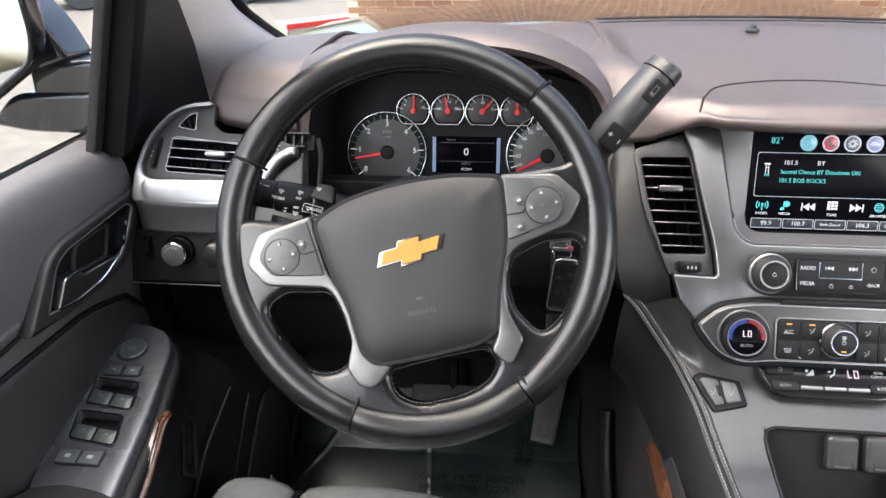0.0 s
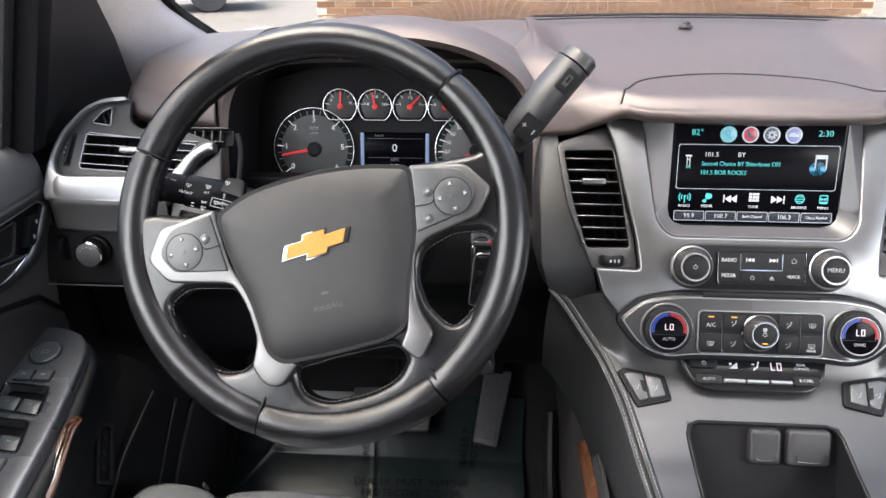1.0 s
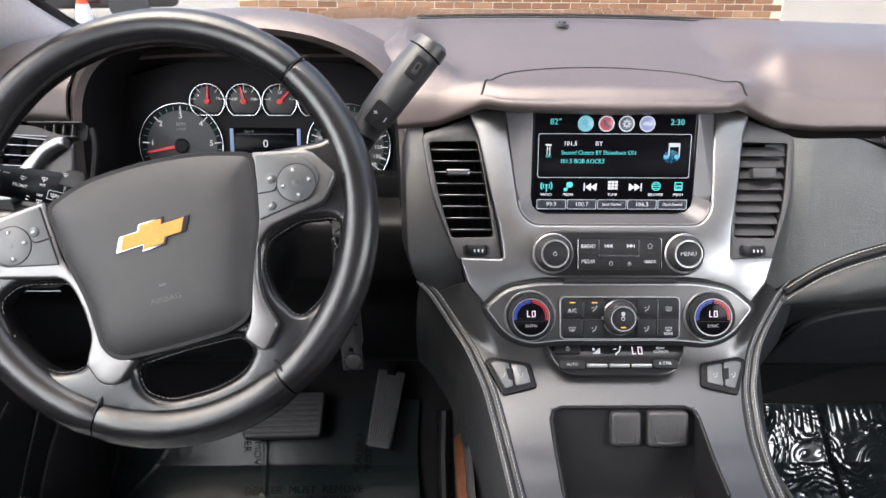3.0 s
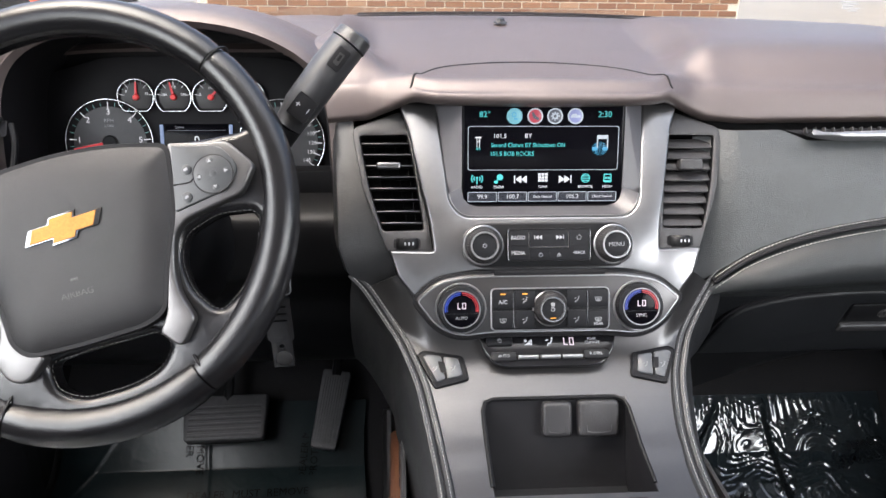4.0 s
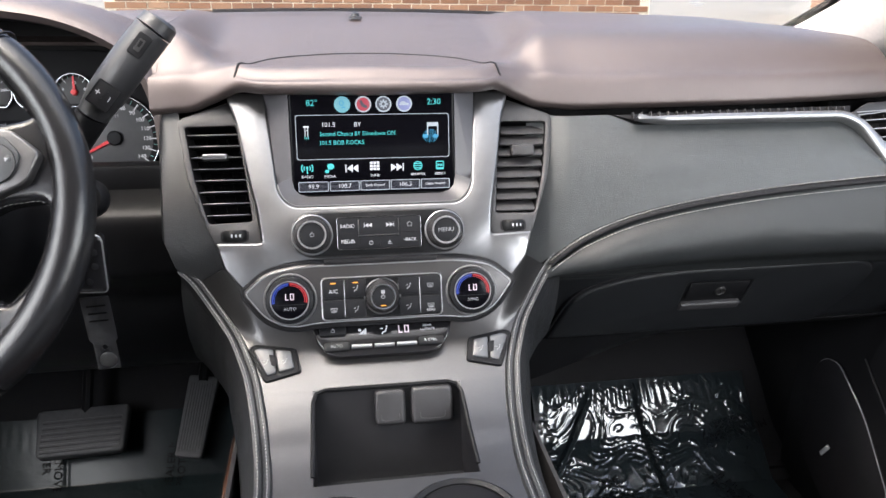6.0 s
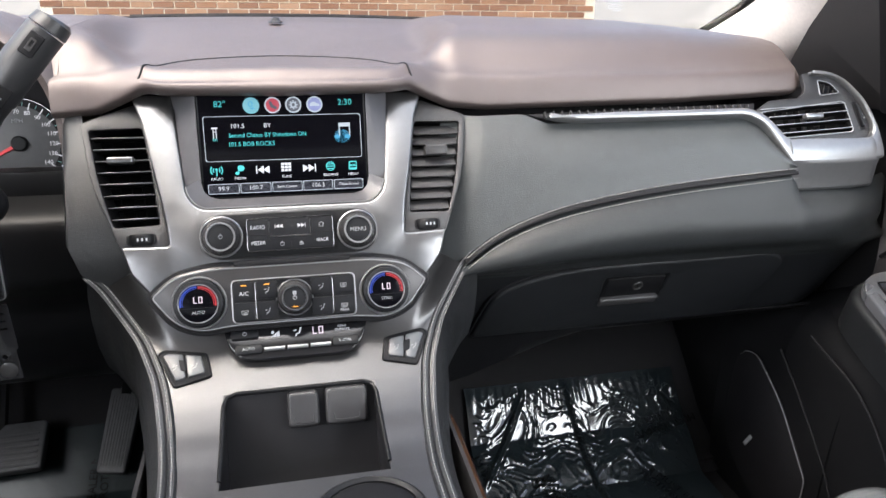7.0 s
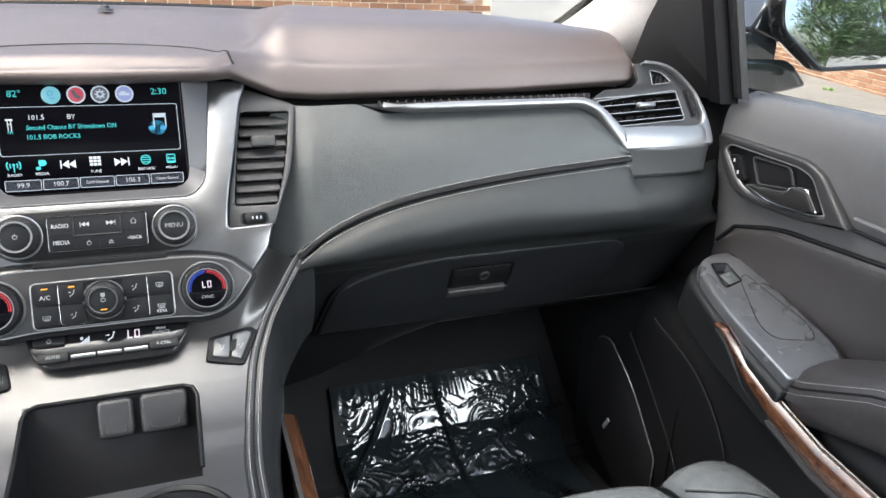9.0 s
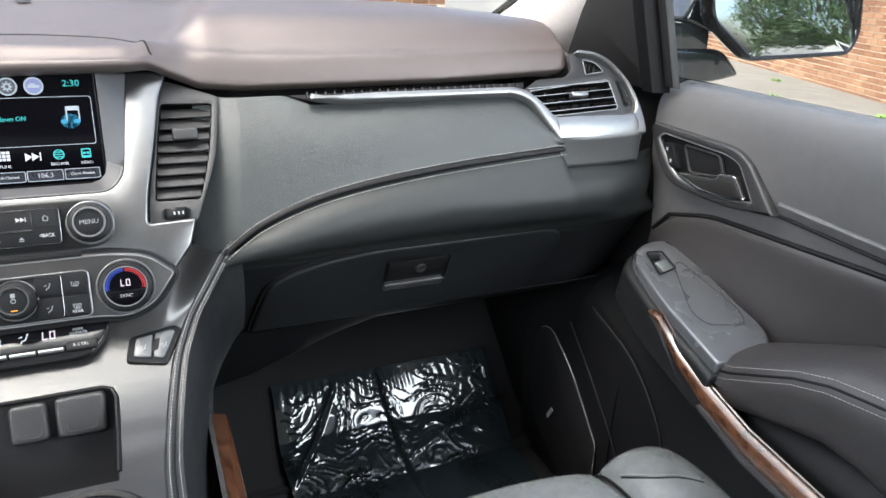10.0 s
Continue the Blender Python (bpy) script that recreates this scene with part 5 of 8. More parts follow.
def centre_stack():
    t = thing("center_stack", (0, 0.85, 1.24), "silver centre stack with touch screen, audio and climate controls", "control panel")
    m = STACK
    half = [(0.116, 0.178, 0.004), (0.158, 0.179, 0.010), (0.147, 0.150), (0.1365, 0.097, 0.02), (0.1250, 0.048, 0.02), (0.1215, 0.0150, 0.004), (0.168, 0.0165, 0.003), (0.160, -0.011, 0.004), (0.1415, -0.034, 0.004), (0.117, -0.014, 0.012), (0.083, -0.0065, 0.01)]
    inner = [(0.0905, 0.0515, 0.012), (0.1035, 0.066, 0.012)]
    loop = half + [(-p[0], *p[1:]) for p in half[::-1]] + [(-p[0], *p[1:]) for p in inner[::-1]] + inner
    out = dense(rounded(loop, 0.004, 5))
    part("bezel", bend(plate(out, (), 0.009, 0.003, 3, z0=-0.009)), SILVER, t, "satin silver surround", m)
    edge = rounded([(-0.116, 0.178), (-0.1035, 0.066, 0.012), (-0.0905, 0.0515, 0.012), (0.0905, 0.0515, 0.012), (0.1035, 0.066, 0.012), (0.116, 0.178)], 0.003, 6)
    part("bright_edge", bend(tube([Vector((p.x * 0.993, p.y + 0.0005, -0.0005)) for p in dense(edge) if p.y < 0.085][1:-1], 0.0008, 6)), TRIMSILVER, t, "thin bright edge", m)

    # screen, recessed in a dark frame
    sm = face((0, 0.899, 1.3365), 12.6)
    a = [m @ Vector((p.x * 1.03, p.y, stack_w(p.y) - 0.004)) for p in edge]
    b = [sm @ Vector((p.x * 0.0893 / lerp(p.y, (0.066, 0.178), (0.1035, 0.116)), lerp(p.y, (0.0515, 0.178), (-0.0558, 0.0575)), 0.004)) for p in edge]
    part("screen_frame", thick(loft([a, b], True), 0.003), FRAMEGREY, t, "grey sloping screen frame")
    part("screen_back", plate(rect(0, 0, 0.181, 0.113, 0.004), (), 0.002, 0.0005), DARK, t, "", sm)
    s = part("touch_screen", plate(rect(0, 0, 0.1755, 0.1075, 0.002), (), 0.004, 0.0008, z0=0.001), SCREEN, t, "lit touch screen showing the radio page", sm)
    z = 0.0053
    L = lambda x, y: at(sm, x, y, z)
    writing("figure", "82°", 0.0090, L(-0.0645, 0.0435), CYAN, s)
    writing("figure", "2:30", 0.0090, L(0.0665, 0.0435), CYAN, s)
    for n, (x, c, rim) in enumerate(((-0.0325, SCRTEAL, SCRTEAL), (-0.0101, SCRRED, SCRPALE), (0.0116, SCRDIM, SCRPALE), (0.0340, SCRVIOLET, SCRPALE))):
        d = part("icon", plate(ellipse(x, 0.0418, 0.0072, None, 28), (), 0.0003, 0.0001, z0=z - 0.0002), c, s, "round icon", sm)
        part("icon_ring", plate(ellipse(x, 0.0418, 0.0086, None, 28), [ellipse(x, 0.0418, 0.0071, None, 28)], 0.0004, 0.0001, z0=z - 0.0002), rim, s, "", sm)
        bm = bmesh.new()
        if n == 0:
            plate(ellipse(-0.0006, 0.0016, 0.0026, 0.0030, 16), [ellipse(-0.0006, 0.0016, 0.0017, 0.0021, 16)], 0.0003, 0.0001, 1, bm)
            block(0.0042, 0.0012, 0.0003, 0, at=(0.0012, -0.0030, 0.0002), bm=bm)
        elif n == 1:
            plate(rounded([(-0.0042, 0.0036), (-0.0018, 0.0046), (0.0008, 0.0002), (0.0046, -0.0020), (0.0034, -0.0046), (-0.0020, -0.0022)], 0.0008, 3), (), 0.0003, 0.0001, 1, bm)
        elif n == 2:
            plate(ellipse(0, 0, 0.0034, None, 20), [ellipse(0, 0, 0.0017, None, 16)], 0.0003, 0.0001, 1, bm)
            for q in range(8):
                b2 = [Vector((0.0030, -0.0007)), Vector((0.0048, -0.0007)), Vector((0.0048, 0.0007)), Vector((0.0030, 0.0007))]
                plate([Matrix.Rotation(q * math.pi / 4, 2) @ v for v in b2], (), 0.0003, 0.0001, 1, bm)
        else:
            plate(rounded([(-0.0052, -0.0016), (0.0052, -0.0016), (0.0050, 0.0006), (0.0022, 0.0010), (0.0008, 0.0026), (-0.0026, 0.0026), (-0.0048, 0.0008)], 0.0005, 3), (), 0.0003, 0.0001, 1, bm)
        part("icon_mark", bm, (SCRBLUE, SCRDIM, SCRPALE, SCRPALE)[n], s, "", L(x, 0.0418))
    part("box_line", plate(rect(0, 0.0075, 0.1655, 0.0475, 0.003), [rect(0, 0.0075, 0.1643, 0.0463, 0.003)], 0.0003, 0.0001, z0=z - 0.0002), SCRPALE, s, "", sm)
    writing("word", "101.5", 0.0068, L(-0.0480, 0.0205), SCRWHITE, s)
    writing("word", "BY", 0.0068, L(-0.0170, 0.0205), SCRWHITE, s)
    writing("word", "Second Chance BY Shinedown ON", 0.0066, L(-0.0170, 0.0108), CYAN, s, squeeze=0.86)
    writing("word", "101.5 BOB ROCKS", 0.0066, L(-0.0345, 0.0015), CYAN, s, squeeze=0.92)
    bm = bmesh.new()
    for dx, dy, w, h in ((0, 0.004, 0.0065, 0.0016), (-0.0014, -0.002, 0.0008, 0.010), (0.0014, -0.002, 0.0008, 0.010), (0, 0.0, 0.0026, 0.0008)):
        block(w, h, 0.0002, 0, at=(dx, dy, 0), bm=bm)
    part("icon_mark", bm, SCRWHITE, s, "", L(-0.0715, 0.015))
    writing("word", "FM", 0.0040, L(-0.0715, 0.0068), CYAN, s)
    bm = bmesh.new()
    block(0.0125, 0.0042, 0.0002, 0, at=(0, 0.0060, 0), bm=bm)
    for dx in (-0.0056, 0.0056):
        block(0.0013, 0.0150, 0.0002, 0, at=(dx, 0.0006, 0), bm=bm)
    part("note_mark", bm, SCRPALE, s, "", L(0.0648, 0.0135))
    for dx in (-0.0082, 0.0030):
        part("note_head", plate(ellipse(dx, -0.0068, 0.0032, 0.0022, 16), (), 0.0003, 0.0001, 1), SCRBLUE, s, "", L(0.0648, 0.0135))
    for n, (rx, ry, c) in enumerate(((0.0125, 0.0108, HALO2), (0.0085, 0.0074, HALO1))):
        part("note_glow", plate(ellipse(0.0620, 0.0070, rx, ry, 28), (), 0.0002, 0.00005, z0=z - 0.0006 + 0.0001 * n), c, s, "", sm)
    for k, (x, w) in enumerate(((-0.0725, "RADIO"), (-0.0485, "MEDIA"), (-0.024, ""), (0.0, "TUNE"), (0.024, ""), (0.0475, "BROWSE"), (0.0720, "MENU"))):
        bm = bmesh.new()
        if k in (2, 4):
            sg = -1 if k == 2 else 1
            for dx in (-0.003, 0.003):
                plate(rounded([(dx - 0.0032 * sg, 0.0042), (dx + 0.0032 * sg, 0), (dx - 0.0032 * sg, -0.0042)], 0.0003, 2), (), 0.0003, 0.0001, 1, bm)
            block(0.0012, 0.0084, 0.0003, 0, at=(0.0072 * sg, 0, 0), bm=bm)
        elif k == 3:
            for i in (-1, 0, 1):
                for j in (-1, 0, 1):
                    block(0.0030, 0.0026, 0.0003, 0, at=(i * 0.0037, j * 0.0033 + 0.002, 0), bm=bm)
        elif k == 0:
            for sg in (-1, 1):
                for rr in (0.0040, 0.0066):
                    arc = [Vector((sg * v.x, v.y + 0.001)) for v in ellipse(0, 0, rr, None, 8, -40, 40) + ellipse(0, 0, rr - 0.0012, None, 8, -40, 40)[::-1]]
                    plate(arc, (), 0.0003, 0.0001, 1, bm)
            plate(ellipse(0, 0.0018, 0.0013, None, 12), (), 0.0003, 0.0001, 1, bm)
            block(0.0012, 0.0060, 0.0003, 0, at=(0, -0.0022, 0), bm=bm)
        elif k == 1:
            plate(ellipse(0.0012, 0.0024, 0.0036, 0.0032, 18), (), 0.0003, 0.0001, 1, bm)
            plate(ellipse(-0.0030, -0.0028, 0.0022, 0.0018, 14), (), 0.0003, 0.0001, 1, bm)
            block(0.0010, 0.0080, 0.0003, 0, at=(-0.0014, 0.0012, 0.0002), bm=bm)
        elif k == 5:
            plate(ellipse(0, 0.001, 0.0050, None, 22), [ellipse(0, 0.001, 0.0041, None, 22)], 0.0003, 0.0001, 1, bm)
            for yy, ww in ((0.0034, 0.0070), (0.0010, 0.0086), (-0.0014, 0.0070)):
                block(ww, 0.0010, 0.0003, 0, at=(0, yy, 0), bm=bm)
        else:
            plate(rect(0, 0.001, 0.0088, 0.0094, 0.0014), [rect(0, 0.0016, 0.0066, 0.0060, 0.0006)], 0.0003, 0.0001, 1, bm)
            for xx in (-0.0016, 0.0016):
                block(0.0022, 0.0024, 0.0003, 0, at=(xx, 0.0012, 0), bm=bm)
        tagged(part("icon", bm, CYAN if k in (0, 1, 5, 6) else SCRWHITE, s, "", L(x, -0.0262)), kind="stuff")
        if w:
            writing("word", w, 0.0041, L(x, -0.0345), SCRWHITE, s)
    for x, w in ((-0.0665, "99.9"), (-0.0332, "100.7"), (0.0, ""), (0.0332, "106.3"), (0.0665, "")):
        part("preset_fill", plate(rect(x, -0.0452, 0.0308, 0.0094, 0.001), (), 0.0001, 0.00003, z0=z - 0.0004), KEYFILL, s, "", sm)
        part("preset", plate(rect(x, -0.0452, 0.0322, 0.0108, 0.0015), [rect(x, -0.0452, 0.0308, 0.0094, 0.001)], 0.0003, 0.0001, z0=z - 0.0002), SCRPALE, s, "", sm)
        if w:
            writing("figure", w, 0.0066, L(x, -0.0452), SCRWHITE, s)
        else:
            writing("word", "Earth Channel" if x < 0.03 else "Classic Rewind", 0.0042, L(x, -0.0452), SCRWHITE, s, squeeze=0.86)

    # audio row: gloss panel, two knobs, keys
    z0 = -0.0135
    ap = rounded([(-0.0745, 0.0435, 0.02), (0.0745, 0.0435, 0.02), (0.0895, 0.034, 0.014), (0.0895, 0.008, 0.014), (0.0745, -0.0015, 0.02), (-0.0745, -0.0015, 0.02), (-0.0895, 0.008, 0.014), (-0.0895, 0.034, 0.014)], 0.01, 6)
    part("audio_surround", plate(inset(ap if area(ap) > 0 else ap[::-1], -0.0016), (), 0.004, 0.0018, z0=z0), BRUSH, t, "brushed rim", m)
    p = part("audio_panel", plate(ap, (), 0.005, 0.001, z0=z0), DARK, t, "black audio panel", m)
    for x in (-0.0695, 0.0695):
        knob(p, m, x, 0.021, z0 + 0.004, 0.0178, "MENU" if x > 0 else "")
    z1 = z0 + 0.0065
    part("key_block", plate(rect(0, 0.021, 0.087, 0.033, 0.003), (), 0.003, 0.0008, z0=z0 + 0.0045), BUTTON, p, "", m)
    part("key_rim", plate(rect(0, 0.021, 0.0885, 0.0345, 0.0035), [rect(0, 0.021, 0.0872, 0.0332, 0.003)], 0.0035, 0.0003, z0=z0 + 0.0045), DARKCHROME, p, "", m)
    part("bright_bracket", tube([(-0.0215, 0.035, z1 + 0.001), (-0.0215, 0.0185, z1 + 0.001), (0.0205, 0.0185, z1 + 0.001), (0.0205, 0.035, z1 + 0.001)], 0.0009, 6), CHROME, p, "bright bracket", m)
    for x0, y0, x1, y1 in ((-0.043, 0.021, -0.022, 0.021), (0.021, 0.021, 0.043, 0.021), (-0.021, 0.006, -0.021, 0.018), (0.0, 0.006, 0.0, 0.013)):
        part("groove", tube([(x0, y0, z1 + 0.0011), (x1, y1, z1 + 0.0011)], 0.0004, 5), BLACK, p, "", m)
    for x, y, w, sz in ((-0.033, 0.0285, "RADIO", 0.0058), (-0.033, 0.0125, "MEDIA", 0.0058), (0.032, 0.0125, "<BACK", 0.0050)):
        writing("word", w, sz, at(m, x, y, z1 + 0.0014), PRINT, p, squeeze=0.85)
    for sg in (-1, 1):
        bm = bmesh.new()
        for dx in (-0.0018, 0.0018):
            plate(rounded([(dx - 0.0018 * sg, 0.0022), (dx + 0.0018 * sg, 0), (dx - 0.0018 * sg, -0.0022)], 0.0001, 2), (), 0.0003, 0.0001, 1, bm)
        block(0.0006, 0.0044, 0.0003, 0, at=(sg * 0.0042, 0, 0), bm=bm)
        tagged(part("symbol", bm, PRINT, p, "", at(m, sg * 0.0112, 0.029, z1 + 0.0012)), kind="stuff")
    for x, y, k in ((0.032, 0.029, 3), (-0.009, 0.0105, 2), (0.0105, 0.0105, 4)):
        icon_bars(p, at(m, 0, 0, z1 + 0.0013), x, y, GREYPRINT, k)

    # slot between the rows
    part("disc_slot", plate(rect(0, -0.0075, 0.118, 0.0050, 0.001), (), 0.0014, 0.0004, z0=-0.0040), BLACK, t, "dark disc slot", m)

    # climate pod
    pod = rounded([(-0.1445, -0.036, 0.008), (-0.119, -0.0145, 0.012), (-0.083, -0.008, 0.02), (0.083, -0.008, 0.02), (0.119, -0.0145, 0.012), (0.1445, -0.036, 0.008), (0.121, -0.067, 0.016), (0.095, -0.0775, 0.02), (0.066, -0.0735, 0.02), (-0.066, -0.0735, 0.02), (-0.095, -0.0775, 0.02), (-0.121, -0.067, 0.016)], 0.01, 7)
    part("pod_gap", plate(inset(pod if area(pod) > 0 else pod[::-1], -0.0026), (), 0.012, 0.001, 2, z0=-0.0185), BLACK, t, "", m)
    pd = part("climate_pod", plate(pod, (), 0.016, 0.0045, 3, z0=-0.020), BRUSH, t, "brushed grey climate pod", m)
    # highlight along the pod's bevel, modelled as a thin paler ring
    ring = inset(pod if area(pod) > 0 else pod[::-1], 0.0036)
    part("pod_highlight", tube([Vector((p.x, p.y, -0.0043)) for p in dense(ring)], 0.0009, 6, True), KNOBRING, t, "pale line drawn as the pod's bevel highlight", m)
    z2 = -0.0055
    for x in (-0.0945, 0.0945):
        temp_knob(pd, m, x, -0.0445, z2, "AUTO" if x < 0 else "SYNC")
    hv = part("climate_keys", plate(rect(0, -0.0462, 0.124, 0.0425, 0.005), (), 0.0045, 0.001, z0=z2), DARK, pd, "black climate keys", m)
    part("key_rim", plate(rect(0, -0.0462, 0.1265, 0.045, 0.006), [rect(0, -0.0462, 0.124, 0.0425, 0.005)], 0.0046, 0.0008, z0=z2), KNOBRING, pd, "", m)
    zz = z2 + 0.0044
    for x, y, w, h in ((-0.0505, -0.0355, 0.021, 0.0185), (-0.0505, -0.0568, 0.021, 0.0185), (0.0505, -0.0355, 0.021, 0.0185), (0.0505, -0.0568, 0.021, 0.0185), (-0.0275, -0.0355, 0.021, 0.0185), (-0.0275, -0.0568, 0.021, 0.0185), (0.0275, -0.0355, 0.021, 0.0185), (0.0275, -0.0568, 0.021, 0.0185)):
        part("key", plate(rect(x, y, w, h, 0.0015), (), 0.0014, 0.0005, z0=zz), BUTTON, hv, "", m)
        if (x, y) != (-0.0505, -0.0355):
            icon_bars(hv, at(m, 0, 0, zz + 0.0016), x, y - 0.001, GREYPRINT, 0 if abs(x) < 0.03 else 1)
    writing("word", "A/C", 0.0058, at(m, -0.0505, -0.0385, zz + 0.0016), PRINT, hv)
    writing("word", "REAR", 0.0040, at(m, 0.0505, -0.0625, zz + 0.0016), PRINT, hv)
    for x in (-0.0505, -0.0275):
        part("indicator", plate(rect(x, -0.0300, 0.0055, 0.0013, 0.0003), (), 0.0003, 0.0001, z0=zz + 0.0015), AMBER, hv, "amber indicator lamp", m)
    k = knob(hv, m, 0, -0.0455, z2 + 0.003, 0.0160, "", DIALRING)
    bm = bmesh.new()
    for a in range(4):
        plate(ellipse(0.0013 * math.cos(a * 1.571 + 0.78), 0.0013 * math.sin(a * 1.571 + 0.78), 0.0011, None, 10), (), 0.0003, 0.0001, 1, bm)
    part("fan_mark", bm, GREYPRINT, k, "", at(m, 0, -0.0405, z2 + 0.0163))
    part("key_group_rim", plate(rect(0, -0.0462, 0.079, 0.0405, 0.004), [rect(0, -0.0462, 0.0778, 0.0393, 0.0035)], 0.0016, 0.0003, z0=z2 + 0.0044), DARKCHROME, hv, "thin bright line", m)
    part("indicator", plate(rect(0, -0.0545, 0.0055, 0.0011, 0.0003), (), 0.0003, 0.0001, z0=z2 + 0.0172), AMBER, hv, "amber indicator lamp", m)

    # rear climate panel on the ramp below
    rm = face((0, 0.797, 1.1500), 50)
    rp = rounded([(-0.0745, 0.018, 0.004), (0.0745, 0.018, 0.004), (0.070, 0.0, 0.006), (0.0585, -0.0155, 0.008), (0.045, -0.0185, 0.004), (-0.045, -0.0185, 0.004), (-0.0585, -0.0155, 0.008), (-0.070, 0.0, 0.006)], 0.006, 5)
    r = part("rear_climate_panel", plate(rp, (), 0.008, 0.002, 3, z0=-0.004), PIANO, t, "gloss black rear climate panel", rm)
    for x, y, w in ((-0.053, 0.0095, 0.028), (-0.0495, -0.0075, 0.027), (0.0495, -0.0065, 0.027)):
        part("key", plate(rect(x, y, w, 0.0098, 0.003), (), 0.003, 0.001, z0=0.004), BUTTON, r, "", rm)
    writing("word", "AUTO", 0.0045, at(rm, -0.0495, -0.0075, 0.0073), GREYPRINT, r)
    icon_bars(r, at(rm, 0, 0, 0.0073), -0.053, 0.0095, GREYPRINT, 2)
    writing("word", "R CTRL", 0.0042, at(rm, 0.0490, -0.0065, 0.0073), PRINT, r)
    writing("word", "REAR\nCLIMATE", 0.0040, at(rm, 0.047, 0.0090, 0.0043), PRINT, r)
    for x in (-0.0235, 0.0, 0.0235):
        part("toggle", tube([(x - 0.0105, -0.0088, 0.0065), (x + 0.0105, -0.0088, 0.0065)], 0.0024, 10), KNOBRING, r, "chrome toggle bar", rm)
    segment_lo(r, at(rm, 0.0215, 0.0085, 0.0043), 0.0085)
    icon_bars(r, at(rm, 0, 0, 0.0043) @ Matrix.Diagonal((1.5, 1.5, 1, 1)), -0.0145, 0.0055, SCRWHITE, 5)
    icon_bars(r, at(rm, 0, 0, 0.0043) @ Matrix.Diagonal((1.5, 1.5, 1, 1)), 0.0005, 0.0055, SCRWHITE, 0)


def knob(parent, m, x, y, z, r, word, ring=None):
    mm = at(m, x, y, z)
    part("knob_collar", lathe([(r * 1.20, 0.0), (r * 1.20, 0.0016), (r * 1.14, 0.0026), (r * 1.10, 0.0014)], 48), KNOBRING, parent, "satin chrome collar", mm)
    k = part("knob", lathe([(r * 1.08, 0), (r * 1.08, 0.003), (r * 1.02, 0.0045), (r * 0.90, 0.0122), (r * 0.84, 0.0136), (r * 0.72, 0.0136), (r * 0.70, 0.0120)], 40), SOFT, parent, "ribbed charcoal knob", mm)
    part("knob_face", plate(ellipse(0, 0, r * 0.71, None, 32), (), 0.001, 0.0003, z0=0.0122), BUTTON, k, "", mm)
    part("knob_ring", lathe([(r * 0.83, 0.0130), (r * 0.815, 0.0146), (r * 0.745, 0.0146), (r * 0.72, 0.0130), (r * 0.71, 0.0105)], 40), ring or KNOBRING, k, "bright ring", mm)
    bm = bmesh.new()
    for i in range(44):
        a = 2 * math.pi * i / 44
        c, s = math.cos(a), math.sin(a)
        tube([(r * 1.00 * c, r * 1.00 * s, 0.0055), (r * 0.91 * c, r * 0.91 * s, 0.0118)], 0.00050, 4, bm=bm)
    tagged(part("grip_ribs", bm, SOFT, k, "", mm), kind="stuff")
    if word:
        writing("word", word, 0.0062, at(mm, 0, 0, 0.0133), GREYPRINT, k)
    else:
        icon_bars(k, at(mm, 0, 0, 0.0133), 0, 0, GREYPRINT, 2)
    return k


def segment_lo(parent, m, h):
    """The letters LO in lit segments, as high as h."""
    bm = bmesh.new()
    w, s = h * 0.52, h * 0.13
    for x, y, sx, sy in ((-w * 1.12, 0, s, h), (-w * 0.72, -h / 2 + s / 2, w * 0.8, s), (w * 0.30, 0, s, h), (w * 1.15, 0, s, h), (w * 0.72, h / 2 - s / 2, w * 0.8, s), (w * 0.72, -h / 2 + s / 2, w * 0.8, s)):
        block(sx, sy, 0.0003, 0, at=(x, y, 0), bm=bm)
    part("figure", bm, SCRPINK, parent, "", m)


def temp_knob(parent, m, x, y, z, word):
    mm = at(m, x, y, z)
    r = 0.0242
    part("knob_seat", lathe([(r * 1.13, 0), (r * 1.12, 0.0024), (r * 1.08, 0.0042), (r * 1.04, 0.0040), (r * 1.0, 0.0012)], 48), KNOBRING, parent, "satin seat ring", mm)
    part("knob_ring", lathe([(r * 0.815, 0.0128), (r * 0.805, 0.0140), (r * 0.785, 0.0140), (r * 0.775, 0.0128), (r * 0.77, 0.0110)], 48), KNOBRING, parent, "bright ring", mm)
    k = part("knob", lathe([(r, 0), (r, 0.010), (r * 0.97, 0.0122), (r * 0.90, 0.0130), (r * 0.80, 0.0134), (r * 0.77, 0.0124), (0.0005, 0.0122)], 48), BUTTON, parent, "black temperature knob", mm)
    bm = bmesh.new()
    for i in range(56):
        q = 2 * math.pi * i / 56
        block(0.0007, 0.0007, 0.0080, 0, at=(r * 1.002 * math.cos(q), r * 1.002 * math.sin(q), 0.0058), bm=bm)
    tagged(part("grip_ribs", bm, SOFT, k, "", mm), kind="stuff")
    part("display", plate(ellipse(0, 0, r * 0.765, None, 40), (), 0.0008, 0.0002, z0=0.0122), SCREEN, k, "dark knob display", mm)
    for a0, a1, c in ((92, 190, DIALBLUE), (-10, 88, DIALRED)):
        for ro, ri in ((0.735, 0.665), (0.635, 0.61)):
            arc = ellipse(0, 0, r * ro, None, 18, a0, a1) + ellipse(0, 0, r * ri, None, 18, a0, a1)[::-1]
            part("scale", plate(arc, (), 0.0003, 0.0001, 1, z0=0.0131), c, k, "lit scale", mm)
    segment_lo(k, at(mm, 0, 0.0036, 0.0134), 0.0066)
    part("divider", block(r * 1.5, 0.0005, 0.0003, 0), BLACK, k, "", at(mm, 0, -0.0045, 0.0133))
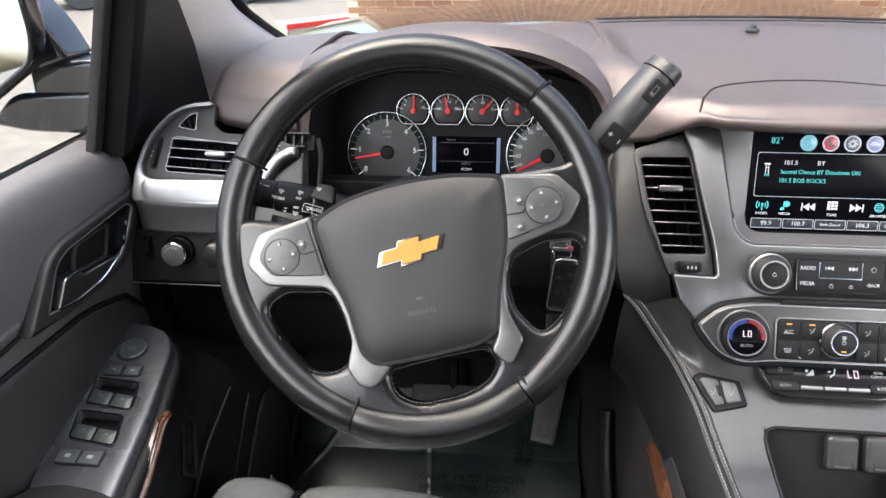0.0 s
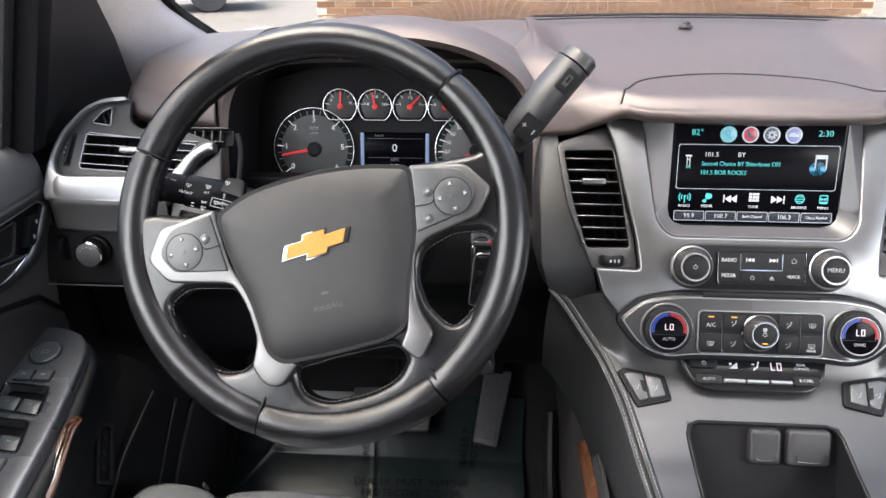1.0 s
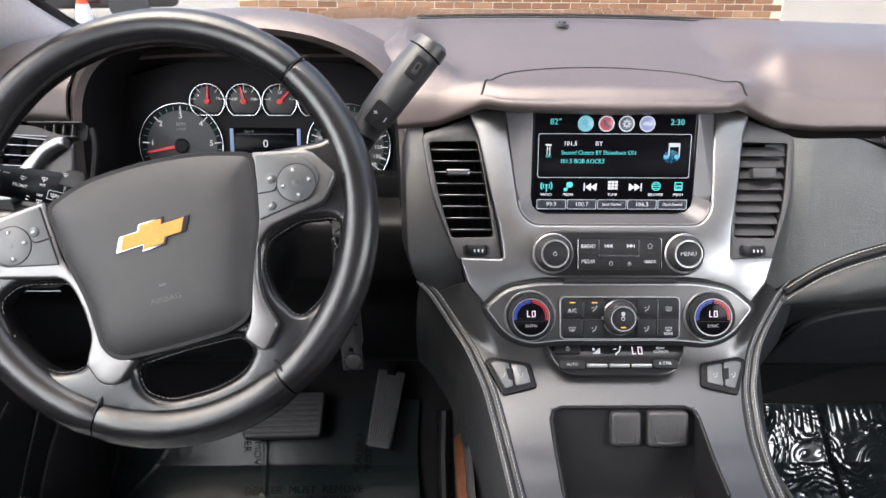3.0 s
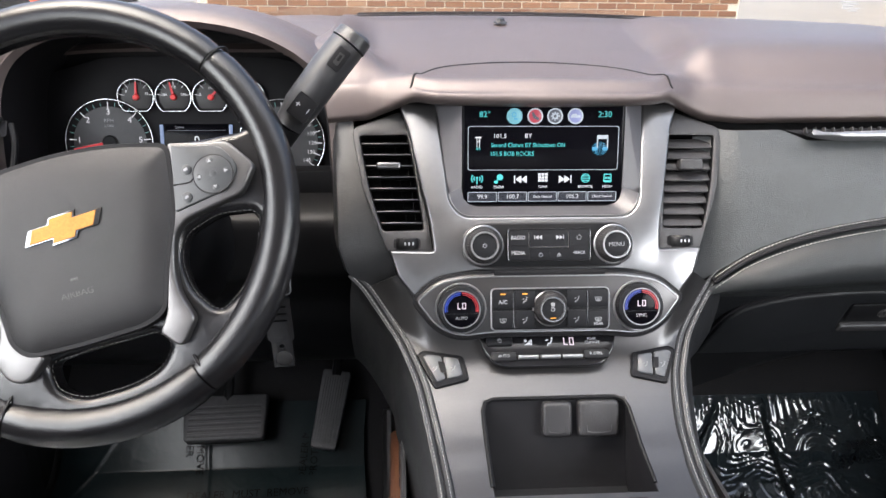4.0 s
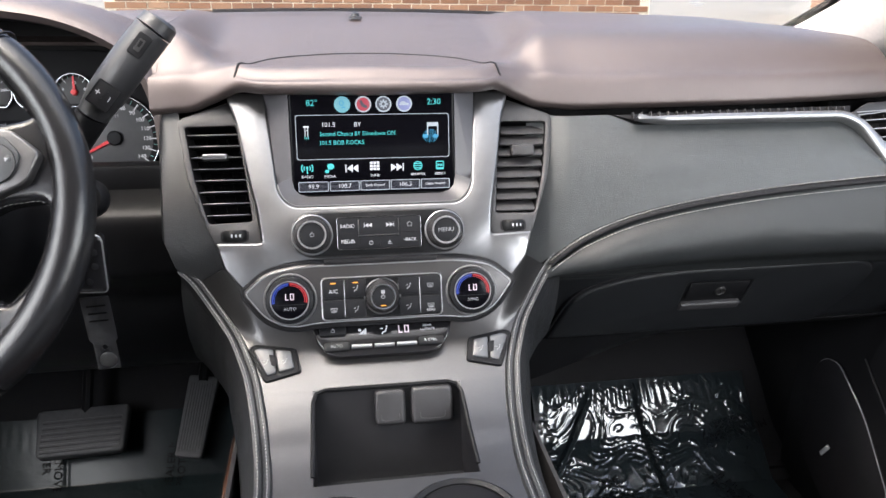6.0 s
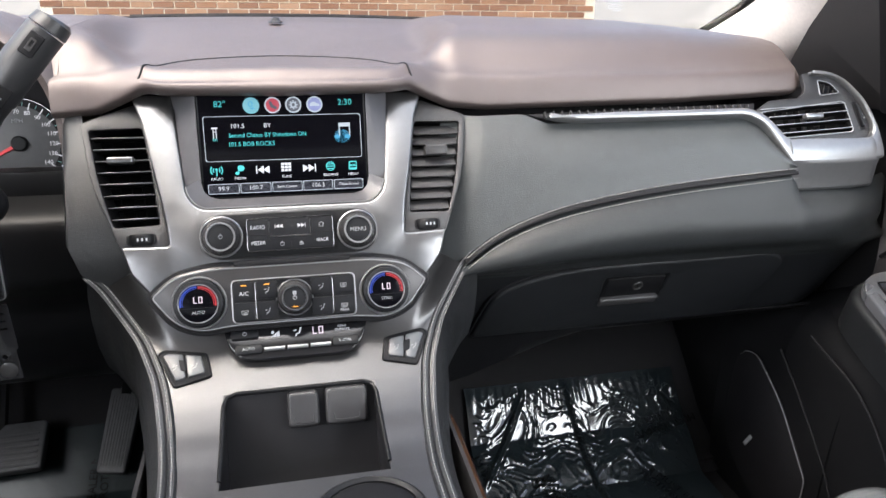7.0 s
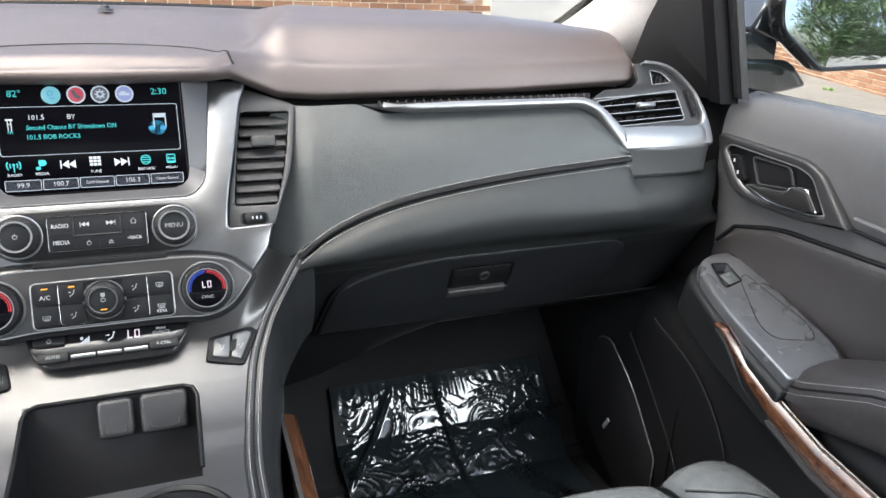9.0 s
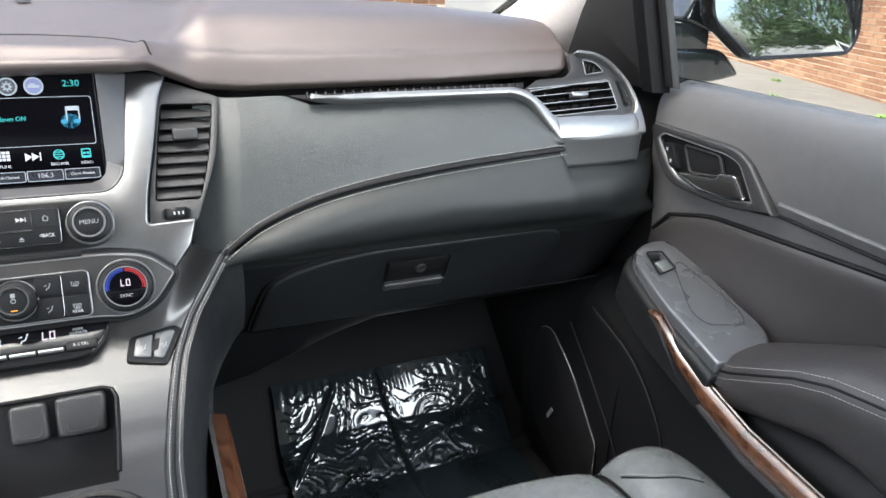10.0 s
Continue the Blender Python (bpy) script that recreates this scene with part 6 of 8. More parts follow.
    writing("word", word, 0.0046, at(mm, 0, -0.0090, 0.0133), GREYPRINT, k)
    return k


centre_stack()


def centre_vent(sign):
    """Tall air outlet beside the screen."""
    m = STACK
    openslat = sign < 0
    t = thing("air_vent", (0.165 * sign, 0.88, 1.32), "tall black air vent with horizontal slats and a thumb tab", "air vent", "air vents")
    S = lambda pts: [(p[0] * sign, *p[1:]) for p in pts]
    frame_out = dense(rounded(S([(0.1485, 0.168, 0.01), (0.156, 0.170, 0.01), (0.209, 0.151, 0.008), (0.197, 0.082, 0.02), (0.170, 0.0145, 0.003), (0.122, 0.0130, 0.003), (0.1255, 0.048, 0.02), (0.137, 0.097, 0.02)]), 0.004, 4))
    hole = dense(rounded(S([(0.1475, 0.1435), (0.2005, 0.1425), (0.190, 0.083, 0.02), (0.1755, 0.037), (0.1310, 0.038), (0.139, 0.097, 0.02)]), 0.004, 4))
    part("frame", bend(plate(frame_out, [hole], 0.006, 0.0018, 2, z0=-0.016)), SOFT, t, "charcoal vent frame", m)
    part("duct", bend(plate([p * 1.0 for p in hole], (), 0.002, 0.0005, z0=-0.060)), BLACK, t, "", m)
    ring = [Vector((p.x, p.y, -0.012)) for p in hole]
    part("duct_wall", bend(thick(loft([ring, [Vector((p.x, p.y, -0.06)) for p in ring]], True), 0.001, (0, 0, 9))), BLACK, t, "", m)
    n = 8
    for i in range(n):
        v = 0.1335 - i * 0.0126
        xi = lerp(v, (0.038, 0.097, 0.1435), (0.1315, 0.1395, 0.148))
        xo = lerp(v, (0.037, 0.083, 0.1425), (0.1750, 0.1895, 0.200))
        w = stack_w(v) - (0.022 if openslat else 0.018)
        tilt = -4 if openslat else 46
        part("slat", block(xo - xi, 0.0016 if openslat else 0.0022, 0.017 if openslat else 0.0155, 0.0006, 1), DARK if openslat else SOFT, t, "", m @ Matrix.Translation(((xi + xo) / 2 * sign, v, w)) @ Matrix.Rotation(radians(tilt), 4, "X"))
        if openslat:
            part("slat_edge", block(xo - xi, 0.0018, 0.0014, 0.0005, 1), SILVER, t, "pale slat edge", m @ Matrix.Translation(((xi + xo) / 2 * sign, v + 0.0004, w + 0.0082)))
    for i in range(4):
        x = 0.146 + 0.0115 * i
        pts = [(x + 0.004 - 0.012, 0.045), (x + 0.004, 0.135)]
        part("vane", tube([(pts[0][0] * sign, 0.045, stack_w(0.045) - 0.046), (pts[1][0] * sign, 0.135, stack_w(0.135) - 0.046)], 0.0012, 5), DARK, t, "", m)
    v = 0.1335 - 2 * 0.0126
    part("tab", block(0.026, 0.0075 if openslat else 0.0125, 0.012, 0.0022, 3), SILVER if openslat else SOFT, t, "thumb tab", m @ Matrix.Translation((0.1685 * sign, v, stack_w(v) - 0.010)))
    part("wheel", lathe([(0.012, -0.006), (0.0135, -0.004), (0.0135, 0.004), (0.012, 0.006)], 24), DARK, t, "ribbed thumbwheel", m @ Matrix.Translation((0.1495 * sign, 0.0235, stack_w(0.02) - 0.0165)) @ Matrix.Rotation(radians(90), 4, "X"))
    for k in range(3):
        part("mark", block(0.0016, 0.0030, 0.0005, 0), PRINT, t, "", m @ Matrix.Translation((0.1495 * sign + (k - 0.5) * 0.0042, 0.0235, stack_w(0.02) - 0.0028)))
    part("wheel_slot", bend(plate(rect(0.1495 * sign, 0.0235, 0.029, 0.0105, 0.003), (), 0.0006, 0.0002, z0=-0.0104)), BLACK, t, "", m)


centre_vent(-1)
centre_vent(1)


def corner_vent(sign):
    """Outer dash vent in its silver surround."""
    m = face((0, 0.905, 1.34), 31)
    k = sign * (1.0 if sign > 0 else 1.03)
    t = thing("corner_vent", (0.68 * k, 0.905, 1.34), "corner air vent with black slats in a sweeping silver surround", "air vent", "air vents")
    S = lambda pts: [(p[0] * k, *p[1:]) for p in pts]
    x0 = 0.306 if sign > 0 else 0.575
    trim = rounded(S([(x0 + 0.012 if sign > 0 else x0, 0.0150 if sign > 0 else 0.0100, 0.0003), *([(0.345, 0.0116, 0.01)] if sign > 0 else []), *([(0.394, 0.0118), (0.572, 0.0125, 0.02)] if sign > 0 else [(0.579, 0.0100, 0.004)]), (0.593, 0.002, 0.015), (0.6235, -0.0520, 0.002), (0.686, -0.0535, 0.02), (0.7615, -0.0500, 0.004), (0.7640, -0.040, 0.01), (0.7630, -0.010, 0.02), (0.7525, 0.027, 0.02), (0.727, 0.0575, 0.02), (0.704, 0.0680, 0.015), (0.676, 0.0700, 0.001), (0.676, 0.0670, 0.001), (0.7020, 0.0650, 0.012), (0.7230, 0.0545, 0.02), (0.7470, 0.0255, 0.02), (0.7555, -0.006, 0.012), (0.750, -0.0195, 0.008), (0.7300, -0.0225, 0.004), (0.6240, -0.0205, 0.006), (0.6000, 0.0105, 0.012), *([(0.577, 0.0225, 0.015), (0.394, 0.0212)] if sign > 0 else [(0.584, 0.0205, 0.01)]), (x0, 0.0182, 0.001) if sign > 0 else (x0, 0.0192, 0.001)]), 0.003, 5)
    part("surround", plate(trim, (), 0.014, 0.0035, 3, z0=-0.006), TRIMSILVER, t, "satin silver surround", m)
    # rounded silver band under the outlet, breaking into a lower face
    rows = []
    for i in range(25):
        f = i / 24
        x = 0.6245 + 0.1410 * f
        top = lerp(f, (0, 0.05, 0.12, 0.80, 0.93, 1), (-0.0240, -0.0215, -0.0212, -0.0228, -0.0205, -0.0060))
        lo = -0.0800 + 0.004 * max(0, f - 0.6) ** 2 / 0.16
        back = 0.016 * max(0, (f - 0.86) / 0.14) ** 2
        edge = -0.0525 - 0.003 * math.sin(math.pi * f)
        rows.append([(x * k, v, w - back) for v, w in ((top, 0.0060), (top - 0.001, 0.0084), (top * 0.75 + edge * 0.25, 0.0098), (top * 0.45 + edge * 0.55, 0.0096), (edge + 0.003, 0.0072), (edge, 0.0055), (edge - 0.002, 0.0028), (lo - 0.001, -0.0125), (lo - 0.003, -0.018))])
    bm = loft(rows)
    bm.transform(m)
    part("lower_band", thick(bm, 0.002), TRIMSILVER, t, "satin silver lower band", None, 24)
    xe = 0.685 if sign > 0 else 0.693
    hs = rounded(S([(0.575 if sign < 0 else 0.590, 0.021), (0.612, 0.0335), (xe - 0.030, 0.036), (xe - 0.018, 0.045), (xe - 0.018, 0.070), (0.703, 0.0668, 0.01), (0.7245, 0.0560, 0.02), (0.7490, 0.026, 0.02), (0.7570, -0.006, 0.012), (0.748, -0.0235, 0.008), (0.622, -0.022), (0.598, 0.008)]), 0.004, 4)
    hole = rounded(S([(0.596, 0.0175), (0.7225, 0.0305, 0.006), (0.7290, -0.012, 0.006), (0.6230, -0.0175)]), 0.003, 4)
    hole2 = rounded(S([(xe + 0.003, 0.060), (0.706, 0.0560, 0.006), (0.718, 0.0420, 0.004), (xe + 0.003, 0.0385)]), 0.003, 4)
    part("frame", plate(hs, [hole, hole2], 0.006, 0.001, z0=-0.006), VENTBLACK, t, "charcoal vent frame", m)
    for lp in (hole, hole2):
        part("opening_edge", tube([Vector((p.x, p.y, 0.0003)) for p in dense(lp, 0.01)], 0.0008, 6, True), GREYMET, t, "thin pale edge", m)
    part("duct", plate(hs, (), 0.002, 0.0003, z0=-0.05), BLACK, t, "", m)
    for i in range(4):
        v = 0.020 - i * 0.0110
        a, b = lerp(v, (-0.0175, 0.0175), (0.622, 0.595)), lerp(v, (-0.012, 0.03), (0.729, 0.7225))
        mm = m @ Matrix.Translation(((a + b) / 2 * k, v + 0.004, -0.006)) @ Matrix.Rotation(radians(3 * sign), 4, "Z")
        part("slat", block((b - a) * abs(k), 0.0018, 0.014, 0.0006, 1), DARK, t, "", mm)
        part("slat_edge", block((b - a) * abs(k), 0.0013, 0.0012, 0.0003, 1), GREYMET, t, "pale slat edge", mm @ Matrix.Translation((0, 0.0004, 0.0066)))
    for i in range(6):
        part("vane", block(0.0014, 0.046, 0.010, 0.0004, 1), DARK, t, "", m @ Matrix.Translation(((0.618 + 0.0185 * i) * k, 0.008, -0.030)))
    part("tab", block(0.026, 0.0070, 0.010, 0.0022, 3), TRIMSILVER, t, "bright thumb tab", m @ Matrix.Translation((0.6680 * k, 0.0090, 0.004)))
    for i in range(4):
        part("fin", block(0.0016, 0.016, 0.012, 0.0004, 1), DARK, t, "", m @ Matrix.Translation(((xe + 0.006 + 0.0070 * i) * k, 0.0495 - 0.0012 * i, -0.008)) @ Matrix.Rotation(radians(-25 * sign), 4, "Z"))
    slot = rounded(S([(0.7335, 0.0290), (0.7405, 0.0290), (0.7475, -0.0090), (0.7395, -0.0100)]), 0.002, 3)
    part("wheel_slot", plate(slot, (), 0.0008, 0.0003, z0=0), BLACK, t, "", m)
    for i in range(4):
        part("mark", plate(ellipse((0.7395 + 0.0018 * i) * k, 0.0215 - 0.0052 * i, 0.0009, None, 8), (), 0.0003, 0.0001, z0=0.0040), PRINT, t, "", m)
    wheel = rounded(S([(0.7355, 0.026), (0.7392, 0.0275), (0.7455, -0.006), (0.7408, -0.007)]), 0.002, 3)
    part("wheel", plate(wheel, (), 0.006, 0.002), BUTTON, t, "slim thumbwheel", m)
    if sign > 0:
        # long slot above the silver strip, with upright ribs
        slot = rounded([(0.2830, 0.0250), (0.594, 0.0325), (0.592, 0.0215), (0.577, 0.0215), (0.310, 0.0175)], 0.001, 2)
        part("slot", plate(slot, (), 0.001, 0.0003, z0=-0.008), BLACK, t, "dark defogger slot", m)
        for i in range(26):
            x = 0.306 + 0.0110 * i
            part("rib", block(0.0012, 0.0075, 0.006, 0.0002, 1), SOFT, t, "", m @ Matrix.Translation((x, 0.0230 + 0.00014 * i, -0.0045)))
    else:
        slot = rounded([(-0.576, 0.0375), (-0.640, 0.0375), (-0.640, 0.0), (-0.612, 0.004), (-0.590, 0.019), (-0.576, 0.020)], 0.002, 2)
        part("slot", plate(slot, (), 0.001, 0.0003, z0=-0.012), BLACK, t, "dark slot", m)
        for i in range(5):
            part("rib", block(0.0018, 0.0150, 0.008, 0.0003, 1), SOFT, t, "", m @ Matrix.Translation((-0.5885 - 0.0100 * i, 0.0285 - 0.0012 * max(0, i - 2), -0.0065)))
        part("slot_sill", block(0.058, 0.0022, 0.010, 0.0005, 1), SOFT, t, "", m @ Matrix.Translation((-0.608, 0.0375, -0.005)))
        part("slot_sill", block(0.044, 0.0016, 0.009, 0.0004, 1), SOFT, t, "", m @ Matrix.Translation((-0.606, 0.0222, -0.006)))
        # charcoal cheek between the strip and the instrument hood
        cheek = rounded([(-0.586, 0.016), (-0.592, 0.008), (-0.616, -0.012), (-0.640, -0.052), (-0.640, -0.085), (-0.578, -0.085), (-0.583, -0.03)], 0.003, 3)
        part("cheek", plate(cheek, (), 0.006, 0.0025, 3, z0=-0.008), SOFT, t, "charcoal cheek panel", m)
        part("hood_edge", tube(curve([(-0.572, 0.034, -0.012), (-0.567, 0.012, -0.012), (-0.566, -0.03, -0.010), (-0.564, -0.085, -0.008)], 5), 0.0034, 8), DARK, t, "rounded edge under the hood", m)


corner_vent(-1)
corner_vent(1)


def light_switch():
    m = face((0, 0.885, 1.225), 5)
    t = thing("light_switch_panel", (-0.75, 0.885, 1.225), "charcoal headlamp switch panel with knob and dimmer wheel", "switch panel")
    p = part("panel", plate(rounded([(-0.806, 0.036), (-0.62, 0.040), (-0.62, -0.037), (-0.825, -0.038)], 0.006), (), 0.02, 0.004, 3, z0=-0.024), SOFT, t, "", m)
    part("dimmer_slot", plate(rect(-0.785, 0.0085, 0.012, 0.030, 0.002), (), 0.001, 0.0003, z0=-0.0045), BLACK, t, "", m)
    part("dimmer_wheel", lathe([(0.0125, -0.0035), (0.014, -0.0025), (0.014, 0.0025), (0.0125, 0.0035)], 24), BUTTON, t, "ribbed dimmer wheel", m @ Matrix.Translation((-0.785, 0.0085, -0.008)) @ Matrix.Rotation(radians(90), 4, "Y"))
    k = part("knob", lathe([(0.0215, -0.004), (0.0215, 0.002), (0.0185, 0.004), (0.0180, 0.016), (0.0165, 0.0185)], 40), DARK, t, "black knob collar", at(m, -0.745, 0.008) @ Matrix.Scale(0.86, 4))
    part("knob_face", lathe([(0.0172, 0.015), (0.0168, 0.0195), (0.0150, 0.0205), (0.0005, 0.0208)], 40), PALEBTN, k, "pale grey knob face", at(m, -0.745, 0.008) @ Matrix.Scale(0.86, 4))
    part("knob_ring", lathe([(0.0178, 0.014), (0.0180, 0.0180), (0.0165, 0.0195)], 40), CHROME, k, "bright ring", at(m, -0.745, 0.008) @ Matrix.Scale(0.86, 4))
    for a in (60, 90, 120, 150):
        part("mark", plate(rect(0, 0, 0.0030, 0.0018, 0.0004), (), 0.0003, 0.0001), GREYPRINT, k, "", at(m, -0.745 + 0.0095 * math.cos(radians(a)), 0.008 + 0.0095 * math.sin(radians(a)), 0.0178, a - 90))
    part("knob", lathe([(0.0175, -0.004), (0.0175, 0.004), (0.015, 0.012), (0.013, 0.0135), (0.0005, 0.0137)], 32), BRUSH, t, "small grey knob", at(m, -0.696, 0.007))
    part("edge_line", tube([(-0.82, -0.0385, -0.003), (-0.62, -0.0385, -0.003)], 0.0009, 5), GREYMET, t, "", m)


light_switch()


# ---------------------------------------------------------------- centre console
def console():
    t = thing("center_console", (0, 0.70, 1.09), "silver and leather centre console with open bin and wood trim", "console")
    prof = [(0.868, 1.222), (0.857, 1.199), (0.835, 1.167), (0.80, 1.141), (0.757, 1.117), (0.73, 1.1063), (0.70, 1.099), (0.62, 1.090), (0.30, 1.085)]
    fine = curve(prof, 6)
    Y, Z = [p[0] for p in fine][::-1], [p[1] for p in fine][::-1]
    top = lambda y: lerp(y, Y, Z)
    seam_x = lambda y: lerp(y, (0.3, 0.5, 0.64, 0.682, 0.722, 0.775, 0.815, 0.835, 0.857, 0.868), (0.125, 0.120, 0.118, 0.1215, 0.1265, 0.1365, 0.154, 0.170, 0.195, 0.222))

    def deck(y0, y1, f0, f1, n=12, k=9):
        rows = []
        for i in range(n + 1):
            y = y0 + (y1 - y0) * i / n
            a, b = f0(y), f1(y)
            rows.append([(a + (b - a) * j / k, y, top(y) + 0.0015 * (1 - (abs(a + (b - a) * j / k) / seam_x(y)) ** 4)) for j in range(k + 1)])
        return loft(rows)

    # ramp: hollow sides running out to the stitched edges, middle rising under the climate pod
    outer = curve([(0.1265, 0.757, 1.117), (0.1345, 0.7895, 1.135), (0.148, 0.815, 1.152), (0.156, 0.826, 1.1595), (0.165, 0.836, 1.169), (0.190, 0.857, 1.201)], 5)
    inner = curve([(0.110, 0.757, 1.1175), (0.112, 0.7895, 1.1345), (0.120, 0.806, 1.150), (0.132, 0.818, 1.171), (0.144, 0.8270, 1.200), (0.156, 0.8330, 1.224)], 5)
    rows = []
    for o, i in zip(outer, inner):
        half = []
        for k in range(9):
            f = k / 8
            g = f * f * (3 - 2 * f) * 0.6 + 0.4 * math.sin(f * math.pi / 2)
            half.append(Vector((o.x + (i.x - o.x) * f, o.y + (i.y - o.y) * g, o.z + (i.z - o.z) * g)))
        rows.append(half + [Vector((i.x * (1 - k / 4), i.y, i.z)) for k in (1, 2, 3)] + [Vector((0, i.y, i.z))])
        rows[-1] += [Vector((-p.x, p.y, p.z)) for p in rows[-1][-2::-1]]
    part("ramp", thick(loft(rows), 0.004), BRUSH, t, "brushed grey console ramp")
    for s in (-1, 1):
        part("arm", thick(deck(0.757, 0.645, lambda y: s * 0.0755, lambda y: s * (seam_x(y) - 0.007)), 0.006), BRUSH, t, "brushed grey console arm")
    part("front_deck", thick(deck(0.645, 0.30, lambda y: 0.007 - seam_x(y), lambda y: seam_x(y) - 0.007, 16, 16), 0.006), BRUSH, t, "satin grey cup holder deck")
    # open bin
    w = 0.0755
    rows = [[(x, y, z) for x in (-w, w)] for y, z in ((0.757, 1.1155), (0.753, 1.108), (0.725, 1.042), (0.718, 1.034), (0.690, 1.031), (0.652, 1.031), (0.648, 1.040), (0.645, 1.092))]
    part("bin_liner", thick(loft(rows), 0.003), BLACK, t, "dusty black bin liner")
    for s in (-1, 1):
        part("bin_side", plate([(0.757, 1.115), (0.70, 1.0985), (0.645, 1.0915), (0.645, 1.028), (0.715, 1.028), (0.728, 1.04)], (), 0.003, 0.0005), BLACK, t, "", side(s * (w + 0.002), s))
    lip_line = [(-w, 0.656), (-w, 0.700), (-w, 0.745), (-w + 0.0035, 0.7535), (-w + 0.012, 0.757), (w - 0.012, 0.757), (w - 0.0035, 0.7535), (w, 0.745), (w, 0.700), (w, 0.656)]
    part("bin_lip", tube([Vector((x, y, top(y) + 0.0008)) for x, y in lip_line], 0.0022, 8), DARK, t, "black bin lip")
    # rounded upper corners of the bin's opening
    for s in (-1, 1):
        loop = [(s * (w + 0.001), 0.758), (s * (w - 0.012), 0.758)] + [(s * (w - 0.012 + 0.012 * math.sin(radians(a))), 0.7455 + 0.012 * math.cos(radians(a))) for a in (0, 22, 45, 67, 90)] + [(s * (w + 0.001), 0.745)]
        bm = plate(loop, (), 0.003, 0.0004, 1, z0=-0.003)
        for v in bm.verts:
            v.co.z += top(v.co.y)
        part("bin_corner", bm, BRUSH, t)
    pm = face((0, 0.741, 1.079), 23)
    for x, sw, sh in ((0.0015, 0.031, 0.036), (0.0445, 0.0425, 0.0375)):
        c = part("socket_cap", plate(rect(x, 0.021, sw, sh, 0.006, 6), (), 0.014, 0.004, 4, z0=-0.004), SOFT, t, "charcoal rubber socket cap", pm)
        part("cap_line", tube(curve([(x - sw * 0.30, 0.021 - sh * 0.18, 0.0101), (x - sw * 0.27, 0.021 - sh * 0.33, 0.0101), (x, 0.021 - sh * 0.36, 0.0101), (x + sw * 0.27, 0.021 - sh * 0.33, 0.0101), (x + sw * 0.30, 0.021 - sh * 0.18, 0.0101)], 5), 0.0006, 5), BRUSH, c, "", pm)
    # cup holder rings on the deck
    for x, y in ((0.050, 0.588), (-0.056, 0.580)):
        part("cup_ring", lathe([(0.050, 0), (0.050, 0.004), (0.047, 0.006), (0.043, 0.004), (0.043, -0.004)], 48), DARK, t, "black cup holder ring", Matrix.Translation((x, y, top(y) + 0.0005)))
        part("cup_well", lathe([(0.043, 0.0025), (0.042, 0.0030), (0.0005, 0.0030)], 40), BLACK, t, "", Matrix.Translation((x, y, top(y))))
    # padded leather edges, stitched, rolling down to the sides
    for s in (-1, 1):
        rows, line = [], []
        spine = [(y, top(y), seam_x(y), seam_x(y) + 0.010) for y in (0.862, 0.855, 0.835, 0.815, 0.775, 0.722, 0.682, 0.64, 0.5, 0.3)]
        fine = []
        for i in range(len(spine) - 1):
            for j in range(5):
                f = j / 5
                fine.append([spine[i][q] + (spine[i + 1][q] - spine[i][q]) * f for q in range(4)])
        fine.append(list(spine[-1]))
        for _ in range(2):
            fine = [fine[0]] + [[(fine[i - 1][q] + 2 * fine[i][q] + fine[i + 1][q]) / 4 for q in range(4)] for i in range(1, len(fine) - 1)] + [fine[-1]]
        for y, z, a, b in fine:
            lo = max(0.72, floor_z(y))
            k = lerp(y, (0.78, 0.84), (1, 0.3))
            rows.append([(s * x, y + dy, zz) for x, dy, zz in ((a - 0.0095, 0, z - 0.004), (a - 0.009, 0, z - 0.0005), (a - 0.0065, 0, z + 0.0025), (a - 0.003, 0, z + 0.0030), (a, 0, z + 0.0012), (a + 0.003, 0, z + 0.0030), (a + 0.007, -0.001, z + 0.0022), (a + 0.012 * k, 0, z - 0.005), (a + 0.019 * k, 0.002, z - 0.020), (a + 0.024 * k, 0.006, z - 0.05), (a + 0.024 * k, 0.014, z - 0.085), (a + 0.018 * k, 0.03, z - 0.12))])
            line.append(Vector((s * (a - 0.0042), y, z + 0.0034)))
        part("edge_pad", thick(loft(rows), 0.003, (s * 0.5, 0.6, 1.6)), LEATHER, t, "black leather edge padding")
        bm = stitches(line)
        stitches([p + Vector((s * 0.0084, 0, 0)) for p in line], bm=bm)
        tagged(part("stitching", bm, THREAD, t, "pale double stitching"), kind="stuff")
        part("seam", tube([p + Vector((s * 0.0042, 0, -0.0020)) for p in line], 0.0011, 6), BLACK, t)
        # body side below, with the walnut strip
        rows = [[(s * (0.158 + 0.004 * k), y, max(z, 0.70)) for y in (0.30, 0.6, 0.72, 0.84, 0.90, 1.05, 1.27)] for k, z in ((0, 1.06), (1.5, 1.0), (1, 0.9), (0, 0.70))]
        for i, r in enumerate(rows):
            rows[i] = [(x, y, min(z, lerp(y, (0.3, 0.72, 0.86, 0.9, 1.05), (1.07, 1.06, 1.14, 1.10, 1.0)))) for x, y, z in r]
        part("side_panel", thick(loft(rows), 0.004, (s * 0.8, 0.6, 1.2)), SIDECARPET, t, "carpeted black console side")
        strip = [(0.835, 1.015, 0.010), (0.80, 1.018, 0.016), (0.74, 1.018, 0.022), (0.66, 1.016, 0.026), (0.5, 1.012, 0.028), (0.3, 1.01, 0.028)]
        rows = []
        for y, z, h in strip:
            z, h = (z - 0.008, h * 0.8) if s > 0 else (z, h)
            rows.append([(s * (0.158 + (0.019 if s > 0 else 0.010) * math.sin(math.pi * j / 6) + 0.003), y, z - h + 2 * h * j / 6) for j in range(7)])
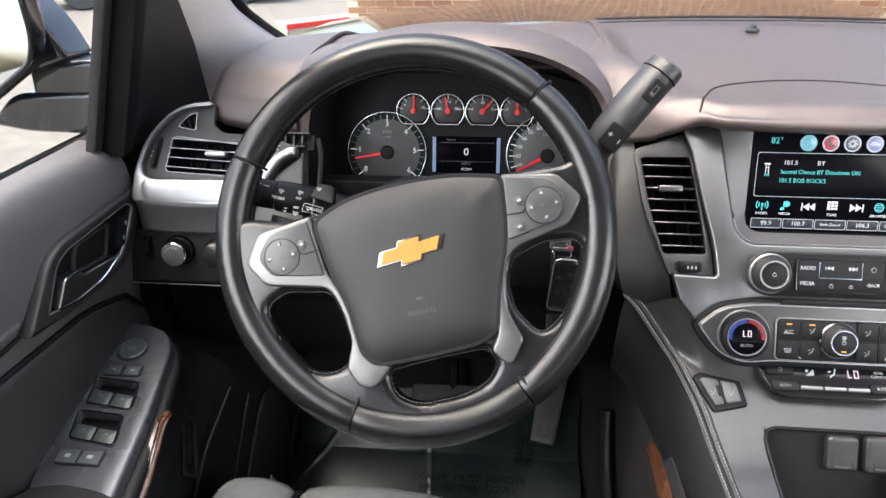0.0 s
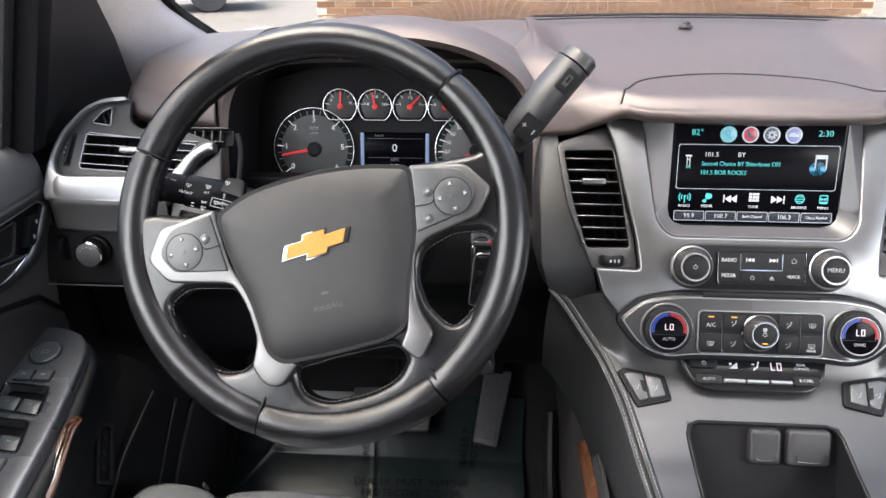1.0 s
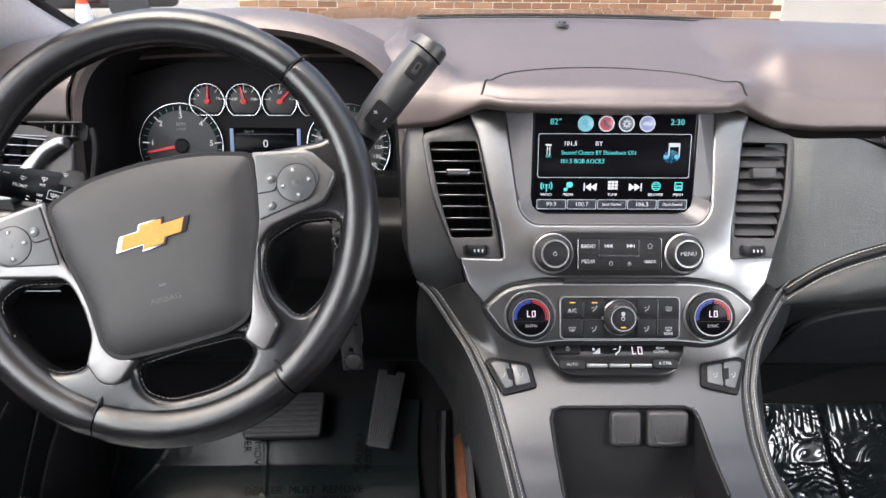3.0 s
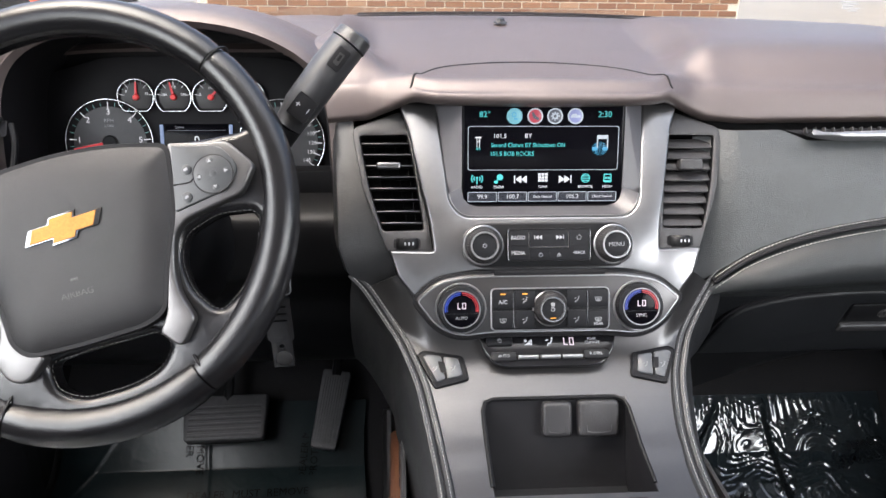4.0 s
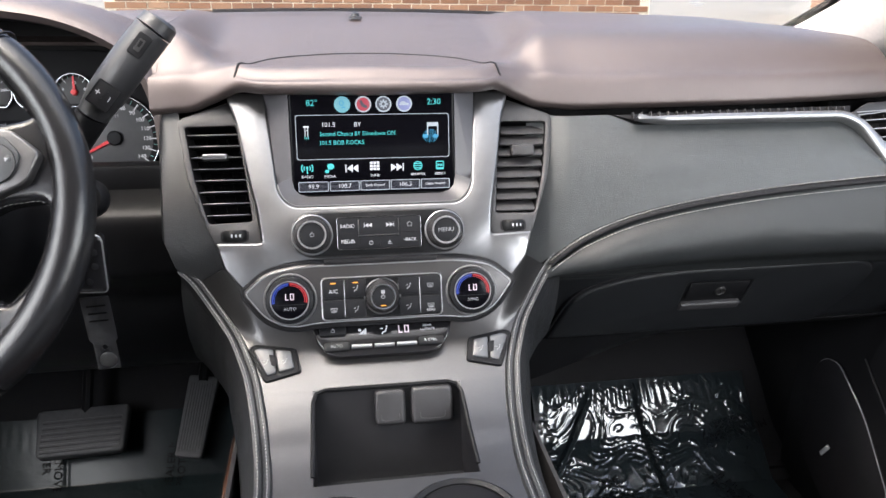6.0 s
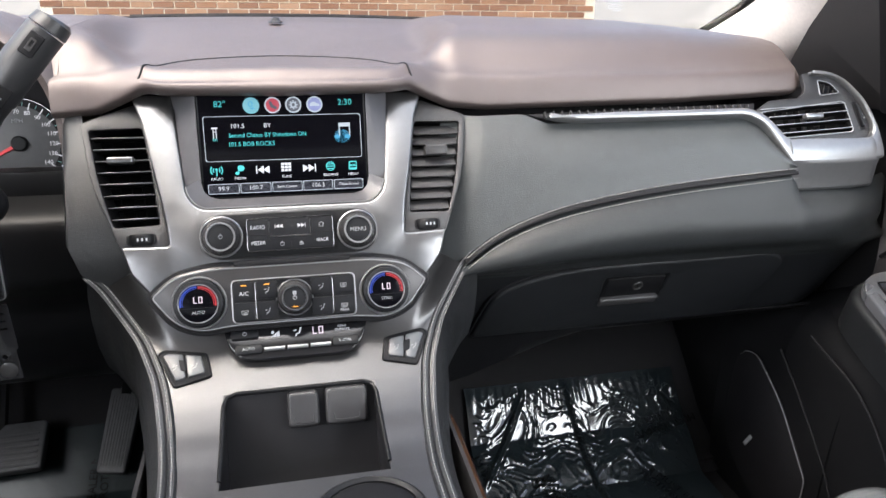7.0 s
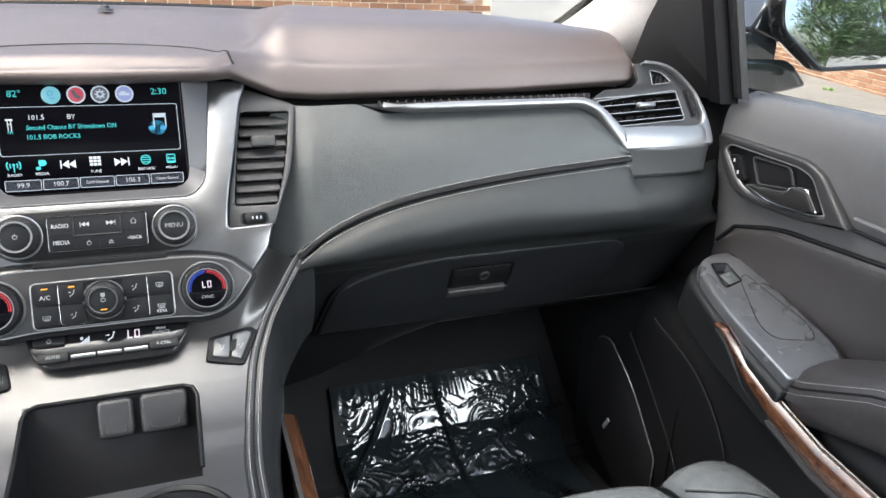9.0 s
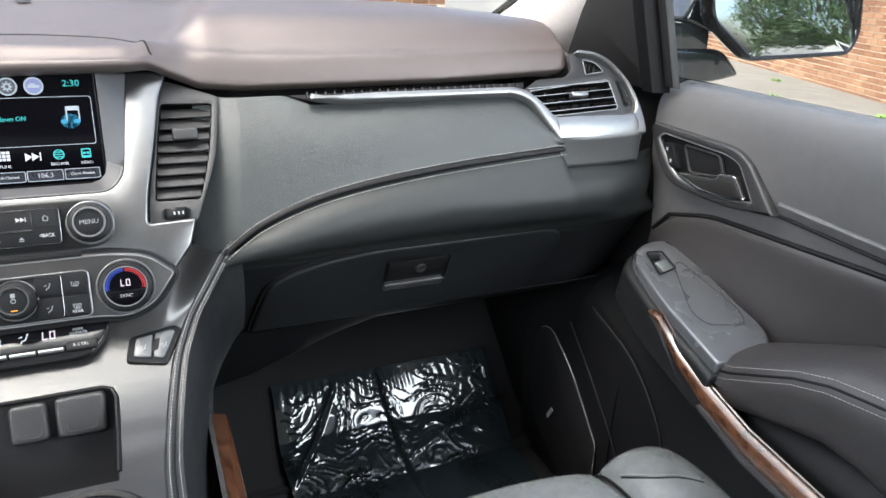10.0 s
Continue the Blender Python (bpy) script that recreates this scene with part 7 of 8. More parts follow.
        part("wood_trim", thick(loft(rows), 0.003, (s * 0.8, 0.6, 1.2)), WOOD, t, "polished burl walnut strip")
    # upright black trim at the console's foot beside the accelerator
    part("foot_trim", tube(curve([(-0.176, 1.10, 0.86), (-0.177, 1.06, 0.80), (-0.176, 1.00, 0.76), (-0.174, 0.90, 0.745)], 5), 0.010, 10, flat=1.6), SOFT, t, "black plastic foot trim")
    # seat heater switches
    for s in (-1, 1):
        hm = face((s * 0.1150, 0.7895, 1.1335), 57)
        H = lambda pts, q=1.12: [(-p[0] * s * q, p[1] * q, *p[2:]) for p in pts]
        hb = part("heater_switch", plate(rounded(H([(-0.020, 0.0125), (-0.0145, 0.0165), (0.0180, 0.0105), (0.0220, -0.0100), (-0.0060, -0.0175)], 1.32), 0.004, 4), (), 0.005, 0.0012, z0=-0.0005), BLACK, t, "seat heater switch", hm)
        rim = rounded(H([(-0.020, 0.0125), (-0.0145, 0.0165), (0.0180, 0.0105), (0.0220, -0.0100), (-0.0060, -0.0175)], 1.24), 0.004, 4)
        part("switch_rim", tube([Vector((p.x, p.y, 0.0046)) for p in dense(rim, 0.006)], 0.0006, 6, True), BUTTON, hb, "thin bright rim", hm)
        for pts in ([(-0.0175, 0.0115), (-0.0125, 0.0140), (0.0000, 0.0118), (0.0030, -0.0120), (-0.0050, -0.0145)], [(0.0020, 0.0113), (0.0160, 0.0088), (0.0195, -0.0085), (0.0052, -0.0118)]):
            b = part("button", plate(rounded(H(pts), 0.0025, 4), (), 0.004, 0.0012, z0=0.003), HEATBTN, hb, "grey heater button", hm)
            cx = sum(p[0] for p in pts) / len(pts)
            icon_bars(b, at(hm, 0, 0, 0.0072), -cx * s * 1.12, -0.002, GREYPRINT, 0)
        part("level_window", plate(rounded(H([(-0.0035, 0.0062), (0.0030, 0.0050), (0.0042, -0.0062), (-0.0012, -0.0050)]), 0.001, 3), (), 0.0006, 0.0002, z0=0.0068), BLACK, hb, "black level window", hm)


console()


# ---------------------------------------------------------------- doors
def door(sign):
    driver = sign < 0
    t = thing("door_1" if driver else "door_2", (0.80 * sign, 0.3, 1.0), "closed charcoal car door with " + ("window switches and wood trim" if driver else "armrest, wood trim and speaker"), "car door", "front doors", "structure")
    Y0, Y1 = -0.30, 0.905

    def skin(section, y0, y1, n=24, front=0.0):
        rows = []
        for i in range(n + 1):
            y = y0 + (y1 - y0) * i / n
            rows.append([(sign * x, y, z) for x, z in section(y)])
        return loft(rows)

    # upper panel with the window ledge
    def upper(y):
        dip = lerp(y, (0.84, 0.905), (0.0, 0.010))
        pts = [(0.868, 1.352), (0.850, 1.366), (0.825, 1.368 - dip), (0.808, 1.360 - dip), (0.799, 1.335), (0.797, 1.30), (0.800, 1.262), (0.806, 1.240), (0.809, 1.225), (0.812, 1.205), (0.818, 1.15), (0.82, 1.10)]
        return [(p[0], p[1]) for p in curve(pts, 4)]
    part("upper_panel", thick(skin(upper, Y0, 0.900), 0.004), DOORVINYL, t, "charcoal upper door panel")
    # padded insert above the armrest
    def insert(y):
        e = lerp(y, (-0.3, 0.5, 0.78, 0.86, 0.885), (1.222, 1.218, 1.203, 1.180, 1.150))
        return curve([(0.816, e + 0.004), (0.807, e), (0.8030, e - 0.012), (0.8035, e - 0.04), (0.808, 1.10), (0.814, 1.06)], 4)
    part("leather_insert", thick(skin(insert, Y0, 0.885), 0.004), DOORLEATHER, t, "black padded leather insert")
    part("insert_groove", tube([Vector((sign * 0.8085, y, insert(y)[0][1] - 0.001)) for y in [-0.30 + 1.185 * i / 40 for i in range(41)]], 0.0032, 6), BLACK, t)
    bar = [Vector((sign * 0.8015, y, lerp(y, (-0.3, 0.53, 0.67), (1.225, 1.250, 1.256)))) for y in [-0.30 + 0.97 * i / 30 for i in range(31)]]
    part("accent_strip", tube(bar, 0.0036, 8), DOORVINYL, t, "slim moulded accent strip")
    part("panel_groove", tube([p + Vector((sign * 0.001, 0, -0.0135)) for p in bar], 0.0022, 6), BLACK, t)

    # door body below, set inwards
    def lower(y):
        k = lerp(y, (0.86, 1.0), (0.0, 0.02))
        return curve([(0.82, 1.085), (0.745, 1.075), (0.712, 1.045), (0.700, 1.00), (0.697, 0.90), (0.700, 0.78), (0.712, 0.70)], 4)
    part("lower_panel", thick(skin(lower, Y0, 0.90), 0.004), DARK, t, "black lower door panel")
    # front part of the lower panel, carrying the speaker
    def nose(y):
        f = lerp(y, (0.86, 1.02), (0, 1))
        return curve([(0.80, 1.13 - 0.10 * f), (0.735, 1.07 - 0.04 * f), (0.708, 1.02 - 0.02 * f), (0.6965, 0.96), (0.694, 0.86), (0.700, 0.76), (0.71, 0.70)], 4)
    part("speaker_pod", thick(skin(nose, 0.78, 1.03, 12), 0.004), DARK, t, "black moulded speaker pod")
    sm = side(0.6935 * sign, sign)
    sp = rounded([(0.990, 0.950, 0.02), (0.972, 0.972, 0.012), (0.944, 0.978, 0.012), (0.876, 0.934, 0.03), (0.801, 0.851, 0.01), (0.800, 0.78, 0.02), (0.854, 0.728, 0.02), (0.920, 0.756, 0.03), (0.982, 0.794, 0.03), (0.997, 0.874, 0.03)], 0.01, 6)
    sp_in = inset(sp if area(sp) > 0 else sp[::-1], 0.003)
    g = part("speaker_grille", plate(sp_in, (), 0.005, 0.001), BLACK, t, "black speaker grille", sm)
    bm = bmesh.new()
    loop = [Vector((p.x, p.y, 0.003)) for p in dense(sp_in, 0.01)]
    part("bright_edge", tube(loop, 0.0008, 6, True), GREYMET if not driver else DARK, g, "thin edge", sm)
    part("badge", block(0.026, 0.007, 0.002, 0.0008, 1), GREYPRINT, g, "small plain badge", sm @ Matrix.Translation((0.925, 0.832, 0.006)) @ Matrix.Rotation(radians(-62), 4, "Z"))
    for pts in ([(0.905, 1.006), (0.851, 0.958), (0.77, 0.873), (0.74, 0.80)], [(0.855, 1.054), (0.756, 1.02), (0.69, 0.956), (0.672, 0.89), (0.668, 0.80)]):
        part("crease", tube([Vector((sign * 0.6945, *p)) for p in curve(pts, 8)], 0.0016, 6), BLACK, t)

    if driver:
        top, low = Vector((-0.7205, 0.7850, 1.0590)), Vector((-0.7015, 0.7300, 1.0205))
        yy, zz = (top - low).normalized(), Vector((0.88, 0, 0.47))
        xx = yy.cross(zz).normalized()
        zz = xx.cross(yy)
        pm = Matrix((( *xx, 0), (*yy, 0), (*zz, 0), (0, 0, 0, 1))).transposed()
        pm.translation = (top + low) / 2
        pk = part("release_panel", plate(rect(0, 0, 0.026, 0.074, 0.006), [rect(0, 0, 0.012, 0.060, 0.004)], 0.006, 0.002), DARK, t, "slim black release panel", pm)
        for v in (-0.018, 0.0, 0.018):
            part("stud", lathe([(0.0032, 0), (0.0030, 0.003), (0.0005, 0.0034)], 12), BUTTON, pk, "", at(pm, 0, v))
    # armrest: switch plate, pad, walnut strip
    n = Vector((0, -0.22, 1)).normalized()
    v = Vector((0, 1, 0.22)).normalized()
    am = Matrix(((1, 0, 0, 0), (0, v.y, n.y, 0.81), (0, v.z, n.z, 1.136), (0, 0, 0, 1)))
    A = lambda pts: [(p[0] * sign, *[(p[1] - 0.81) * 1.024], *p[2:]) for p in pts]
    q = 0.019 if driver else 0
    base = rounded(A([(0.815, 0.853, 0.02), (0.777, 0.860, 0.02), (0.735 + q, 0.845, 0.02), (0.712 + q, 0.818, 0.02), (0.693 + q, 0.735, 0.04), (0.682 + q, 0.61, 0.006), (0.775, 0.605, 0.006), (0.803, 0.645, 0.02), (0.809, 0.74, 0.02)]), 0.01, 6)
    part("armrest_base", plate(base, (), 0.052, 0.008, 4, z0=-0.0635), GLOVE, t, "charcoal armrest base", am)
    plate_out = rounded(A([(0.811, 0.848, 0.015), (0.777, 0.853, 0.02), (0.742, 0.839, 0.02), (0.722, 0.813, 0.02), (0.703, 0.735, 0.04), (0.692, 0.615, 0.006), (0.770, 0.611, 0.006), (0.799, 0.648, 0.02), (0.805, 0.74, 0.02)]), 0.01, 6)
    bays = []
    if driver:
        plate_out = rounded(A([(0.818, 0.852, 0.012), (0.785, 0.853, 0.02), (0.752, 0.839, 0.02), (0.738, 0.813, 0.02), (0.722, 0.715, 0.04), (0.713, 0.600, 0.006), (0.802, 0.611, 0.02), (0.811, 0.648, 0.02), (0.814, 0.74, 0.02)]), 0.01, 6)
        bays = [rounded(p, 0.005, 4) for p in ([(-0.8045, -0.0475), (-0.7530, -0.0515), (-0.7460, -0.0900), (-0.8000, -0.0830)], [(-0.8020, -0.0940), (-0.7500, -0.0975), (-0.7425, -0.1360), (-0.7945, -0.1295)])]
    else:
        bays = [rounded([(0.7530, 0.0185), (0.7765, 0.0155), (0.7700, -0.0245), (0.7370, -0.0325)], 0.003, 4)]
    sw = part("switch_plate", plate(plate_out, bays, 0.016, 0.004, 3, z0=-0.013), SWITCHPLATE, t, "satin graphite switch plate", am)
    for bay in bays:
        part("switch_well", plate(inset(bay if area(bay) > 0 else bay[::-1], -0.001), (), 0.0015, 0.0003, z0=-0.0112), BLACK, sw, "black switch well", am)
        ring = [Vector((p.x, p.y, 0.0033)) for p in dense(bay, 0.01)]
        part("well_edge", tube(ring, 0.0011, 6, True), PIANO, sw, "", am)

    def rocker(x, y, w, h, turn):
        rk = part("window_switch", pillow(rect(0, 0, w, h, 0.003), 0.002, 4, 3.0, 0.012), SWITCHGREY, sw, "window switch", am @ Matrix.Translation((x, y, -0.011)) @ Matrix.Rotation(radians(turn), 4, "Z") @ Matrix.Rotation(radians(14), 4, "X"))
        part("mark", plate(rect(0, 0, 0.0050, 0.0042, 0.0008), [rect(0, 0, 0.0036, 0.0028, 0.0004)], 0.0006, 0.0002), PRINT, rk, "", am @ Matrix.Translation((x, y, 0.0026)) @ Matrix.Rotation(radians(turn), 4, "Z") @ Matrix.Rotation(radians(14), 4, "X"))

    if driver:
        mb = part("mirror_control", lathe([(0.0165, 0.002), (0.0165, 0.005), (0.0145, 0.0062), (0.0135, 0.005), (0.0005, 0.0056)], 32), SWITCHGREY, sw, "round mirror control", am @ Matrix.Translation((-0.783, (0.808 - 0.81) * 1.024, 0)))
        part("mark", plate(rect(0, 0, 0.008, 0.005, 0.001), [rect(0, 0, 0.0065, 0.0035, 0.0006)], 0.0003, 0.0001), GREYPRINT, mb, "", am @ Matrix.Translation((-0.783, -0.002, 0.0057)))
        part("control_gap", lathe([(0.0182, 0.0031), (0.0176, 0.0036), (0.0165, 0.0036)], 32), BLACK, sw, "", am @ Matrix.Translation((-0.783, -0.002, 0)))
        for x in (-0.789, -0.767):
            part("button_gap", plate(rounded([(x - 0.0107, -0.0442), (x + 0.0107, -0.0442), (x + 0.0097, -0.0278), (x - 0.0097, -0.0278)], 0.002), (), 0.0012, 0.0002, z0=0.0026), BLACK, sw, "", am)
            part("button", plate(rounded([(x - 0.0095, -0.043), (x + 0.0095, -0.043), (x + 0.0085, -0.029), (x - 0.0085, -0.029)], 0.002), (), 0.005, 0.001, z0=0.001), SWITCHGREY, sw, "", am)
            part("mark", block(0.005, 0.003, 0.0004, 0), GREYPRINT, sw, "", am @ Matrix.Translation((x, -0.036, 0.0062)))
        for x, y in ((-0.7880, -0.0735), (-0.7610, -0.0775), (-0.7835, -0.1205), (-0.7570, -0.1245)):
            rocker(x, y, 0.0240, 0.0215, -8)
        for x in (-0.781, -0.757):
            part("button_gap", plate(rect(x, (0.660 - 0.81) * 1.024, 0.0245, 0.0182, 0.002), (), 0.0012, 0.0002, z0=0.0026), BLACK, sw, "", am)
            part("lock_button", plate(rect(x, (0.660 - 0.81) * 1.024, 0.0225, 0.016, 0.0015), (), 0.006, 0.001, z0=0.001), SWITCHGREY, sw, "lock button", am)
            part("mark", block(0.006, 0.004, 0.0004, 0.0001, 1), PRINT, sw, "", am @ Matrix.Translation((x, (0.660 - 0.81) * 1.024, 0.0072)))
    else:
        rocker(0.7600, -0.0110, 0.022, 0.020, 14)
        hollow = rounded(A([(0.787, 0.80, 0.01), (0.770, 0.79, 0.02), (0.725, 0.70, 0.03), (0.728, 0.675, 0.02), (0.780, 0.662, 0.02), (0.793, 0.69, 0.02)]), 0.01, 6)
        part("grip_hollow", tube([Vector((p.x, p.y, 0.0031)) for p in dense(hollow, 0.008)], 0.0006, 6, True), DARK, sw, "", am)

    # leather armrest pad behind the switch plate
    xs0, xs1 = 0.678, 0.80
    rows = []
    for i in range(26):
        y = 0.632 - 0.93 * i / 25
        f = min(1, (0.632 - y) / 0.14)
        zt = lerp(y, (-0.3, 0.40, 0.50, 0.57, 0.632), (1.178, 1.176, 1.162, 1.128, 1.098))
        zl = lerp(y, (-0.3, 0.40, 0.47, 0.53, 0.60, 0.632), (1.06, 1.065, 1.080, 1.066, 1.047, 1.062))
        x0 = lerp(y, (-0.3, 0.45, 0.60, 0.632), (0.676, 0.690, 0.684, 0.700))
        pts = [(0.80, zt - 0.004), (0.77, zt), (x0 + 0.03, zt - 0.004), (x0 + 0.010, zt - 0.014), (x0, zt - 0.034), (x0 + 0.001, (zt + zl) / 2 - 0.01), (x0 + 0.010, zl + 0.006), (x0 + 0.03, zl), (0.79, zl)]
        rows.append([(sign * x, y, z) for x, z in curve(pts, 3)])
    part("armrest_pad", loft(rows, True, True), DOORLEATHER, t, "padded black leather armrest")
    line = [Vector((r[9][0], r[9][1], r[9][2])) for r in rows]
    line2 = [Vector((r[11][0], r[11][1], r[11][2])) for r in rows]
    off = Vector((-sign * 0.0012, 0, 0.0008))
    bm = stitches([p + off for p in line])
    stitches([p + off for p in line2], bm=bm)
    tagged(part("stitching", bm, THREAD, t, "pale double stitching"), kind="stuff")
    part("seam", tube([(a + b) / 2 for a, b in zip(line, line2)], 0.0018, 6), BLACK, t)
    # walnut strip along the armrest's inner flank
    rows = []
    for y, za, zb, x in ((0.735, 1.107, 1.105, 0.694), (0.715, 1.110, 1.098, 0.691), (0.67, 1.086, 1.060, 0.688), (0.62, 1.070, 1.040, 0.684), (0.55, 1.053, 1.022, 0.680), (0.45, 1.043, 1.014, 0.676), (0.30, 1.04, 1.01, 0.676), (-0.3, 1.04, 1.01, 0.676)):
        x += q
        zb = za - (za - zb) * (0.3 if driver else 1)
        rows.append([(sign * (x - 0.006 * math.sin(math.pi * j / 6) + (0.006 if j == 6 else 0)), y, zb + (za - zb) * j / 6) for j in range(7)])
    part("wood_trim", thick(loft(rows), 0.004), WOOD, t, "polished burl walnut strip")
    part("trim_edge", tube([Vector((r[6][0] - sign * 0.005, r[6][1], r[6][2] + 0.001)) for r in rows], 0.0009, 6), DARKCHROME, t, "bright strip edge")
    part("trim_shelf", tube([Vector((r[0][0] + sign * 0.004, r[0][1], r[0][2] - 0.006)) for r in rows], 0.006, 8), SOFT, t)

    # release handle in its bezel
    hm = side(0.7965 * sign, sign)
    bz = rounded([(0.899, 1.303, 0.006), (0.892, 1.311, 0.006), (0.742, 1.308, 0.02), (0.716, 1.297, 0.012), (0.666, 1.243, 0.003), (0.738, 1.232, 0.02), (0.812, 1.2315, 0.02), (0.853, 1.238, 0.02), (0.878, 1.262, 0.02)], 0.01, 6)
    bi = rounded([(0.881, 1.292, 0.006), (0.871, 1.3000, 0.006), (0.750, 1.2970, 0.012), (0.729, 1.290, 0.008), (0.700, 1.2495, 0.003), (0.740, 1.2415, 0.02), (0.800, 1.2405, 0.02), (0.836, 1.2470, 0.015), (0.861, 1.2680, 0.02)], 0.008, 6)
    b = part("handle_bezel", plate(bz, [bi], 0.011, 0.0035, 3, z0=-0.003), SOFT, t, "charcoal handle bezel", hm)
    part("bezel_line", tube([Vector((p.x, p.y, 0.0055)) for p in dense(bi, 0.01)], 0.0014, 6, True), GREYMET, b, "satin bezel line", hm)
    part("handle_recess", plate(bi, (), 0.002, 0.0005, z0=-0.002), DARK, b, "dark handle recess", hm)
    cup = rounded([(0.833, 1.293), (0.764, 1.294), (0.751, 1.266), (0.815, 1.256)], 0.008, 5)
    part("finger_cup", plate(cup, [rounded([(0.828, 1.290), (0.768, 1.2905), (0.757, 1.268), (0.813, 1.2595)], 0.006, 5)], 0.006, 0.002, z0=-0.001), SOFT, b, "", hm)
    part("cup_floor", plate(cup, (), 0.002, 0.0003, z0=-0.0005), BLACK, b, "", hm)
    lv = rounded([(0.824, 1.2555, 0.003), (0.800, 1.2585), (0.758, 1.2640, 0.004), (0.751, 1.2725, 0.003), (0.728, 1.2745, 0.004), (0.7085, 1.2510, 0.003), (0.738, 1.2450, 0.01), (0.790, 1.2440, 0.02)], 0.004, 5)
    part("release_lever", plate(lv, (), 0.012, 0.003, 3, z0=0.001), BRUSH, b, "satin graphite release lever", hm)
    part("lever_edge", tube([Vector((p.x, p.y, 0.0122)) for p in dense(lv, 0.01)], 0.0016, 6, True), CHROME, b, "chrome lever edge", hm)
    lk = part("lock_switch", plate(rounded([(0.870, 1.286), (0.850, 1.288), (0.833, 1.258), (0.850, 1.256)], 0.004, 4), (), 0.007, 0.002), BUTTON, b, "door lock rocker", hm)
    for yy, zz in ((0.859, 1.280), (0.849, 1.266)):
        part("mark", block(0.0035, 0.0045, 0.0006, 0.0002, 1), PRINT, lk, "", hm @ Matrix.Translation((yy, zz, 0.0072)))

    # sail panel, window frame and glass
    def lean(x, z):
        return x - 0.30 * (z - 1.366)
    def upright(pts, depth, name, material, label, x=0.806, bevel=0.002):
        bm = plate(pts, (), depth, bevel)
        bm.transform(side(0, sign))
        for vv in bm.verts:
            vv.co.x += sign * lean(x, vv.co.z)
        return part(name, bm, material, t, label)
    upright(rounded([(0.905, 1.350), (1.16, 1.345), (1.07, 1.45), (0.97, 1.545), (0.905, 1.60)], 0.004), 0.018, "sail_panel", SAIL, "dark grained corner panel", 0.812)
    upright([(0.884, 1.352), (0.908, 1.352), (0.908, 1.60), (0.60, 1.80), (0.58, 1.80), (0.884, 1.585)], 0.03, "window_frame", BLACK, "black window frame", 0.797 if sign > 0 else 0.815)
    upright([(0.866, 1.36), (0.884, 1.36), (0.884, 1.60), (0.866, 1.61)], 0.012, "glass_channel", SOFT, "rubber glass channel", 0.800 if sign > 0 else 0.822, 0.004)
    rows = [[(sign * lean(0.816 if sign > 0 else 0.831, z), y, z) for y in (-0.28, 0.3, 0.878)] for z in (1.35, 1.58, 1.79)]
    pane = part("window_glass", thick(loft(rows), 0.004), WINDOW, t, "clear side window")
    pane.visible_shadow = False
    part("belt_seal", tube([Vector((sign * (0.834 if sign > 0 else 0.842), y, 1.3590)) for y in (-0.3, 0.3, 0.88)], 0.006, 8), BLACK, t, "black rubber belt seal")
    part("outer_skin", thick(loft([[(sign * x, y, z) for x, z in ((0.868, 1.36), (0.93, 1.33), (0.985, 1.15), (0.99, 0.9), (0.96, 0.55))] for y in (-0.3, 0.3, 0.9, 1.15)]), 0.004), PAINT, t, "dark painted outer door skin")
    # hinge-side jamb between door and dashboard
    part("front_jamb", thick(loft([[(sign * x, y, z) for x, y in ((0.830, 0.892), (0.826, 0.94), (0.80, 1.02))] for z in (1.36, 1.28, 1.20, 1.12, 1.0, 0.72)]), 0.004), DARK, t)


door(-1)
door(1)


def kick_panel(sign):
    t = thing("kick_panel", (0.74 * sign, 1.1, 0.9), "black plastic footwell side panel", "trim panel", kind="structure")
    part("panel", thick(loft([[(sign * x, y, z) for y, x in ((0.98, 0.735), (1.08, 0.715), (1.30, 0.70))] for z in (1.18, 1.0, 0.85, 0.72)]), 0.004), DARK, t)
    return t


kick_panel(-1)
kick_panel(1)


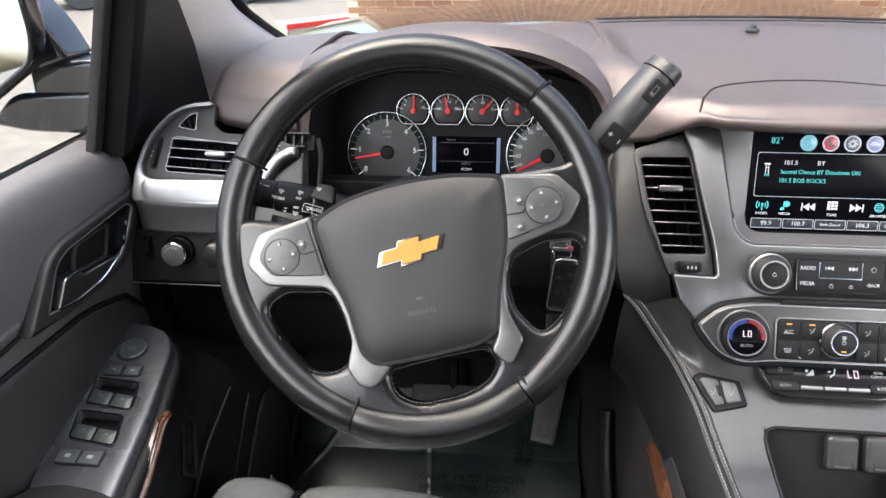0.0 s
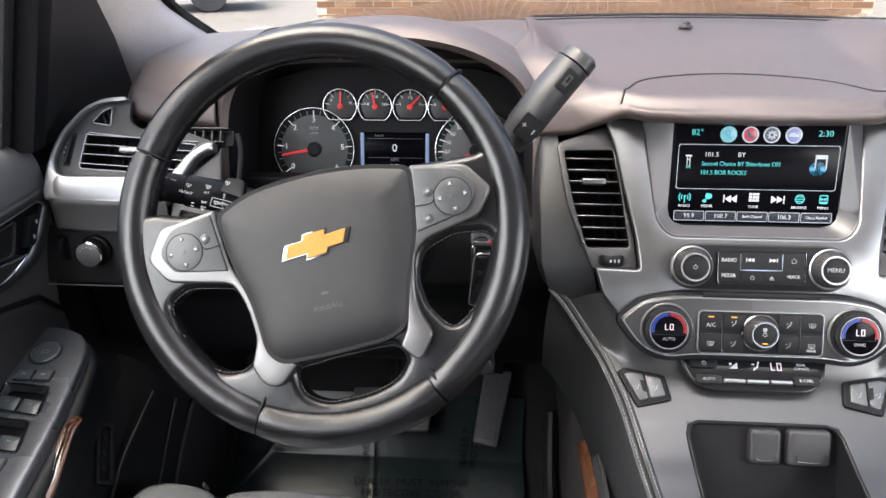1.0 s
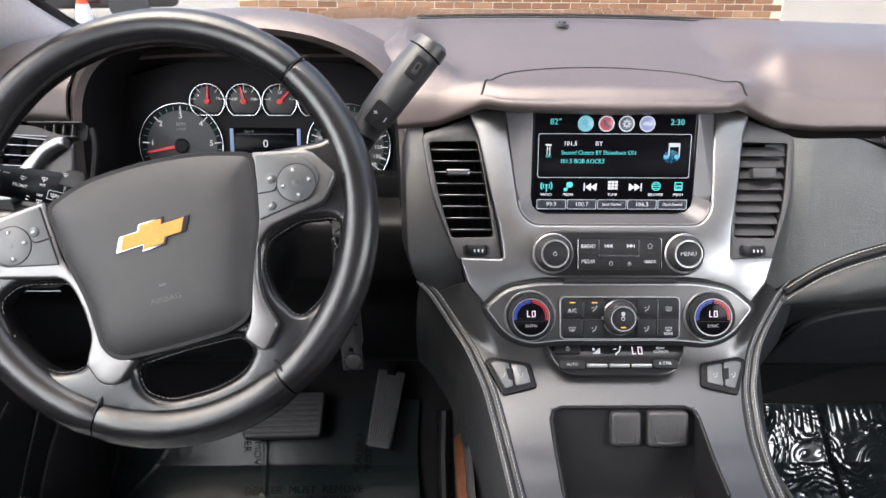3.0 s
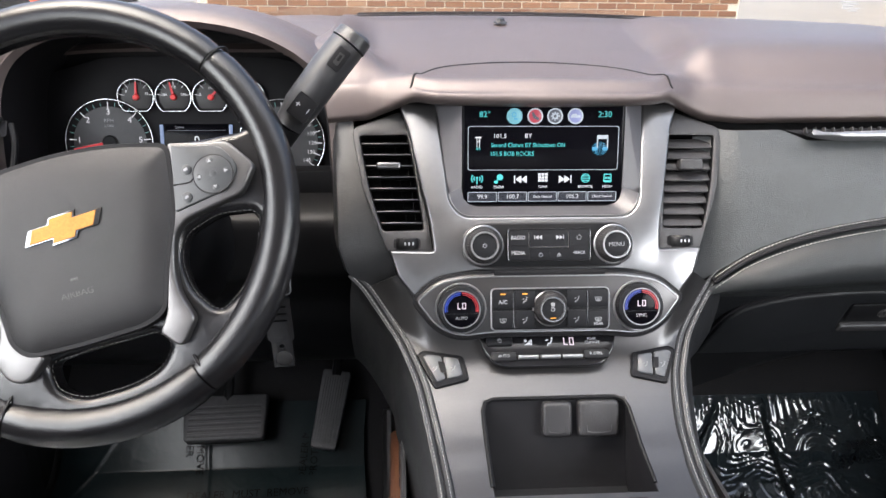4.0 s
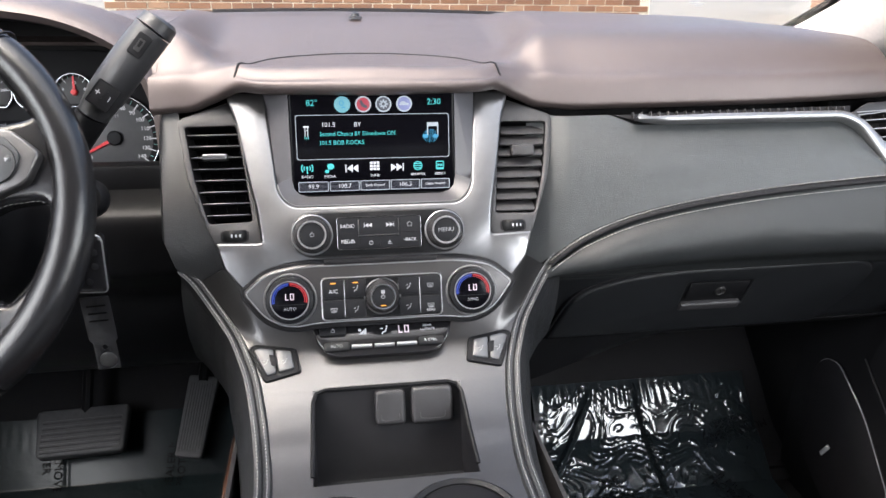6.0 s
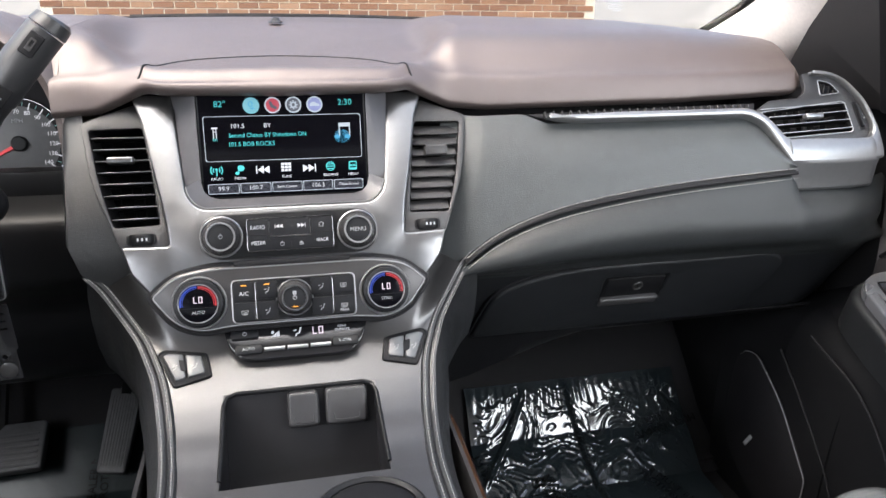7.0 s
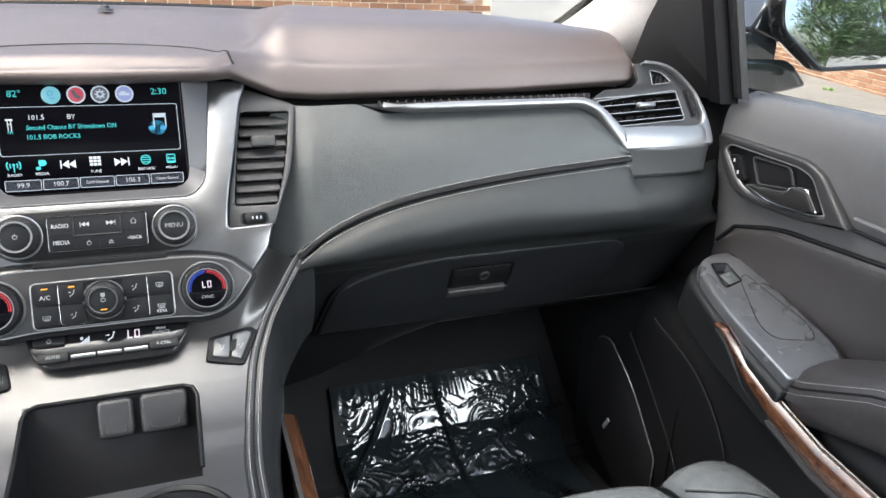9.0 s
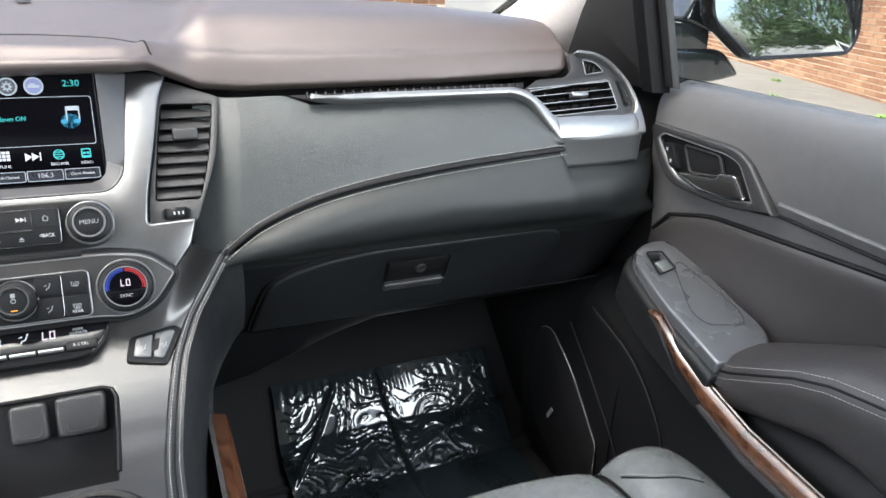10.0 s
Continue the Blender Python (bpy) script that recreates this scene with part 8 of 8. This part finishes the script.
def mirror(sign):
    """Door mirror outside the side window."""
    t = thing("door_mirror", (1.02 * sign, 0.95, 1.42), "dark painted door mirror showing a reflection", "door mirror", "door mirrors")
    m = Matrix.Translation((1.08 * sign, 0.97, 1.47)) @ Matrix(((1, 0, 0, 0), (0, 0, -1, 0), (0, 1, 0, 0), (0, 0, 0, 1)))
    out = rounded([((x - 1.08) * sign, z - 1.47, r) for x, z, r in ((0.9135, 1.471, 0.02), (0.925, 1.439, 0.015), (1.013, 1.382, 0.012), (1.2325, 1.389, 0.02), (1.248, 1.4235, 0.03), (1.215, 1.565, 0.05), (0.95, 1.585, 0.04), (0.916, 1.54, 0.03))], 0.02, 7)
    if area(out) < 0:
        out = out[::-1]
    part("rim", plate(out, [inset(out, 0.009)], 0.022, 0.005, 3, z0=-0.006), PIANO, t, "black mirror rim", m)
    part("glass", pillow(inset(out, 0.0065), 0.0055 if sign > 0 else 0.003, 20, 2.0, 0.002), MIRROR, t, "convex mirror glass" if sign > 0 else "mirror glass", m @ Matrix.Rotation(radians(-9 if sign > 0 else -8.5), 4, "X"), 80)
    part("housing", pillow(out, 0.12, 8, 2.2, 0.004), PAINT, t, "dark painted housing", m @ Matrix.Translation((0, 0, -0.004)) @ Matrix.Diagonal((1, 1, -1, 1)))
    # inner flank of the housing and the two-tiered foot that reaches the door
    fm = Matrix(((sign, 0, 0, 0), (0, 0, -1, 1.055), (0, 1, 0, 0), (0, 0, 0, 1)))
    for name, pts in (("flank", ((1.00, 1.575, 0.02), (0.958, 1.519, 0.02), (0.928, 1.487, 0.02), (0.906, 1.440, 0.006), (0.95, 1.424, 0.01), (1.00, 1.42, 0.01))),
                      ("foot", ((0.83, 1.442, 0.01), (0.93, 1.437, 0.012), (0.962, 1.430, 0.012), (0.964, 1.392, 0.008), (0.83, 1.388, 0.01))),
                      ("foot_shell", ((0.82, 1.402, 0.008), (0.99, 1.397, 0.02), (1.035, 1.356, 0.015), (0.98, 1.346, 0.02), (0.82, 1.343, 0.01)))):
        lp = rounded(pts, 0.01, 6)
        part(name, plate(lp if area(lp) > 0 else lp[::-1], (), 0.06 if name != "foot_shell" else 0.066, 0.008, 4), PAINT, t, "dark painted mirror " + name.replace("_", " "), fm, 60)


mirror(-1)
mirror(1)


# ---------------------------------------------------------------- footwells
def pedals():
    t = thing("brake_pedal", (-0.43, 1.09, 0.86), "wide ribbed rubber brake pedal", "pedal")
    m = face((-0.4335, 1.088, 0.860), 53, 1.5)
    pad = part("pad", plate(rounded([(-0.066, 0.036), (0.066, 0.036), (0.062, -0.036), (-0.060, -0.036)], 0.008, 5), (), 0.016, 0.004, 3, z0=-0.012), RUBBER, t, "ribbed rubber pad", m)
    for i in range(6):
        part("rib", block(0.112, 0.0045, 0.003, 0.001, 1), RUBBER, pad, "", at(m, 0.001, 0.016 - 0.0088 * i, 0.0045))
    part("arm", tube([(-0.432, 1.11, 0.87), (-0.430, 1.18, 0.97), (-0.430, 1.25, 1.10)], 0.008, 8), DARK, t, "black steel arm")
    t = thing("accelerator_pedal", (-0.27, 1.1, 0.86), "narrow ribbed accelerator pedal", "pedal")
    m = face((-0.2715, 1.100, 0.860), 45, -9)
    pad = part("pad", plate(rounded([(-0.022, 0.066), (0.024, 0.066), (0.020, -0.060), (-0.020, -0.060)], 0.006, 5), (), 0.014, 0.003, 3, z0=-0.012), RUBBER, t, "ribbed rubber pad", m)
    for i in range(9):
        part("rib", block(0.0020, 0.104, 0.0016, 0.0004, 1), RUBBER, pad, "", at(m, -0.016 + 0.004 * i, 0.002, 0.0022))
    part("arm", tube([(-0.262, 1.14, 0.90), (-0.25, 1.22, 1.0), (-0.25, 1.26, 1.1)], 0.008, 8), DARK, t, "black steel arm")


pedals()


def mat_film(x0, x1, y0, y1, strong, seed):
    """Floor mat under a wrinkled clear film, following floor and toe board."""
    t = thing("floor_mat", ((x0 + x1) / 2, (y0 + y1) / 2, 0.72), "dark floor mat under clear wrinkled protective film", "floor mat", "front floor mats")
    rows = []
    nx, ny = (210, 250)
    for i in range(nx + 1):
        u = i / nx
        row = []
        for j in range(ny + 1):
            v = 1 - (1 - j / ny) ** 1.5
            y = y0 + (y1 - y0) * v
            x = x0 + (x1 - x0) * u + 0.010 * noise.noise((v * 5, seed, 0)) * (1 if u < 0.5 else -1)
            warp = noise.noise(Vector((x * 9, y * 9, seed + 9)))
            w1, w2 = noise.noise(Vector((x * 13, y * 24, seed + 2))), noise.noise(Vector((x * 15, y * 20, seed + 6)))
            p = Vector((x * 13 + 1.1 * w1, y * 46 + x * 9 + 2.2 * w2, seed))
            a, b = 1 - abs(noise.noise(p)) * 2.6, 1 - abs(noise.noise(p * 1.9 + Vector((5, 3, 1)))) * 2.4
            patch = lerp(noise.noise(Vector((x * 10, y * 14, seed + 20))), (-0.25, 0.25), (0.5, 1))
            fold = patch * (0.62 * max(0, a) ** 10 + 0.30 * max(0, b) ** 8) + 0.07 * noise.noise(Vector((x * 40, y * 50, seed + 4)))
            ridge = max(0, 1 - abs((x - x0 - 0.030 + 0.85 * (y1 - 0.10 - y)) / 0.008)) * 0.007 * lerp(y, (y1 - 0.20, y1 - 0.15, y1 - 0.04, y1), (0, 1, 1, 0))
            ridge += max(0, 1 - abs((x - (x0 + x1) / 2 + 0.015 + 0.10 * (y - y1)) / 0.006)) * 0.008
            ruff = 0.5 + 0.5 * math.sin(x * 420 + 5 * warp)
            fold += 0.6 * ruff * lerp(y, (y1 - 0.035, y1 - 0.012), (0, 1)) * lerp(u, (0.5, 0.62), (1, 0.2))
            area_k = lerp(y, (y0, y1 - 0.30, y1 - 0.20, y1 - 0.14, y1), (0.03, 0.06, 0.30, 1, 1))
            area_k *= 1 - 0.85 * lerp(u, (0.46, 0.60), (0, 1)) * lerp(y, (0.985, 1.03), (1, 0))
            edge = min(1, min(u, 1 - u, v, 1 - v) / 0.05)
            z = floor_z(y) + 0.010 + strong * (0.0036 * fold * area_k + ridge) * edge
            row.append((x, y - (z - floor_z(y)) * (0.6 if y > 1.0 else 0), z))
        rows.append(row)
    part("film", loft(rows), FILM if strong > 0.5 else DULLFILM, t, "wrinkled clear plastic film")
    rows = [[(x, y0 + (y1 - y0) * j / 20, floor_z(y0 + (y1 - y0) * j / 20) + 0.004) for j in range(21)] for x in (x0 + 0.012, (x0 + x1) / 2, x1 - 0.012)]
    part("mat", thick(loft(rows), 0.006), CARPET, t, "black carpet mat")
    return t


def words_on_floor(t, lines, x, y, size, turn, lift):
    slope = math.degrees(math.atan2(floor_z(y + 0.03) - floor_z(y - 0.03), 0.06))
    m = Matrix.Translation((x, y, floor_z(y) + lift)) @ Matrix.Rotation(radians(slope), 4, "X") @ Matrix.Rotation(radians(turn), 4, "Z")
    writing("word", lines, size, m, INK, t)


driver_mat = mat_film(-0.70, -0.215, 0.62, 1.15, 0.09, 3.0)
words_on_floor(driver_mat, "DEALER  MUST  REMOVE\nPROTECTIVE  COVER", -0.399, 1.031, 0.0172, 1, 0.0150)
words_on_floor(driver_mat, "DEALER MUST\nPROTECTIVE", -0.305, 1.095, 0.0170, 86, 0.018)
words_on_floor(driver_mat, "MUST REMOVE\nCOVER", -0.490, 1.105, 0.0170, -88, 0.018)
passenger_mat = mat_film(0.276, 0.672, 0.62, 1.145, 1.0, 11.0)
words_on_floor(passenger_mat, "DEALER MUST REMOVE\nPROTECTIVE COVER", 0.585, 0.965, 0.0185, -64, 0.0185)
words_on_floor(passenger_mat, "MUST REMOVE\nCOVER", 0.625, 1.065, 0.0185, 190, 0.030)
words_on_floor(passenger_mat, "REMOVE\nCOVER", 0.395, 0.985, 0.0185, 118, 0.024)
words_on_floor(passenger_mat, "MUST", 0.285, 1.035, 0.0185, 110, 0.024)


def seat(name_label, xc, y_front, ztop, half, rise=0.014, tilt=0.0):
    """Seat cushion: leather centre with raised side bolsters; the backrest stands behind the camera's seat line."""
    t = thing("bucket_seat", (xc, y_front - 0.3, 0.75), name_label, "car seat", "front seats")
    def cushion(x0, x1, rise, depth, nose_drop):
        rows = []
        for i in range(19):
            f = i / 18
            x = x0 + (x1 - x0) * f
            e = math.sin(math.pi * f) ** 0.35 if 0 < f < 1 else 0
            prof = []
            yf = y_front - depth - 0.012 * (1 - e)
            zt = ztop + tilt * (x - xc) + rise * e - 0.018 * (1 - e)
            for y, z in ((yf - 0.02, zt - 0.15), (yf + 0.002, zt - 0.10), (yf + 0.004, zt - 0.05), (yf - 0.006, zt - 0.018), (yf - 0.035, zt - 0.002), (yf - 0.10, zt + 0.004), (yf - 0.25, zt - 0.012), (yf - 0.5, zt - 0.05)):
                prof.append((x, y, z))
            rows.append([tuple(p) for p in curve(prof, 3)])
        return loft(rows)
    part("cushion", thick(cushion(xc - half * 0.57, xc + half * 0.57, 0.004, 0.0, 0), 0.004), SEAT, t, "grey-black leather cushion")
    for s in (-1, 1):
        a, b = sorted((xc + s * half * 0.572, xc + s * half))
        part("bolster", thick(cushion(a, b, rise, 0.006, 0), 0.004), SEAT, t, "raised leather side bolster")
        line = [Vector((xc + s * half * 0.571, y_front + dy, ztop + tilt * s * half * 0.571 + dz)) for dy, dz in ((-0.008, -0.10), (-0.006, -0.06), (-0.014, -0.030), (-0.044, -0.014), (-0.11, -0.010), (-0.25, -0.024), (-0.4, -0.046))]
        part("seam", tube(curve(line, 5), 0.0022, 6), DARK, t)
        if s > 0:
            arc = curve([Vector((xc + half * k, y_front + dy, ztop + dz)) for k, dy, dz in ((0.594, -0.055, -0.001), (0.625, -0.070, 0.0085), (0.690, -0.086, 0.0150), (0.780, -0.098, 0.0180), (0.870, -0.112, 0.0155))], 6)
            part("seam", tube(arc, 0.0013, 6), DARK, t)
            tagged(part("stitching", stitches([p + Vector((0, 0.004, 0.0012)) for p in arc]), DIMTHREAD, t, "grey stitching"), kind="stuff")
    part("base", block(half * 1.8, 0.46, 0.16, 0.03, at=(xc, y_front - 0.30, 0.80)), DARK, t, "black seat base")
    return t


passenger_seat = seat("black leather passenger seat cushion with side bolsters", 0.455, 0.700, 0.941, 0.255)
driver_seat = seat("black leather driver seat cushion", -0.46, 0.765, 1.008, 0.207, 0.001, -0.08)


# ---------------------------------------------------------------- outside
def outside():
    # one sheet to the horizon, rising to a bank beside the car
    def bank(x, y):
        fx = lerp(x, (2.6, 3.7, 4.6, 16.0, 24.0), (0, 0.08, 0.33, 0.33, 0))
        return fx * lerp(y, (-12.0, -8.0, 20.0, 22.0), (0, 1, 1, 0))
    gx = [-400, -120, -40, -15, -6, -3, 0, 1.5, 2.6, 3.1, 3.6, 4.0, 4.5, 5.2, 6.2, 7.5, 9, 11, 13, 16, 20, 24, 60, 150, 400]
    gy = [-400, -120, -40, -15, -12, -10, -8, -6, -4, -2, 0, 1, 2, 3, 4, 5, 6, 7, 8, 9, 10.5, 12, 14, 17, 20, 22, 30, 80, 160, 400]
    bm = loft([[(x, y, bank(x, y)) for y in gy] for x in gx])
    tagged(finish("ground", bm, ASPHALT, None, 60), "pale worn asphalt yard rising to a bank", "ground", kind="structure")
    # bonnet and front wings of the car
    t = thing("car_hood", (0, 2.0, 1.36), "dark glossy car hood reflecting the wall", "car hood")
    rows = []
    for i in range(21):
        x = -0.86 + 1.72 * i / 20
        drop = 0.055 * abs(x / 0.86) ** 3
        b = 0.010 * (1 if 0.18 < abs(x) < 0.5 else 0)
        rows.append([(x, y, z - drop + b) for y, z in ((1.50, 1.368), (1.60, 1.386), (1.80, 1.398), (2.10, 1.386), (2.40, 1.358), (2.62, 1.31), (2.70, 1.23), (2.72, 1.0))])
    part("panel", thick(loft(rows), 0.004), PAINT, t)
    part("cowl", thick(loft([[(x, 1.40 - 0.1 * (x / 0.76) ** 2, 1.372 - 0.02 * abs(x)), (x, 1.46, 1.365), (x, 1.53, 1.348)] for x in (-0.8, -0.4, 0, 0.4, 0.8)]), 0.004), BLACK, t, "black plastic cowl")
    w = thing("wiper", (0.1, 1.45, 1.40), "black windscreen wiper at rest", "wiper")
    part("arm", tube([(0.62, 1.395, 1.412), (0.35, 1.432, 1.424), (0.02, 1.452, 1.424)], 0.007, 8), BLACK, w)
    w = thing("wiper", (-0.4, 1.45, 1.40), "black windscreen wiper at rest", "wiper")
    part("arm", tube([(-0.02, 1.452, 1.416), (-0.30, 1.445, 1.414), (-0.55, 1.42, 1.398)], 0.006, 8), BLACK, w)
    # weeds along the kerb by the side wall
    bm = bmesh.new()
    for cx, cy in ((6.55, 6.59), (6.65, 5.96), (6.45, 5.28), (7.90, 6.98), (6.73, 4.68), (-3.75, 10.3), (-3.6, 10.45), (-3.9, 10.2)):
        for k in range(18):
            a, r = random.uniform(0, 6.28), random.uniform(0, 0.11)
            p = Vector((cx + r * math.cos(a), cy + r * math.sin(a), 0.325 if cx > 0 else 0.0))
            d = Vector((math.cos(a) * 0.04, math.sin(a) * 0.04, random.uniform(0.02, 0.06))) * (1 if cx > 0 else 3)
            s = Vector((-d.y, d.x, 0)).normalized() * 0.012
            v = [bm.verts.new(q) for q in (p - s, p + s, p + d * 0.6 + s * 0.7, p + d, p + d * 0.6 - s * 0.7)]
            bm.faces.new(v)
    tagged(finish("weeds", bm, GRASS), "bright green weeds in the yard", "weeds", kind="stuff")


outside()


def kerb():
    """Made-up low kerb across the yard; its red face stands in for a hood reflection."""
    t = thing("curb", (-2.9, 11.0, 0), "made-up concrete curb whose red edge stands in for a hood reflection", "curb", kind="structure")
    m = Matrix.Translation((-3.0, 10.9, 0)) @ Matrix.Rotation(radians(48), 4, "Z")
    part("stone", block(1.9, 0.30, 0.30, 0.02, at=(0, 0.16, 0.05)), CONCRETE, t, "", m)
    part("reflected_red", block(1.9, 0.02, 0.07, 0.004, 1, at=(0, 0, 0.15)), RED, t, "red put here for the streak reflected on the hood", m)


kerb()


def tree(x, y, h, seed):
    rnd = random.Random(seed)
    t = thing("tree", (x, y, 0), "leafy green deciduous tree", "tree", "trees behind the car")
    trunk = tube([(x, y, 0), (x + 0.1, y, h * 0.25), (x - 0.05, y + 0.1, h * 0.5)], [0.28, 0.22, 0.14], 10)
    part("trunk", trunk, BARK, t)
    for k in range(6):
        a = k * 1.05 + rnd.uniform(-0.3, 0.3)
        part("limb", tube([(x, y, h * 0.32), (x + math.cos(a) * h * 0.16, y + math.sin(a) * h * 0.16, h * 0.55), (x + math.cos(a) * h * 0.26, y + math.sin(a) * h * 0.26, h * 0.75)], [0.10, 0.06, 0.02], 7), BARK, t)
    bm = bmesh.new()
    for k in range(70):
        a, e = rnd.uniform(0, 6.28), rnd.uniform(-1.1, 1.3)
        r = h * rnd.uniform(0.18, 0.36)
        c = Vector((x + r * math.cos(a) * math.cos(e), y + r * math.sin(a) * math.cos(e), h * 0.50 + r * math.sin(e) * 1.1))
        for q in range(150):
            p = c + Vector((rnd.gauss(0, 1), rnd.gauss(0, 1), rnd.gauss(0, 0.8))) * h * 0.055
            u = Vector((rnd.gauss(0, 1), rnd.gauss(0, 1), rnd.gauss(0, 1))).normalized() * 0.085
            w = u.orthogonal().normalized() * 0.04
            bm.faces.new([bm.verts.new(p - u), bm.verts.new(p + w), bm.verts.new(p + u), bm.verts.new(p - w)])
    tagged(part("crown", bm, FOLIAGE, t, "dense green leaf clumps"), kind="stuff")


tree(12.5, -10.2, 6.6, 1)
tree(15.5, -8.6, 7.6, 2)
tree(17.5, -5.6, 7.0, 4)


def traffic_cone():
    t = thing("traffic_cone", (-6.12, 12.9, 0), "orange traffic cone with a white band", "traffic cone")
    orange, white = mat("cone_orange", (0.75, 0.10, 0.03), 0.5), mat("cone_white", (0.75, 0.75, 0.73), 0.5)
    M = Matrix.Translation((-6.12, 12.9, 0))
    part("base", block(0.42, 0.42, 0.05, 0.01, at=(-6.12, 12.9, 0.025)), orange, t)
    part("shaft", lathe([(0.16, 0.05), (0.02, 1.0), (0.018, 1.0)], 24), orange, t, "", M)
    part("band", lathe([(0.148, 0.20), (0.102, 0.50)], 24), white, t, "white reflective band", M)


traffic_cone()


def parked_car(x, y, z, turn, paint, label):
    t = thing("parked_car", (x, y, z), label, "car", "parked cars")
    M = Matrix.Translation((x, y, z)) @ Matrix.Rotation(radians(turn), 4, "Z")
    flip = Matrix(((1, 0, 0, 0), (0, 0, -1, 0), (0, 1, 0, 0), (0, 0, 0, 1)))
    low = rounded([(-2.3, 0.32), (2.3, 0.32), (2.35, 0.78), (1.55, 1.02), (-2.2, 1.06), (-2.35, 0.85)], 0.14, 5)
    part("body", plate(low, (), 1.84, 0.10, 4, z0=-0.92), paint, t, "", M @ flip)
    cab = rounded([(1.35, 1.00), (0.62, 1.60), (-1.75, 1.66), (-2.15, 1.03)], 0.10, 5)
    part("cabin", plate(cab, (), 1.52, 0.10, 4, z0=-0.76), paint, t, "", M @ flip)
    for s in (-1, 1):
        for pts in ([(1.02, 1.07), (0.55, 1.52), (-0.20, 1.54), (-0.20, 1.07)], [(-0.28, 1.07), (-0.28, 1.54), (-1.10, 1.55), (-1.10, 1.07)], [(-1.18, 1.07), (-1.18, 1.55), (-1.70, 1.55), (-1.92, 1.08)]):
            w = rounded(pts, 0.05, 4)
            part("window", plate(w, (), 0.012, 0.003), PIANO, t, "dark side window", M @ Matrix.Translation((0, s * 0.757, 0)) @ (flip if s < 0 else Matrix(((1, 0, 0, 0), (0, 0, 1, 0), (0, 1, 0, 0), (0, 0, 0, 1)))))
        part("belt_moulding", block(3.4, 0.02, 0.03, 0.006, 2, at=(-0.35, s * 0.800, 1.035)), CHROME, t, "chrome belt moulding", M)
    for wx in (-1.42, 1.42):
        for yy in (-0.82, 0.82):
            mm = M @ Matrix.Translation((wx, yy, 0.36)) @ Matrix.Rotation(radians(90), 4, "X")
            w = part("wheel", lathe([(0.2, -0.12), (0.34, -0.12), (0.36, -0.09), (0.36, 0.09), (0.34, 0.12), (0.2, 0.12)], 28), RUBBER, t, "black tyre", mm)
            part("rim", lathe([(0.23, -0.105), (0.22, 0.10), (0.05, 0.10), (0.0005, 0.09)], 20), BRUSH, w, "alloy rim", mm)

parked_car(-7.5, 14.6, 0.0, 20, PAINT, "dark grey parked car at the yard's edge")
parked_car(8.0, -1.6, 0.33, 98, mat("white_car_paint", (0.42, 0.42, 0.41), 0.15, var=0.02, coat=0.6), "white parked car on the bank, seen in a mirror")


# ---------------------------------------------------------------- brick walls, piece by piece
def brick_wall(name, m, length, height, near, label):
    """A wall along local x, facing local -y, its courses laid in running bond with recessed joints. near: the stretch (x0, x1, z0, z1) that shows best."""
    t = thing(name, m.translation, label, "wall", kind="structure")
    part("joint_bed", block(length, 0.2, height, 0, at=(length / 2, 0.080, height / 2)), MORTAR, t, "pale mortar bed", m)
    bl, bh, j = 0.194, 0.057, 0.011
    base = block(bl, 0.06, bh, 0.004, 1)
    me = bpy.data.meshes.new("brick")
    base.to_mesh(me)
    base.free()
    me.materials.append(BRICK)
    inv = t.matrix_basis.inverted()
    verts, faces = [], []
    corners = [(-0.5, -0.5), (0.5, -0.5), (0.5, 0.5), (-0.5, 0.5)]
    for row in range(int(height / (bh + j))):
        z = 0.04 + row * (bh + j)
        off = 0 if row % 2 else (bl + j) / 2
        for k in range(int(length / (bl + j))):
            x = 0.1 + off + k * (bl + j)
            if x > length - 0.1:
                continue
            if near[0] <= x <= near[1] and near[2] <= z <= near[3]:
                ob = new("brick", me)
                ob.parent = t
                ob.matrix_parent_inverse = inv
                ob.matrix_basis = m @ Matrix.Translation((x, random.uniform(-0.002, 0.002), z)) @ Matrix.Rotation(random.uniform(-0.006, 0.006), 4, "Y")
            else:
                b = len(verts)
                for yy in (-0.03, 0.02):
                    verts += [m @ Vector((x + c[0] * bl, yy, z + c[1] * bh)) for c in corners]
                faces += [(b, b + 1, b + 2, b + 3), (b, b + 4, b + 5, b + 1), (b + 1, b + 5, b + 6, b + 2), (b + 2, b + 6, b + 7, b + 3), (b + 3, b + 7, b + 4, b)]
    me2 = bpy.data.meshes.new("brickwork")
    me2.from_pydata([tuple(v) for v in verts], [], faces)
    me2.materials.append(BRICKS)
    rest = new("brickwork", me2)
    rest.parent = t
    rest.matrix_parent_inverse = inv
    tagged(rest, "further courses of the same brick", kind="stuff")


def island_bricks():
    m = BRICK.copy()
    nt, n = m.node_tree, m.node_tree.nodes
    info = [q for q in n if q.bl_idname == "ShaderNodeObjectInfo"][0]
    geo = n.new("ShaderNodeNewGeometry")
    ramp = info.outputs["Random"].links[0].to_node
    nt.links.new(geo.outputs["Random Per Island"], ramp.inputs[0])
    n.remove(info)
    return m


BRICKS = island_bricks()
brick_wall("wall_front", Matrix.Translation((-2.2, 8.0, 0)), 5.75, 3.6, (0.0, 5.8, 0.85, 1.25), "orange-red brick wall with pale mortar in front of the car")
brick_wall("wall_side", Matrix.Translation((13.35, 18.94, 0.29)) @ Matrix.Rotation(radians(-112.5), 4, "Z"), 18.5, 3.6, (10.3, 15.2, 0.0, 0.64), "orange-red brick wall with pale mortar beside the yard")
